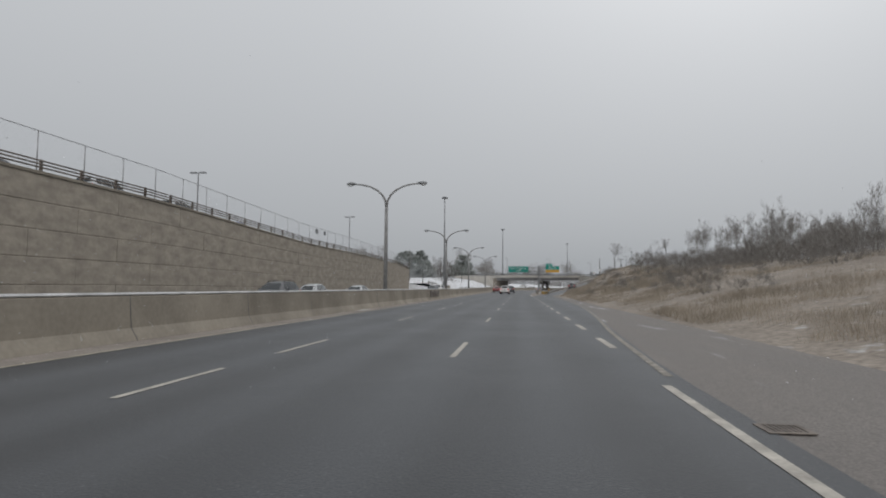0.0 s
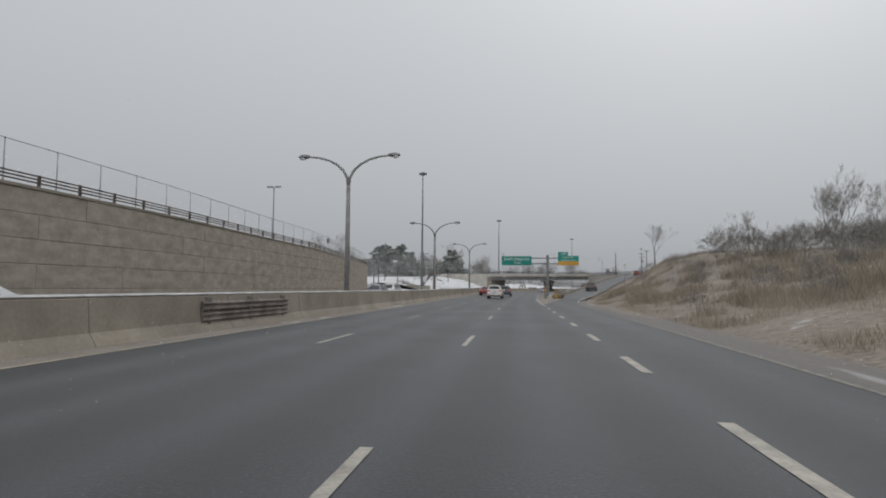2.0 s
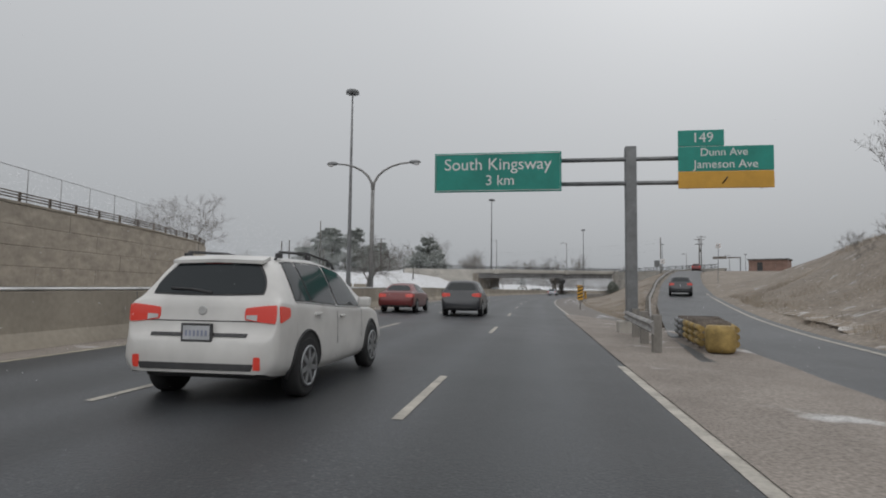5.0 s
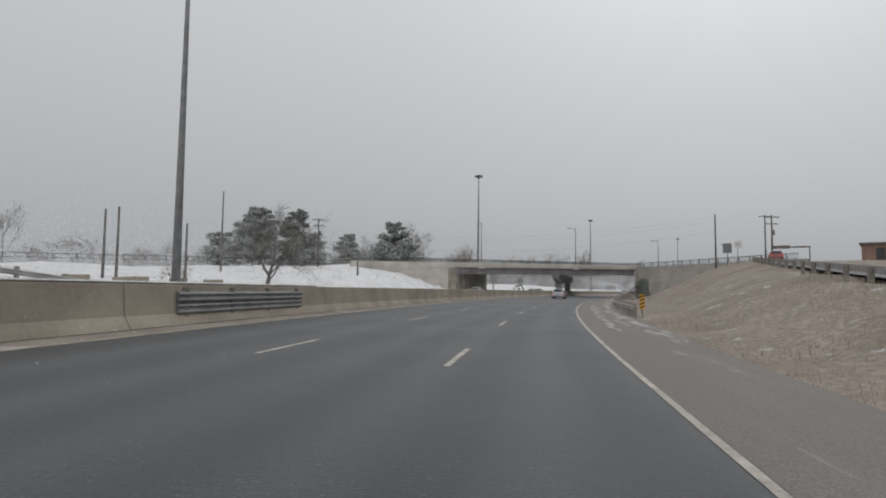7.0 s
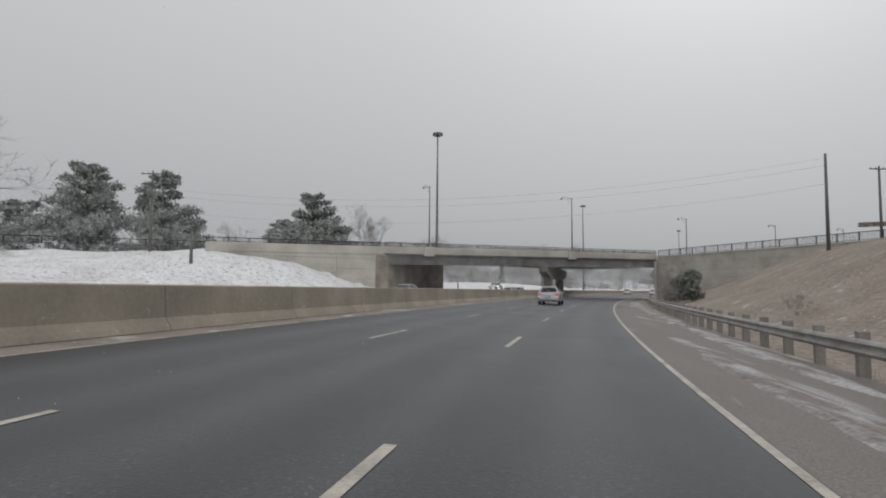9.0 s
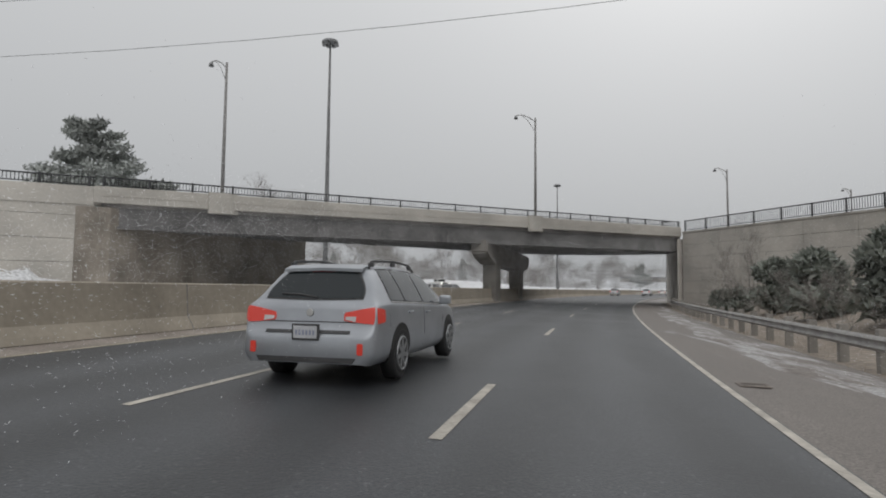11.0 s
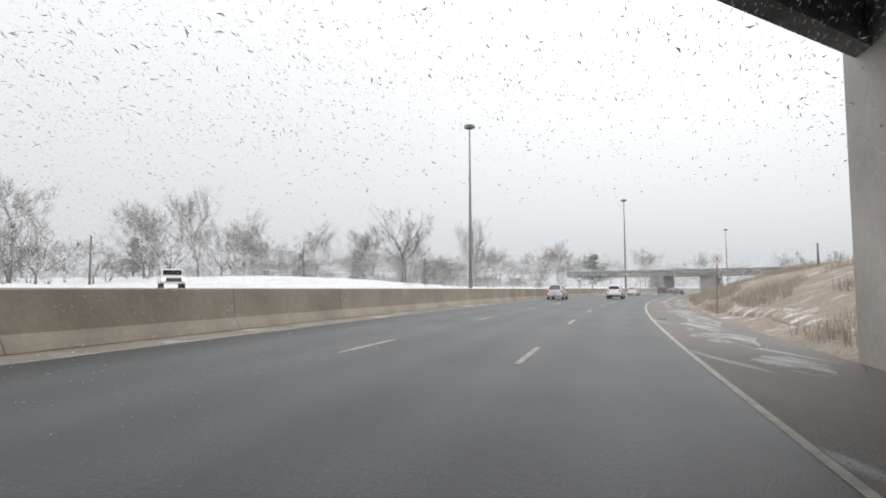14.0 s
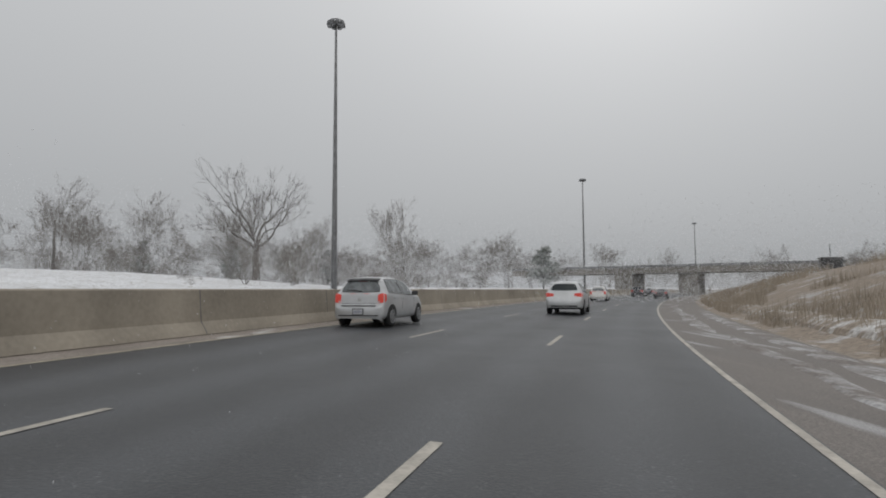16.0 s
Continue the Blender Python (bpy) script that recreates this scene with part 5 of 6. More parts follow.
        if not far:
            zs, ze = section(shape, 0.6)[1], section(shape, 3.0)[1]
            part("window_trim", tube([(side * (flank(shape, y, section(shape, y)[1] + 0.015) + 0.006), y, section(shape, y)[1] + 0.015) for y in np.linspace(shape["side"][0][0], shape["side"][2][1], 8)], 0.01, 5), LAMP_CLEAR, t)
            for a, b in shape["side"][1:]:
                z = section(shape, a)[1] - 0.12
                part("door_handle", box((0.03, 0.2, 0.035), (side * (flank(shape, a + .14, z) + 0.014), a + 0.14, z), 0.01), color, t)
                flat("door_gap", side, (b + .01, .36), (b + .022, .36), (b + .022, ze - .02), (b + .01, ze - .02), PLASTIC, t, 0.002)
            my = shape["side"][2][1] - 0.2
            part("mirror", box((0.2, 0.1, 0.15), (side * (flank(shape, my, section(shape, my)[1]) + 0.12), my, section(shape, my)[1] + 0.09), 0.04), PLASTIC if kind == "hatch" else color, t)
        wx = flank(shape, 0.13, (oz0 + oz1) / 2) - 0.02
        sx = lambda v: side * v
        q = [(sx(ix), iz0), (sx(wx), oz0), (sx(wx), oz1), (sx(ix), iz1)]
        lamp = rear("tail_light", *q, LAMP_RED, t, 0.014, "red wraparound tail light", 8, 6, 0.22)
        pts = [[(side * (flank(shape, y, z) + 0.004), y, z) for y, z in row] for row in grid((0.135, oz0 + .01), (wy, wz0 + .05), (wy, wz1 - .03), (0.135, oz1 - .01), 5, 5, 0.2)]
        part("lens", sheet(pts, (side * 0.01, 0, 0.002), 0.02), LAMP_RED, lamp)
        if not far:
            mx = ix + (wx - ix) * 0.06
            rear("lens", (sx(mx), iz0 + .012), (sx(ix + (wx - ix) * .4), oz0 * .6 + iz0 * .4 + .012), (sx(ix + (wx - ix) * .4), iz0 + .055), (sx(mx), iz0 + .05), LAMP_CLEAR, lamp, 0.019, "clear reversing lens", 2, 1)
            xr = section(shape, 0.02)[3] - 0.09
            # no lamp: the reflector is given the lamp red's emission to look bright
            kind == "hatch" or rear("reflector", (sx(xr - .045), .40), (sx(xr + .03), .40), (sx(xr + .03), .54), (sx(xr - .045), .54), LAMP_RED, t, 0.01, "red bumper reflector with an added glow", 4, 4, 0.3)
            flat("tank_cap", side, (.55, .72), (.73, .72), (.73, .88), (.55, .88), color, t, 0.003) if side > 0 else None
        hy = ys[-1] - 0.25
        h = outline(shape, hy, side)
        part("headlight", box((0.22, 0.2, 0.12), (side * (abs(h[12][0]) - 0.12), hy + 0.04, h[12][1] - 0.06), 0.04), HEADLAMP if lit else LAMP_CLEAR, t)
        if shape["rails"] and not far:
            a, b = 0.62, 2.6
            rl = tube([(side * (section(shape, y)[5] - 0.05), y, section(shape, y)[2] + dz) for y, dz in ((a, -0.02), (a + 0.12, 0.05), ((a + b) / 2, 0.06), (b - 0.25, 0.05), (b, -0.03))], 0.018, 6)
            part("roof_rail", rl, PLASTIC, t)
            for y in (a + 0.1, (a + b) / 2, b - 0.2):
                part("rail_foot", box((0.04, 0.14, 0.06), (side * (section(shape, y)[5] - 0.05), y, section(shape, y)[2] + 0.01), 0.015), PLASTIC, t)
    # tailgate details
    low = shape["bumper"] or PLASTIC
    rear("bumper_trim", (-.62, .33 if kind != "wagon" else .30), (.62, .33 if kind != "wagon" else .30), (.66, .46 if shape["bumper"] else .36), (-.66, .46 if shape["bumper"] else .36), low, t, 0.02, "dark splashed lower bumper", 6, 2)
    if not far:
        zs = section(shape, 0.09)[2]
        rear("bumper_strip", (-.56, zs - .10), (.56, zs - .10), (.56, zs - .065), (-.56, zs - .065), PLASTIC, t, 0.012, "slush-filled dark bumper step", 6, 1)
        zg = iz0 - 0.02
        rear("tailgate_gap", (-ix - .2, zg), (ix + .2, zg), (ix + .2, zg + .012), (-ix - .2, zg + .012), PLASTIC, t, 0.004, "", 6, 1)
        yb = back(shape, 0, zg + .1)
        part("badge", tube([(0, yb - 0.004, zg + .12), (0, yb - 0.016, zg + .12)], [0.05, 0.045], 14), LAMP_CLEAR, t, "plain bright oval badge")
        if plate:
            zp = zg - .115
            yp = back(shape, 0, zp - .06) if kind != "hatch" else back(shape, 0, .5)
            zp = zp if kind != "hatch" else .46
            p = part("plate_frame", box((0.36, 0.03, 0.2), (0, yp - 0.008, zp), 0.006), PLASTIC, t)
            part("number_plate", box((0.31, 0.012, 0.15), (0, yp - 0.022, zp), 0.004), PLATE, p, "white plate with unreadable dark bars")
            for k in range(6):
                part("plate_bar", box((0.026, 0.006, 0.062), (-0.115 + 0.046 * k, yp - 0.028, zp - 0.005)), PLATEBAR, p)
        wz = g0 + 0.04
        part("rear_wiper", tube([(0.05, back(shape, 0, wz) - 0.03, wz - .03), (-0.2, back(shape, .2, wz + .02) - 0.03, wz + .01), (-0.46, back(shape, .46, wz + .02) - 0.03, wz + 0.02)], [0.02, 0.016, 0.012], 5), PLASTIC, t)
        if kind != "sedan":
            yt = back(shape, 0, g1 + .03)
            part("spoiler", sheet([[(x, yt - d_, g1 + .04 + dz - 0.03 * abs(x)) for x in np.linspace(-wt_ - .04, wt_ + .04, 7)] for d_, dz in ((0.06, 0.0), (-0.12, 0.055))], (0, 0, 0.02), 0.04), PLASTIC if kind == "hatch" else color, t)
            part("brake_light", box((0.34, 0.02, 0.025), (0, yt - 0.03, g1 + .016), 0.006), LAMP_DIM, t)
    R, wa, wb2 = shape["wheel"]
    for y in (wa, wb2):
        for side in (-1, 1):
            xs = side * flank(shape, y, R + 0.1)
            ring = [(y + (R + 0.055) * math.cos(a), R + (R + 0.055) * math.sin(a)) for a in [radians(d) for d in range(-14, 195, 13)]]
            # black sheet laid on the closed flank in place of a shaded wheel opening
            part("wheel_well", sheet([[(xs + side * 0.001, y, R * 0.9)] * len(ring), [(side * max(flank(shape, min(max(q[0], 0.1), ys[-1] - 0.1), max(q[1], section(shape, min(max(q[0], 0.1), ys[-1] - 0.1))[0] + 0.01)), 0.3), q[0], q[1]) for q in ring]], (side * 0.006, 0, 0), 0.015), BLACK, t)
            arch = tube([(side * max(flank(shape, min(max(q[0], 0.1), ys[-1] - 0.1), max(q[1], section(shape, min(max(q[0], 0.1), ys[-1] - 0.1))[0] + 0.01)), 0.3), q[0], q[1]) for q in ring], 0.022 if kind == "suv" else 0.01, 5)
            part("wheel_arch", arch, PLASTIC if kind == "suv" else BLACK, t)
            x = xs - side * 0.075
            w = part("wheel", tube([(x - side * 0.12, y, R), (x - side * 0.10, y, R), (x + side * 0.065, y, R), (x + side * 0.09, y, R)], [R * 0.9, R, R, R * 0.88], 22), TYRE, t)
            part("rim", tube([(x + side * 0.05, y, R), (x + side * 0.093, y, R)], [R * 0.64, R * 0.62], 18), PLASTIC, w)
            sp = bmesh.new()
            for k in range(7):
                q = bmesh.ops.create_cube(sp, size=1)["verts"]
                bmesh.ops.scale(sp, vec=(0.02, 0.055, R * 0.6), verts=q)
                bmesh.ops.translate(sp, vec=(0, 0, R * 0.3), verts=q)
                bmesh.ops.rotate(sp, cent=(0, 0, 0), matrix=Matrix.Rotation(2 * math.pi * k / 7, 3, "X"), verts=q)
            bmesh.ops.translate(sp, vec=(x + side * 0.095, y, R), verts=sp.verts)
            part("spokes", sp, RIM, w, "alloy spokes")
            part("rim_lip", tube([(x + side * 0.095, y + R * 0.63 * math.cos(a), R + R * 0.63 * math.sin(a)) for a in [k * math.pi / 9 for k in range(19)]], 0.018, 4, cap=False), RIM, w)
    return t


def lane_car(kind, color, s, o, label, turn=0.0, group="cars on the highway", **kw):
    return car(kind, color, stand(s, o, road_z(s, o) + 0.004, turn), label, group, lit=turn > 90, **kw)


lane_car("suv", C_WHITE, 116.8, -3.5, "white compact sport utility car with lit tail lights and road spray")
lane_car("wagon", C_SILVER, 247.25, -3.36, "silver estate car with roof rails and slushy bumper")
lane_car("hatch", C_PALE, 367.4, -7.15, "pale silver small hatchback with a dark roof spoiler")
lane_car("suv", C_DARK, 137.6, -3.3, "dark grey sport utility car with snowy back window", far=True)
lane_car("sedan", C_RED, 138.6, -6.6, "dark red saloon beside the median barrier", far=True)
lane_car("suv", C_PALE, 380.9, -2.6, "silver sport utility car in the centre lane", far=True)
lane_car("hatch", C_WHITE, 413.9, -4.2, "white small car ahead in the snow", far=True)
lane_car("suv", C_DARK, 446, -3.2, "dark grey car far ahead in the snow", far=True)
lane_car("sedan", C_DARK, 462, -3.2, "dark saloon far ahead in the snow", far=True)
lane_car("sedan", C_DARK, 441, 0.6, "dark saloon far ahead in the snow", far=True)
# opposite carriageway
OPP = "cars on the opposite carriageway"
lane_car("suv", C_DARK, 41.5, -16.8, "black sport utility car behind the median barrier", 180, OPP)
lane_car("hatch", C_PALE, 48.5, -17.0, "pale small car behind the median barrier", 180, OPP)
lane_car("sedan", C_PALE, 62.0, -16.8, "pale grey coupe behind the median barrier", 180, OPP)
lane_car("van", C_WHITE, 120.6, -17.0, "white people carrier behind the median barrier", 180, OPP)
lane_car("wagon", C_DARK, 113.6, -16.9, "dark estate car behind the median barrier", 180, OPP)
lane_car("sedan", C_DARK, 252.0, -17.0, "dark saloon behind the median barrier", 180, OPP)
lane_car("sedan", C_PALE, 296.5, -17.0, "silver saloon under the bridge", 180, OPP)
lane_car("sedan", C_DARK, 302.8, -17.0, "dark saloon under the bridge", 180, OPP)
# ramp and car park
car("suv", C_DARK, Matrix.Translation(at(163, ramp_o(163) - 0.5, ramp_z(163) + 0.06)) @ Matrix.Rotation(-head(163) - 0.2, 4, "Z"), "dark sport utility car climbing the ramp", "cars on the ramp", far=True)
car("suv", C_RED, Matrix.Translation(at(248.6, ramp_o(248.6) + 0.8, ramp_z(248.6) + 0.02)) @ Matrix.Rotation(-head(248.6) - 0.15, 4, "Z"), "red sport utility car waiting at the ramp top", "cars on the ramp", far=True)
for k, (s, kind, col, lab) in enumerate(((24, "suv", C_PALE, "pale parked sport utility car above the retaining wall"), (29.5, "sedan", C_DARK, "snow-dusted parked car above the retaining wall"), (34.5, "suv", C_PALE, "pale parked car above the retaining wall"), (38.6, "sedan", C_DARK, "dark parked saloon above the retaining wall"), (43.5, "van", C_PALE, "pale parked van above the retaining wall"), (50.5, "sedan", C_DARK, "dark parked saloon above the retaining wall"), (55, "hatch", C_BLUE, "blue parked hatchback above the retaining wall"), (132, "sedan", C_PALE, "silver parked saloon above the retaining wall"))):
    o = wall_o(s) - 6.2
    car(kind, col, Matrix.Translation(at(s, o, ground_z(s, o) + 0.02)) @ Matrix.Rotation(-head(s) + radians(rng.uniform(-8, 8) + 180 * (k % 2)), 4, "Z"), lab, "parked cars", lit=False, far=True)

# pickup on the road beyond the snowy field
pk = thing("pickup_truck", stand(350.4, -40.0, ground_z(350.4, -40.0) + 0.02, 228), "white pickup truck on the far side road", "pickup truck")
part("cab", box((1.8, 2.0, 0.75), (0, 2.6, 1.45), 0.16), C_WHITE, pk)
part("body", box((1.9, 5.4, 0.6), (0, 2.6, 0.85), 0.1), C_WHITE, pk)
part("windshield", box((1.5, 0.04, 0.42), (0, 3.61, 1.52), 0.01), GLASS, pk)
part("grille", box((1.3, 0.05, 0.32), (0, 5.3, 0.85), 0.02), PLASTIC, pk)
for x in (-1, 1):
    part("side_window", box((0.03, 1.5, 0.38), (x * 0.9, 2.6, 1.52), 0.01), GLASS, pk)
    part("headlight", box((0.26, 0.05, 0.2), (x * 0.78, 5.31, 0.92), 0.02), HEADLAMP, pk)
    for y in (1.0, 4.3):
        part("wheel", tube([(x * 0.72, y, 0.38), (x * 0.96, y, 0.38)], 0.38, 16), TYRE, pk)

# ---------------------------------------------------------------- trees
def branches(seed, height, limbs=4, fork=0.24, spread=0.6, upward=0.3, ratio=0.66, kids=4, levels=4, wood=3, twigs=12, droop=0.0, lean=0.0, trunk=0.02, fine=0.009, crook=0.12, twig=0.08, stems=1, first=0.36):
    """A bare tree: a mesh of trunk and forking limbs, and one of the fine twigs at the ends of the branches."""
    r = random.Random(seed)
    bough = bmesh.new()
    tv, tf = [], []

    def ribbon(p, q, w):
        e = (q - p).cross(Vector((r.gauss(0, 1), r.gauss(0, 1), r.gauss(0, 1)))).normalized() * w
        n = len(tv)
        tv.extend((p - e, p + e, q))
        tf.append((n, n + 1, n + 2))

    def grow(p, d, length, radius, level):
        n = (3, 5, 4, 3, 2, 2)[level]
        pts, rad = [p.copy()], [radius]
        for k in range(n):
            d = (d + Vector((r.gauss(0, crook * (1 if level else 0.3)), r.gauss(0, crook * (1 if level else 0.3)), r.gauss(0, crook * 0.7) + (upward * 0.3 if level else 0) - droop * level * 0.1))).normalized()
            p = p + d * (length / n)
            pts.append(p.copy())
            rad.append(radius * (1 - 0.5 * (k + 1) / n))
        if level <= wood:
            tube(pts, rad, (8, 6, 4, 3, 3)[level], bough, cap=False)
        else:
            ribbon(pts[0], pts[-1], radius)
        if level >= levels:
            for k in range(twigs):
                f = r.random() ** 0.8
                q = pts[0].lerp(pts[-1], f)
                e = (d + Vector((r.gauss(0, 0.6), r.gauss(0, 0.6), r.gauss(0.15, 0.45) - droop * 1.6))).normalized()
                ribbon(q, q + e * height * twig * r.uniform(0.5, 1.3), fine)
            return
        for k in range(limbs if level == 0 else kids):
            f = 1.0 if k < 2 and level else r.uniform(0.35, 0.92)
            if level == 0:
                f = 1.0 - 0.35 * k / limbs
            i = min(n - 1, int(f * n))
            q = pts[i].lerp(pts[i + 1], f * n - i)
            a = k * 2.4 + r.uniform(-0.5, 0.5) if level == 0 else r.uniform(0, 6.28)
            side = Vector((math.cos(a), math.sin(a), 0)) if level == 0 else d.orthogonal().normalized()
            if level:
                side = Matrix.Rotation(a, 3, d) @ side
            turn = spread * r.uniform(0.6, 1.25) * (1.0 if f == 1.0 else 1.35)
            grow(q, d * math.cos(turn) + side * math.sin(turn), (height * first if level == 0 else length * ratio) * r.uniform(0.78, 1.2), (rad[-1] * 0.72 if f == 1.0 else rad[i] * 0.5), level + 1)

    for k in range(stems):
        a = k * 2.4 + r.random()
        d = Vector((lean, 0, 1)) if stems == 1 else Vector((math.cos(a) * 0.45, math.sin(a) * 0.45, 1))
        grow(Vector((0.12 * height * 0.1 * k, 0, -0.2)), d.normalized(), height * fork * (1 if stems == 1 else r.uniform(0.6, 1.2)), height * trunk, 0)
    return bough, (tv, tf)


def bare_tree(seed, height, label, group="bare trees", name="tree", twig_mat=None, **kw):
    t = thing(name, Matrix.Translation((0, 0, 0)), label, "tree" if name == "tree" else "shrub", group)
    limbs, twigs = branches(seed, height, **kw)
    part("trunk", limbs, BARK, t)
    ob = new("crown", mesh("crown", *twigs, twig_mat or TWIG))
    ob.parent = t
    tagged(ob, "leafless frosty twigs")
    return t


def place(t, s, o, z=None, scale=1.0, spin=0.0, sz=None):
    zz = ground_z(s, o) if z is None else z
    return Matrix.Translation(at(s, o, zz - 0.05)) @ Matrix.Rotation(spin, 4, "Z") @ Matrix.Diagonal((scale, scale, sz or scale, 1))


def put(t, spots, first=True):
    """The template stands at the first spot and copies of it at the others; spots: s, o, scale."""
    for k, (s, o, sc) in enumerate(spots):
        m = place(t, s, o, None, sc, rng.uniform(0, 6.28), sc * rng.uniform(0.9, 1.1))
        if k == 0 and first:
            t.matrix_world = m
        else:
            copy_thing(t, m)


OAKBARK = mat("dark_bark", (0.12, 0.108, 0.098), 0.95, scale=15, fine=80, bump=0.3)
BRICKRED = mat("weathered_brick", (0.26, 0.17, 0.14), 0.9, scale=10, fine=120, bump=0.3)
REDTWIG = mat("reddish_twigs", (0.20, 0.16, 0.13), 0.95, scale=8, fine=40, bump=0, dark=0.8, light=1.2)

# the old tree on the snowy bank, leaning, with hanging twigs
big = bare_tree(11, 10.5, "old spreading leafless tree with a leaning trunk on the snow", "old trees", limbs=6, kids=5, fork=0.17, spread=0.62, droop=0.05, lean=0.3, upward=0.17, trunk=0.034, twigs=15, fine=0.0075, crook=0.21, twig=0.065, first=0.4, ratio=0.64, twig_mat=REDTWIG)
big.children[0].data.materials[0] = OAKBARK
big.matrix_world = place(big, 219.7, -36.6, None, 1.0, 0.3)
wallend = bare_tree(14, 12.0, "large leafless tree with crooked spreading limbs behind the retaining wall", "old trees", limbs=5, fork=0.22, spread=0.62, droop=0.08, upward=0.2, trunk=0.034, twigs=22, fine=0.008, crook=0.24, twig=0.09, first=0.36)
wallend.matrix_world = place(wallend, 191.5, -55.2, 3.6, 1.0, 1.3)
oak = bare_tree(23, 15.5, "tall leafless tree with crooked upward limbs", "old trees", limbs=6, fork=0.3, spread=0.44, crook=0.2, wood=4, upward=0.3, trunk=0.034, twigs=6, fine=0.010, twig=0.06, first=0.3, twig_mat=OAKBARK)
oak.children[0].data.materials[0] = OAKBARK
oak.matrix_world = place(oak, 420.0, -53.4, None, 1.24, 2.2)
mid_ = bare_tree(5, 8.0, "leafless park tree on the snow", limbs=4, fork=0.2, spread=0.6, upward=0.2, twigs=8, fine=0.008)
put(mid_, [(307.5, -31.2, 0.95), (330, -62, 0.9), (318, -75, 1.1), (279, -60, 1.15)])

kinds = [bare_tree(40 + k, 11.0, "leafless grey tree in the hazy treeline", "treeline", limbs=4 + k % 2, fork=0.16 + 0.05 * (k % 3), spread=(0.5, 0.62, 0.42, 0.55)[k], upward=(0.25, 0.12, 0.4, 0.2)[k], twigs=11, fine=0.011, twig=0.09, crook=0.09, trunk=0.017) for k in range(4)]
r2 = random.Random(9)
spots = [[], [], [], []]
for k in range(92):        # park treeline beyond the bridge
    s = r2.uniform(318, 560)
    o = -r2.uniform(72, 125) if s < 470 else -r2.uniform(55, 120)
    spots[k % 4].append((s, o, r2.uniform(0.8, 1.4)))
for k in range(26):        # behind the snowy bank before the bridge
    spots[k % 4].append((r2.uniform(200, 290), -r2.uniform(84, 130), r2.uniform(0.55, 0.85)))
for k in range(20):        # far right and straight ahead
    spots[k % 4].append((r2.uniform(540, 700), r2.uniform(-60, 90), r2.uniform(0.8, 1.3)))
for t, sp in zip(kinds, spots):
    put(t, sp)
slender = [bare_tree(90 + k, 7.0, "slender leafless tree with upright stems on the hill", "hill trees", limbs=4, fork=0.3, spread=0.34, upward=0.45, ratio=0.62, twigs=7, fine=0.008, twig=0.07, trunk=0.014, crook=0.13, stems=1 + k % 2) for k in range(3)]
for t, sp in zip(slender, [[(r2.uniform(40, 112), r2.uniform(29, 44), r2.uniform(0.55, 1.0)) for k in range(16)] for _ in range(3)]):
    put(t, sp + [(130, 27.5, 0.6)] if t is slender[0] else sp)
lone = bare_tree(77, 7.5, "slim leafless tree on the hill beside the ramp", "hill trees", limbs=4, fork=0.42, spread=0.4, upward=0.4, ratio=0.6, wood=4, twigs=5, fine=0.008, twig=0.06, trunk=0.02, first=0.3, crook=0.16)
put(lone, [(150.5, 22, 1.0), (126, 29, 0.75)])

shrubs = [bare_tree(60 + k, 3.2, "tangled leafless grey brush in dry grass", "brush", "shrub", limbs=4, fork=0.25, spread=0.55, upward=0.15, kids=3, levels=3, wood=0, twigs=5, trunk=0.012, fine=0.011, twig=0.17, stems=4, first=0.34, crook=0.2) for k in range(3)]
sspots = [[], [], []]
for k in range(170):
    s = r2.uniform(34, 116)
    o = r2.uniform(20, 40)
    sspots[k % 3].append((s, o, r2.uniform(0.5, 1.1)))
for k in range(46):
    s = r2.uniform(30, 112)
    sspots[k % 3].append((s, r2.uniform(8.5, 20) if s > 62 else r2.uniform(7.6, 16), r2.uniform(0.25, 0.6)))
for k in range(70):
    s = r2.uniform(325, 520)
    sspots[k % 3].append((s, -r2.uniform(66, 100) if s < 450 else -r2.uniform(52, 90), r2.uniform(1.0, 2.0)))
for s, o, sc in ((411.6, -39.5, 2.2), (400.2, -37.4, 1.3), (407, -37, 1.2), (421, -34, 0.9), (426, -35, 1.2), (433, -33, 1.0), (445, -36, 1.2), (450, -34, 0.8), (300, -33, 0.8), (303, -36, 0.7), (430, -40, 0.9), (440, -38, 0.8), (392, -36, 0.5), (304.5, -38.5, 0.8), (305.6, -39.6, 0.8), (303.4, -39.8, 0.75), (262, 7.6, 0.8), (270, 8.3, 1.0), (280, 8.0, 0.9), (225, 9.0, 0.4), (205, -37, 0.9), (148, 20.5, 0.7), (151, 20, 0.6)):
    sspots[int(s) % 3].append((s, o, sc))
for k in range(24):
    sspots[k % 3].append((r2.uniform(345, 470), r2.uniform(14, 40), r2.uniform(0.25, 0.6)))
for t, sp in zip(shrubs, sspots):
    put(t, sp)
wing_tree = bare_tree(88, 5.5, "young leafless tree before the wing wall", "hill trees", limbs=4, fork=0.2, spread=0.5, upward=0.25, twigs=7, fine=0.007)
put(wing_tree, [(285.5, 9.6, 1.0)])


def far_woods():
    """Woods behind the parks, where no tree can be told from the next: fine upright branchwork in uneven clumps."""
    g_ = np.random.RandomState(31)
    vs = []
    for s0, s1, o0, o1, n, h0, h1 in ((300, 620, 128, 175, 120, 7, 12), (195, 300, 118, 165, 34, 5, 8), (560, 860, -90, 150, 130, 8, 14), (60, 116, -62, -44, 20, 4, 7)):
        for k in range(n):
            s, o = g_.uniform(s0, s1), -g_.uniform(o0, o1)
            c, h = np.array(at(s, o, ground_z(s, o))), g_.uniform(h0, h1)
            m = 330
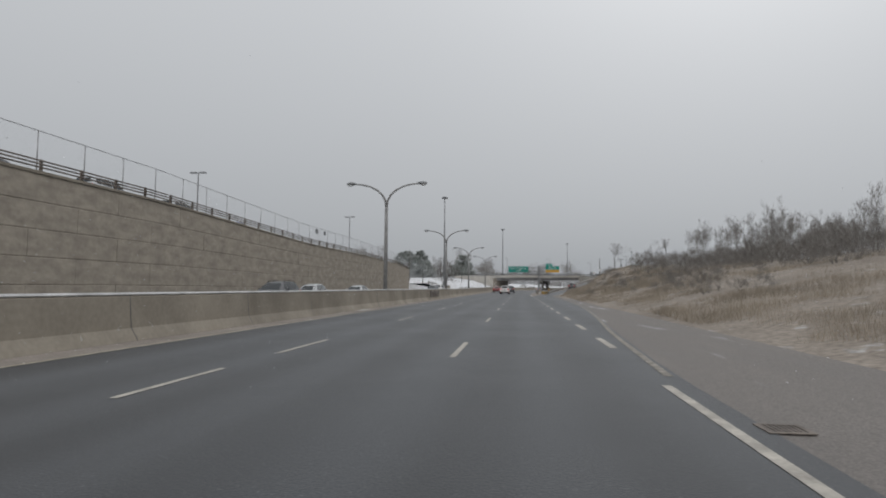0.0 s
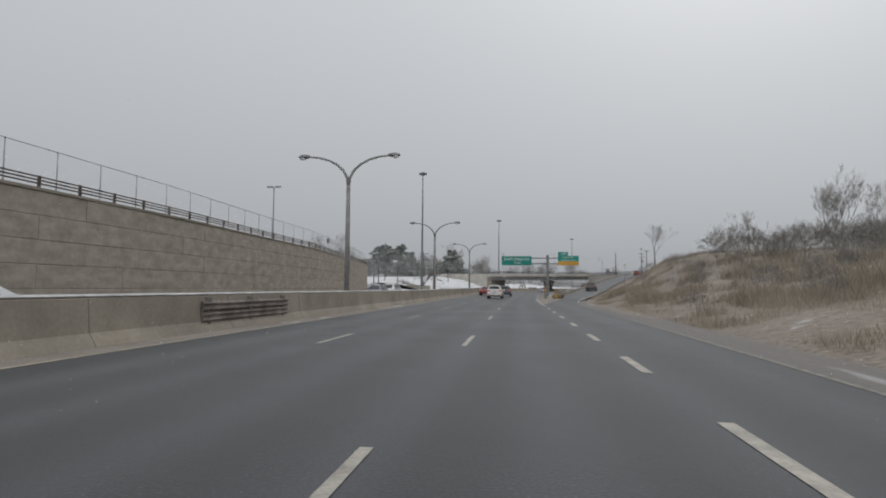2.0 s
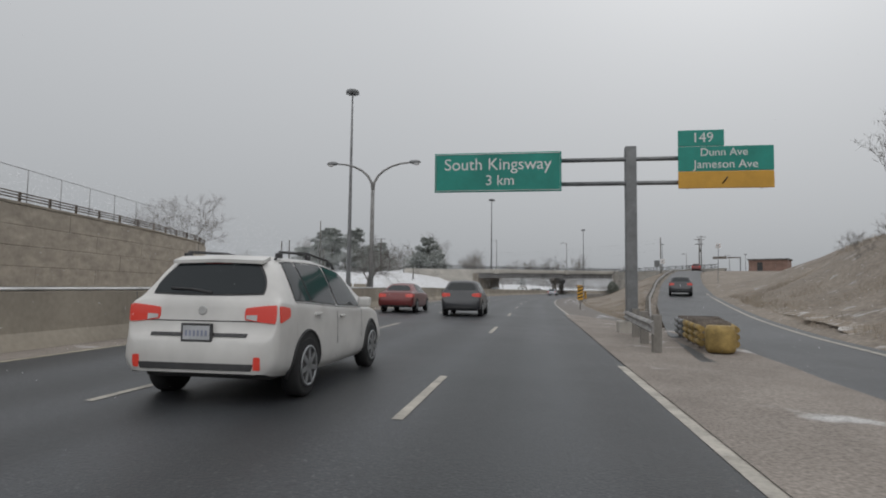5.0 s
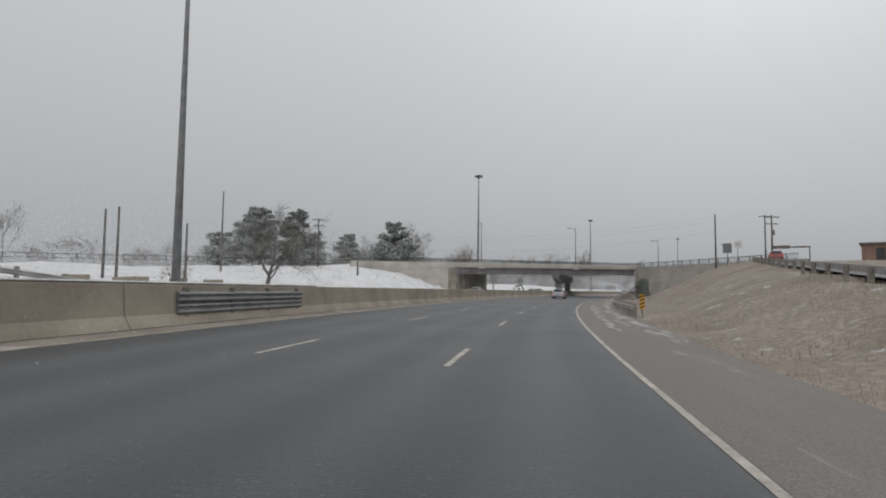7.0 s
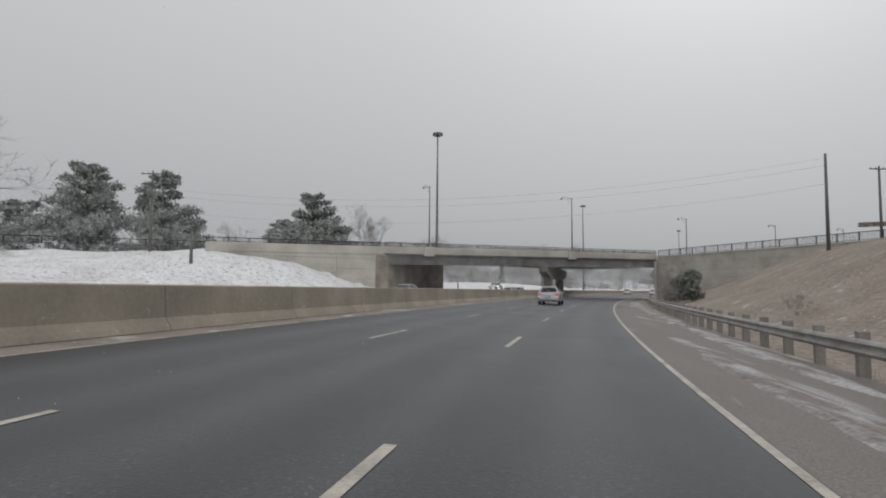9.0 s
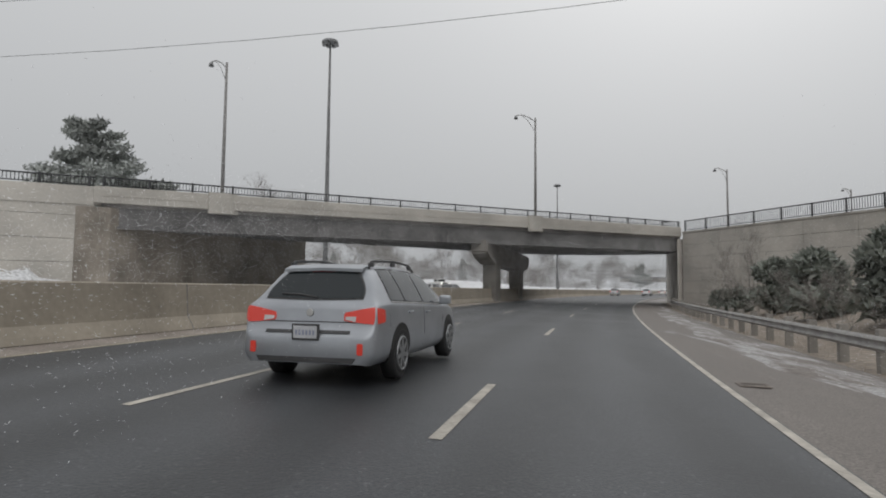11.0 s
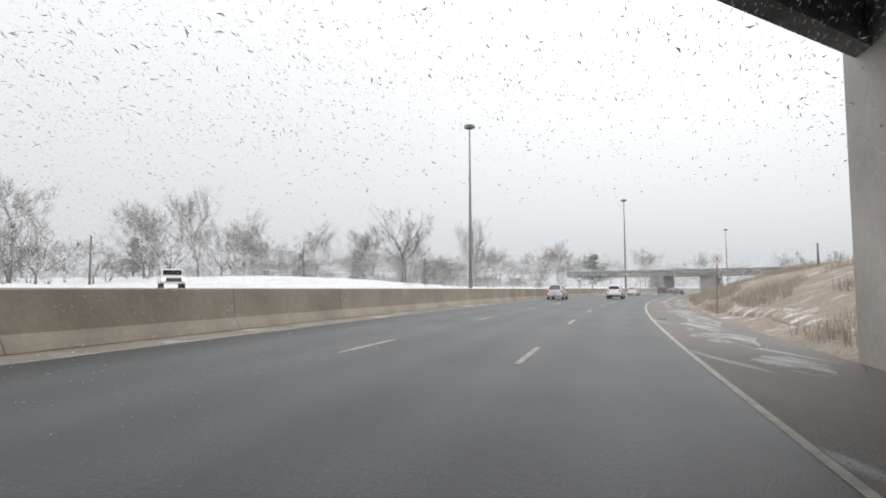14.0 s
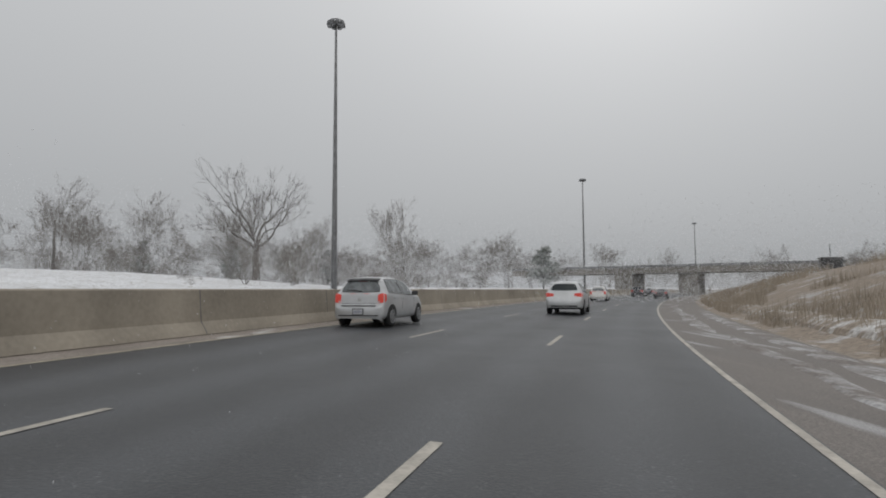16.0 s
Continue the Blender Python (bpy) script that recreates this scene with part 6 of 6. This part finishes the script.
            f, a = g_.uniform(0.02, 0.85, m), g_.uniform(0, 6.28, m)
            out = h * 0.42 * np.sin(np.clip(f, 0, 1) * 2.6 + 0.35) * np.sqrt(g_.uniform(0, 1, m))
            p = c + np.c_[np.cos(a) * out, np.sin(a) * out, f * h]
            e = np.c_[np.cos(a) * 0.5, np.sin(a) * 0.5, g_.uniform(0.2, 1.3, m)] + g_.normal(0, 0.35, (m, 3))
            e *= (h * g_.uniform(0.06, 0.16, m))[:, None]
            w = np.c_[-np.sin(a), np.cos(a), 0 * a] * g_.uniform(0.014, 0.03, m)[:, None]
            vs.append(np.stack([p - w, p + w, p + e], 1).reshape(-1, 3))
    vs = np.concatenate(vs)
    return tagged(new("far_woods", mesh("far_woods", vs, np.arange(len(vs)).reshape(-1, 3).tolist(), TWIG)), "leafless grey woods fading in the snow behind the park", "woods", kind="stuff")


far_woods()


def pine(seed, height, width, label, group="pines", tiers=9, needles=None):
    """An evergreen: a trunk, boughs and clumps of many small needle tufts."""
    r = random.Random(seed)
    t = thing("pine_tree", Matrix.Translation((0, 0, 0)), label, "tree", group)
    part("trunk", tube([(0, 0, -0.2), (0.1, 0, height * 0.5), (0, 0, height * 0.95)], [height * 0.022, height * 0.015, 0.03], 7), BARK, t)
    limbs = bmesh.new()
    verts, faces = [], []
    for k in range(tiers * 5):
        f = r.uniform(0.16, 1.0)
        z = height * f
        reach = width / 2 * (1.15 - f) ** 0.7 * r.uniform(0.6, 1.1) if f > 0.3 else width / 2 * r.uniform(0.4, 0.9)
        a = r.uniform(0, 6.28)
        tip = Vector((math.cos(a) * reach, math.sin(a) * reach, z + r.uniform(0, 0.35) * reach))
        tube([(0, 0, z - 0.15 * reach), tip], [0.05, 0.02], 4, limbs, cap=False)
        for j in range(4):
            c = Vector((0, 0, z - 0.1 * reach)).lerp(tip, r.uniform(0.35, 1.05))
            rad = reach * r.uniform(0.22, 0.36) + 0.3
            for q in range(60):
                d = Vector((r.gauss(0, 1), r.gauss(0, 1), r.gauss(0, 0.6)))
                d = d.normalized() * rad * r.random() ** 0.4
                p = c + Vector((d.x, d.y, d.z * 0.55))
                e1 = Vector((r.gauss(0, 1), r.gauss(0, 1), r.gauss(0.4, 0.7))).normalized() * r.uniform(0.28, 0.55)
                e2 = e1.cross(Vector((r.gauss(0, 1), r.gauss(0, 1), r.gauss(0, 1)))).normalized() * r.uniform(0.08, 0.17)
                n = len(verts)
                verts += [p - e2, p + e2, p + e1]
                faces.append((n, n + 1, n + 2))
    part("branchwork", limbs, BARK, t)
    ob = new("crown", mesh("crown", verts, faces, needles or NEEDLE))
    ob.parent = t
    return t


pa = pine(1, 11.5, 12.5, "dark spreading pine on the bank")
pb = pine(2, 9.0, 13.0, "broad dark pine on the bank")
put(pa, [(285, -49, 1.12), (258, -66, 0.95), (263, -72, 0.9), (345, -84, 0.9), (504, -36, 0.75), (270, -66, 1.0), (330, -95, 1.1)])
put(pb, [(287.5, -52, 1.05), (254, -72, 0.9), (291, -49.5, 1.0), (352, -92, 1.0), (271, -63, 0.9), (262, -58, 0.7), (324, -90, 1.0)])
NEEDLE_PALE = mat("frosted_needles", (0.18, 0.195, 0.172), 0.9, scale=8, fine=40, bump=0, dark=0.7, light=1.7)
pc = pine(3, 2.7, 2.2, "young bushy snow-dusted pine beside the guide rail", "young pines", 7, NEEDLE_PALE)
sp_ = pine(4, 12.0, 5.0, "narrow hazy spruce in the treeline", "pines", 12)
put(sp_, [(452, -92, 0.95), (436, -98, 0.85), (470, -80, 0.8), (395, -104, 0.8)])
put(pc, [(276, 9.0, 1.0), (268.7, 9.0, 1.05), (262.6, 9.3, 1.0), (281, 8.2, 0.55), (284, 8.0, 0.5), (287, 8.0, 0.52), (290, 8.0, 0.5)])

# ---------------------------------------------------------------- grass, brush and weeds
def blades(name, spots, label, material):
    """One mesh of many thin leaning blades. spots: rows of x, y, z, height, lean."""
    sp = np.array(spots)
    n = len(sp)
    g = np.random.RandomState(3)
    a, b = g.uniform(0, 6.28, n), g.uniform(0, 6.28, n)
    w = g.uniform(0.012, 0.03, n) * np.clip(sp[:, 3], 0.4, 2)
    base = sp[:, :3]
    side = np.c_[np.cos(a), np.sin(a), 0 * a] * w[:, None]
    tip = base + np.c_[np.cos(b) * sp[:, 4], np.sin(b) * sp[:, 4], sp[:, 3]]
    vs = np.stack([base - side, base + side, tip], 1).reshape(-1, 3)
    me = bpy.data.meshes.new(name)
    me.vertices.add(len(vs))
    me.vertices.foreach_set("co", vs.ravel())
    me.loops.add(3 * n)
    me.loops.foreach_set("vertex_index", np.arange(3 * n))
    me.polygons.add(n)
    me.polygons.foreach_set("loop_start", np.arange(0, 3 * n, 3))
    me.update(calc_edges=True)
    me.materials.append(material)
    return tagged(new(name, me), label, "grass", kind="stuff")


g = random.Random(21)
tall = []
while len(tall) < 150000:
    s = g.uniform(4, 165)
    o = 6.3 + abs(g.gauss(0, 1)) * 10.0
    if s < 60 and o < 6.8 + 0.5 * noise.noise((s * 0.3, 0, 0)):
        continue
    clump = noise.noise((s * 0.35, o * 0.4, 1)) + 0.6 * noise.noise((s * 0.09, o * 0.12, 6))
    if clump < (-0.1 if s < 104 else -0.35) + 0.25 * g.random():
        continue
    if s > 100 and o < ramp_o(s) + 3.4:
        continue
    h = g.uniform(0.16, 0.5) * (0.8 + 0.9 * max(0.0, clump)) * (1 if s < 60 else (1.8 if 68 < s < 104 and o > 7.8 + 1.2 * noise.noise((s * 0.2, 0, 9)) else 0.95))
    p = at(s, o, ground_z(s, o) - 0.1)
    tall.append((p.x, p.y, p.z, h, g.uniform(0.1, 0.7) * h))
blades("dry_grass", tall, "tall dry brown grass and reeds on the bank", STRAW)
low = []
while len(low) < 45000:
    s = g.uniform(128, 320)
    lim = ramp_o(s) - 2.8
    o = g.uniform(4.6, max(5.6, lim))
    if noise.noise((s * 0.1, o * 0.2, 4)) < -0.1 and o > 8:
        continue
    p = at(s, o, ground_z(s, o) - 0.05)
    low.append((p.x, p.y, p.z, g.uniform(0.08, 0.22), g.uniform(0, 0.12)))
blades("dry_turf", low, "short dry brown grass on the embankment", STRAW)
weeds = []
while len(weeds) < 40000:
    s = g.uniform(322, 480)
    o = 5.8 + abs(g.gauss(0, 1)) * 9
    if noise.noise((s * 0.09, o * 0.2, 7)) < 0.05:
        continue
    p = at(s, o, ground_z(s, o) - 0.05)
    weeds.append((p.x, p.y, p.z, g.uniform(0.2, 0.9), g.uniform(0, 0.3)))
blades("dry_weeds", weeds, "tufts of dry weeds on the snowy slope", STRAW)
tufts = []
while len(tufts) < 9000:
    s, o = g.uniform(175, 262), -g.uniform(24, 62)
    if noise.noise((s * 0.15, o * 0.15, 2)) < 0.1:
        continue
    p = at(s, o, ground_z(s, o) - 0.05)
    tufts.append((p.x, p.y, p.z, g.uniform(0.1, 0.3), g.uniform(0, 0.2)))
blades("snow_field_tufts", tufts, "sparse grass tufts poking through thin snow", STRAW)

# ---------------------------------------------------------------- poles, blocks and small things
def utility_pole(s, o, z, top, label, arms=1, turn=20):
    t = thing("utility_pole", stand(s, o, z, turn), label, "utility pole", "utility poles")
    h = top - z
    part("pole", tube([(0, 0, -0.3), (0, 0, h)], [0.17, 0.11], 8), WOOD, t)
    for k in range(arms):
        za = h - 0.35 - 1.1 * k
        part("crossarm", box((2.4 - 0.5 * k, 0.12, 0.12), (0, -0.12, za), 0.01), WOOD, t)
        for x in (-1.05 + 0.2 * k, -0.45, 0.45, 1.05 - 0.2 * k):
            part("insulator", tube([(x, -0.12, za + 0.05), (x, -0.12, za + 0.22)], [0.05, 0.035], 6), STEEL, t)
    if arms > 1:
        part("transformer", tube([(0.3, 0.1, h - 3.2), (0.3, 0.1, h - 2.4)], 0.22, 10), STEEL, t)
    return t


utility_pole(258.5, 20.5, 5.4, 14.0, "plain weathered wooden pole beside the ramp", 0)
utility_pole(276.7, 30.5, 6.0, 15.8, "wooden utility pole with crossarms", 1)
utility_pole(260.7, 29.0, 6.0, 13.9, "wooden utility pole with crossarms and transformer", 2)
utility_pole(250.3, -47.4, ground_z(250.3, -47.4), 14.3, "wooden utility pole with crossarms behind the snowy bank", 2)
for s, o, top in ((235.4, -56, 17.0), (206, -47, 9.5), (206.5, -45.8, 9.8), (212, -42, 8.6), (243, -35.5, 6.6), (300, -88, 11), (365, -70, 9), (398, -62, 9.5), (352, 26, 8.8), (362, 30, 9.6), (380, 36, 9), (402, 22, 7.5)):
    utility_pole(s, o, ground_z(s, o), top, "plain weathered wooden pole", 0)



def wire(dz):
    a, b = at(258.5, 20.5, 11.2 + dz), at(250.3, -47.4, 10.0 + dz)
    pts = [a.lerp(b, f) - Vector((0, 0, 10.0 * f * (1 - f))) for f in [k / 16 for k in range(17)]]
    return tagged(part("overhead_wire", tube(pts, 0.008, 4), STEEL), "thin dark overhead wire strung between wooden poles", "wire", "overhead wires")


for dz in (0.0, 1.7, 2.4):
    wire(dz)


def block(s, o, turn, length=2.2):
    z = ground_z(s, o)
    rows = [[(x, y, zz) for x, zz in ((-0.3, 0), (-0.27, 0.25), (-0.15, 0.42), (-0.12, 1.1), (0.12, 1.1), (0.15, 0.42), (0.27, 0.25), (0.3, 0))] for y in (-length / 2, length / 2)]
    ob = part("concrete_block", loft(rows, close=True, flip=True), CONCRETE)
    ob.matrix_world = stand(s, o, z - 0.03, turn)
    return tagged(ob, "pale precast concrete barrier block standing on the snow", "barrier block", "barrier blocks")


for s, o, turn in ((190.5, -29.5, 75), (193.0, -30.6, 80), (197.2, -30.4, 70), (200.6, -29.6, 78), (187.5, -30.5, 85)):
    block(s, o, turn)

# far green gantry above the cross road
fg = thing("road_sign", stand(300, 38, 6.3, -10), "weathered backs of far overhead signs on a gantry", "road sign")
part("post", box((0.25, 0.25, 5.2), (3.4, 0, 2.6), 0.02), STEEL, fg)
part("beam", tube([(-3.8, 0, 4.9), (3.6, 0, 4.9)], 0.1, 6), STEEL, fg)
part("sign_panel", box((3.6, 0.08, 0.7), (-1.9, -0.15, 5.0), 0.02), RUST, fg)
part("sign_panel", box((3.0, 0.08, 0.35), (1.6, -0.15, 4.95), 0.02), RUST, fg)
sq = thing("road_sign", stand(233.4, 18.7, ground_z(233.4, 18.7), -10), "large grey back of a road sign on a post", "road sign")
sq_h = 7.4 - ground_z(233.4, 18.7)
part("post", box((0.1, 0.1, sq_h + 0.2), (0, 0, sq_h / 2 - 0.1), 0.01), STEEL, sq)
part("board", box((1.0, 0.05, 1.2), (0, -0.08, sq_h - 0.6), 0.02), STEEL, sq)
hut = thing("building", stand(246, 40.5, ground_z(246, 40.5), -20), "low brick building on the hill beside the ramp", "building")
part("wall", box((7, 6, 3.0), (0, 3, 0.9), 0.03), BRICKRED, hut)
part("roof", box((7.5, 6.5, 0.25), (0, 3, 2.5), 0.03), DARKCON, hut)
part("door", box((1.0, 0.06, 2.0), (-1.4, -0.02, 0.9), 0.01), DARKSTEEL, hut)

# ---------------------------------------------------------------- far overpass
SNOWPATCH = mix_mat("snow_in_grass", (0.55, 0.54, 0.53), (0.27, 0.225, 0.18), 1.1, 0.38, 0.5, 7.0, (0.85, 0.95), 0.8)
tank = thing("utility_cabinet", stand(460.7, 24.1, ground_z(460.7, 24.1)), "dark utility cabinet with a post on the slope", "cabinet")
part("body", box((3.0, 2.0, 2.6), (0, 0, 1.6), 0.1), DARKSTEEL, tank)
part("roof", box((3.3, 2.3, 0.15), (0, 0, 2.97), 0.03), DARKSTEEL, tank)
part("post", tube([(0, 0, 3.0), (0, 0, 5.2)], 0.07, 6), STEEL, tank)
for so, oo, w0, w1 in ((104, 128, 0.4, 1.7), (131, 144, 0.5, 1.2)):
    rows = [[at(s, ramp_o(s) + 3.1 + f + 0.5 * noise.noise((s * 0.5, f, 3)), ground_z(s, ramp_o(s) + 3.1 + f) + 0.1 - 0.3 * (abs(s - (so + oo) / 2) / (oo - so) * 2) ** 6) for f in np.linspace(w0, w1, 6)] for s in span(so, oo, 1.0)]
    structure("snow_patch", loft(rows, flip=True), SNOWPATCH, "thin snow lying in the grass beside the ramp")
fo = thing("far_overpass", stand(505, 0, 0, -6), "far pale concrete overpass fading in the snow", "bridge")
part("deck", box((110, 10, 1.4), (10, 0, 5.9), 0.05), PIERCON, fo)
part("abutment", box((4.2, 11, 5.6), (-14, 0, 2.6), 0.05), PIERCON, fo)
part("pier", box((4.2, 9, 5.6), (0.8, 0, 2.6), 0.05), PIERCON, fo)
part("railing", box((110, 0.1, 0.6), (10, -4.8, 6.9), 0.01), STEEL, fo)


# ---------------------------------------------------------------- slush on the shoulder
SLUSH = mix_mat("slush", (0.37, 0.365, 0.365), (0.18, 0.16, 0.147), 1.6, 0.40, 0.56, 12.0, (0.7, 0.85), 0.5)
for _node in SLUSH.node_tree.nodes:
    if _node.type == "TEX_NOISE" and _node.inputs["Scale"].default_value < 2:
        _m = SLUSH.node_tree.nodes.new("ShaderNodeMapping")
        _m.inputs["Scale"].default_value = (1.4, 0.3, 1)
        SLUSH.node_tree.links.new(_node.inputs["Vector"].links[0].from_socket, _m.inputs[0])
        SLUSH.node_tree.links.new(_m.outputs[0], _node.inputs["Vector"])


def slush(s0, s1, o0, o1, seed):
    """A thin ridge of slush with a ragged edge."""
    rows = []
    for s in span(s0, s1, 0.6):
        taper = min(1.0, (s - s0) / 3, (s1 - s) / 3)
        mid_o, half = (o0 + o1) / 2 + 0.25 * noise.noise((s * 0.3, seed, 0)), (o1 - o0) / 2 * (0.12 + 0.88 * taper) * (1 + 0.5 * noise.noise((s * 0.7, seed, 4)))
        rows.append([on(s, mid_o + half * f, -0.005 + h) for f, h in ((-1, -0.02), (-0.6, 0.045 * taper - 0.02), (0, (0.055 + 0.02 * noise.noise((s, seed, 7))) * taper - 0.02), (0.6, 0.045 * taper - 0.02), (1, -0.02))])
    ob = part("slush_ridge", loft(rows, flip=True), SLUSH)
    return tagged(ob, "thin ridge of grey slush on the shoulder", "slush", "slush ridges", "structure")


for k, (s0, s1, o0, o1) in enumerate(((172, 205, 3.9, 5.0), (176, 190, 2.9, 3.3), (206, 238, 4.2, 5.0), (250, 284, 3.3, 4.5), (286, 305, 4.0, 4.7), (317.2, 322, 2.3, 4.9), (322, 336, 2.7, 4.4), (332, 352, 3.4, 4.9), (352, 372, 3.3, 3.8), (358, 395, 4.3, 5.1), (188, 214, 2.9, 3.6), (232, 262, 4.0, 5.0), (372, 410, 2.9, 3.6))):
    slush(s0, s1, o0, o1, k * 3.7)


def drift(s0, s1, o0, o1, seed):
    """Thin snow caught in the grass at the foot of a slope."""
    rows = []
    for s in span(s0, s1, 1.5):
        taper = max(0.0, min(1.0, (s - s0) / 6, (s1 - s) / 6))
        mid_o, half = (o0 + o1) / 2 + 0.5 * noise.noise((s * 0.15, seed, 0)), (o1 - o0) / 2 * (0.1 + 0.9 * taper) * (1 + 0.4 * noise.noise((s * 0.4, seed, 4)))
        rows.append([at(s, mid_o + half * f, ground_z(s, mid_o + half * f) + h) for f, h in ((-1, -0.1), (-0.7, 0.12), (-0.2, 0.2), (0.3, 0.2), (0.7, 0.14), (1, -0.12))])
    return structure("snow_patch", loft(rows, flip=True), SNOWPATCH, "thin snow lying in the grass at the foot of the slope")


for k, (s0, s1, o0, o1) in enumerate(((322, 400, 6.4, 7.6),)):
    drift(s0, s1, o0, o1, k * 2.3)

# ---------------------------------------------------------------- falling snow
def flake_mat(name, color):
    m = bpy.data.materials.new(name)
    m.use_nodes = True
    n, l = m.node_tree.nodes, m.node_tree.links
    d, t, mx = n.new("ShaderNodeBsdfDiffuse"), n.new("ShaderNodeBsdfTranslucent"), n.new("ShaderNodeMixShader")
    d.inputs[0].default_value = t.inputs[0].default_value = (*color, 1)
    l.new(d.outputs[0], mx.inputs[1])
    l.new(t.outputs[0], mx.inputs[2])
    l.new(mx.outputs[0], n["Material Output"].inputs["Surface"])
    return m


# the second, greyer flake colour is toned to the haze that large flakes imitate
FLAKE, HAZEFLAKE = flake_mat("snow_flake", (0.95, 0.96, 0.98)), flake_mat("grey_haze_flake", (0.84, 0.85, 0.87))


# distance from the lanes, size of the flakes
HAZE = ((34, 64, 0.08), (64, 130, 0.12))


def snowfall(thick, thick_far):
    """Flakes hanging in the air, small beside the lanes and oversized farther off to imitate haze. thick: share of the
    view covered in each metre.
    """
    g = np.random.RandomState(12)
    out = []
    for r0, r1, part_ in ((1.6, 3.2, 0.5), (3.2, 6, 1), (6, 10, 1), (10, 20, 0.8)):
        size = min(0.04, 0.0034 * (r0 + r1) / 2)
        n = int((r1 * r1 - r0 * r0) * math.pi / 2 * 420 * thick * part_ / (size * size / 4))
        s = np.where(g.uniform(0, 1, n) < 0.55, g.uniform(238, 322, n), g.uniform(-5, 415, n))
        r, a = np.sqrt(g.uniform(r0 * r0, r1 * r1, n)), g.uniform(-0.35, math.pi + 0.35, n)
        o, z = r * np.cos(a), 1.3 + r * np.sin(a)
        keep = z > 0.15 + np.maximum(0, np.abs(o) - 9) * 0.02
        keep &= ~((s < 172) & (o < -21.5) & (z < 6.2))
        near = (s > 238) & (s < 300)
        keep &= np.where(near, (z < 3.6 + 0.1 * (s - 255)) & (z < 4.95), (z < 2.6) & (g.uniform(0, 1, n) < 0.35))
        keep &= ~((s > 262) & (s < 324) & (o > 5.0) & (z < 7.8))
        s, o, z = s[keep], o[keep], z[keep]
        out.append(np.c_[s, o, z, np.full(len(s), size) * g.uniform(0.6, 1.3, len(s))])
    # farther off, oversized flakes imitate a haze
    for r0, r1, size in HAZE:
        n = int((r1 - r0) * 10 * 600 * thick_far / (0.26 * size * size))
        s, o, z = g.uniform(-10, 590, n), -g.uniform(r0, r1, n), g.uniform(0.2, 10.2, n)
        keep = (z > np.interp(o, (-130, -60, -25, 8, 30, 60), (4.5, 4, 0.3, 0.3, 5.5, 7.5)))
        keep &= ~((s < 172) & (o < -21.5) & (z < 6.4)) & ~((s > 262) & (s < 324) & (z < 7.8))
        out.append(np.c_[s, o, z, np.full(n, size) * g.uniform(0.7, 1.25, n)][keep])
    # a dense flurry whirls under the bridge deck
    n = 230000
    out.append(np.c_[284 + 33 * g.uniform(0, 1, n), g.uniform(-12, 4.6, n), 5.08 - 2.4 * g.uniform(0, 1, n) ** 1.4, 0.010 + 0.05 * g.uniform(0, 1, n) ** 7])
    n = 60000
    out.append(np.c_[g.uniform(258, 288, n), g.uniform(-24, 4.8, n), g.uniform(1.8, 5.6, n), 0.010 + 0.03 * g.uniform(0, 1, n) ** 3])
    # and past the end of the drive still larger flakes imitate a grey haze
    n = 230000
    s = 340 + 60 / g.uniform(0.14, 1, n)
    o, z = g.uniform(-130, 90, n), 0.3 + 9 * g.uniform(0, 1, n) ** 1.6
    keep = z > np.interp(o, (-130, -60, -25, 8, 30, 60), (4.5, 2.4, 0.3, 0.3, 4.5, 5.5))
    out.append(np.c_[s, o, z, 0.0014 * (s - 340) * g.uniform(0.7, 1.25, n)][keep])
    q = np.concatenate(out)
    h = np.interp(q[:, 0], _s, _h)
    c = np.c_[np.interp(q[:, 0], _s, _x) + q[:, 1] * np.cos(h), np.interp(q[:, 0], _s, _y) - q[:, 1] * np.sin(h), q[:, 2]]
    n = len(c)
    # under the bridge the wind of the traffic drives the flakes along the road
    e1 = g.normal(size=(n, 3)) * np.where((q[:, 0] > 238) & (q[:, 0] < 322), 0.3, 1.0)[:, None]
    e1 += np.where((q[:, 0] > 238) & (q[:, 0] < 322), 0.9, 0.0)[:, None] * np.c_[np.sin(h), np.cos(h), 0 * h]
    e1 /= np.linalg.norm(e1, axis=1)[:, None]
    e2 = np.cross(e1, g.normal(size=(n, 3)))
    e2 /= np.linalg.norm(e2, axis=1)[:, None]
    e1, e2 = e1 * q[:, 3:4] * 0.85, e2 * q[:, 3:4] * 0.31
    vs = np.stack([c - e1, c - e2, c + e1], 1).reshape(-1, 3)
    me = bpy.data.meshes.new("falling_snow")
    me.vertices.add(3 * n)
    me.vertices.foreach_set("co", vs.ravel())
    me.loops.add(3 * n)
    me.loops.foreach_set("vertex_index", np.arange(3 * n))
    me.polygons.add(n)
    me.polygons.foreach_set("loop_start", np.arange(0, 3 * n, 3))
    me.update(calc_edges=True)
    me.materials.append(FLAKE)
    me.materials.append(HAZEFLAKE)
    me.polygons.foreach_set("material_index", (q[:, 3] > 0.042).astype(np.int32) * ((q[:, 0] < 280) | (q[:, 0] > 310)))
    return tagged(new("falling_snow", me), "wind-blown snowflakes, with oversized ones imitating haze farther off", "snow", kind="stuff")


snowfall(0.0009, 0.0028)
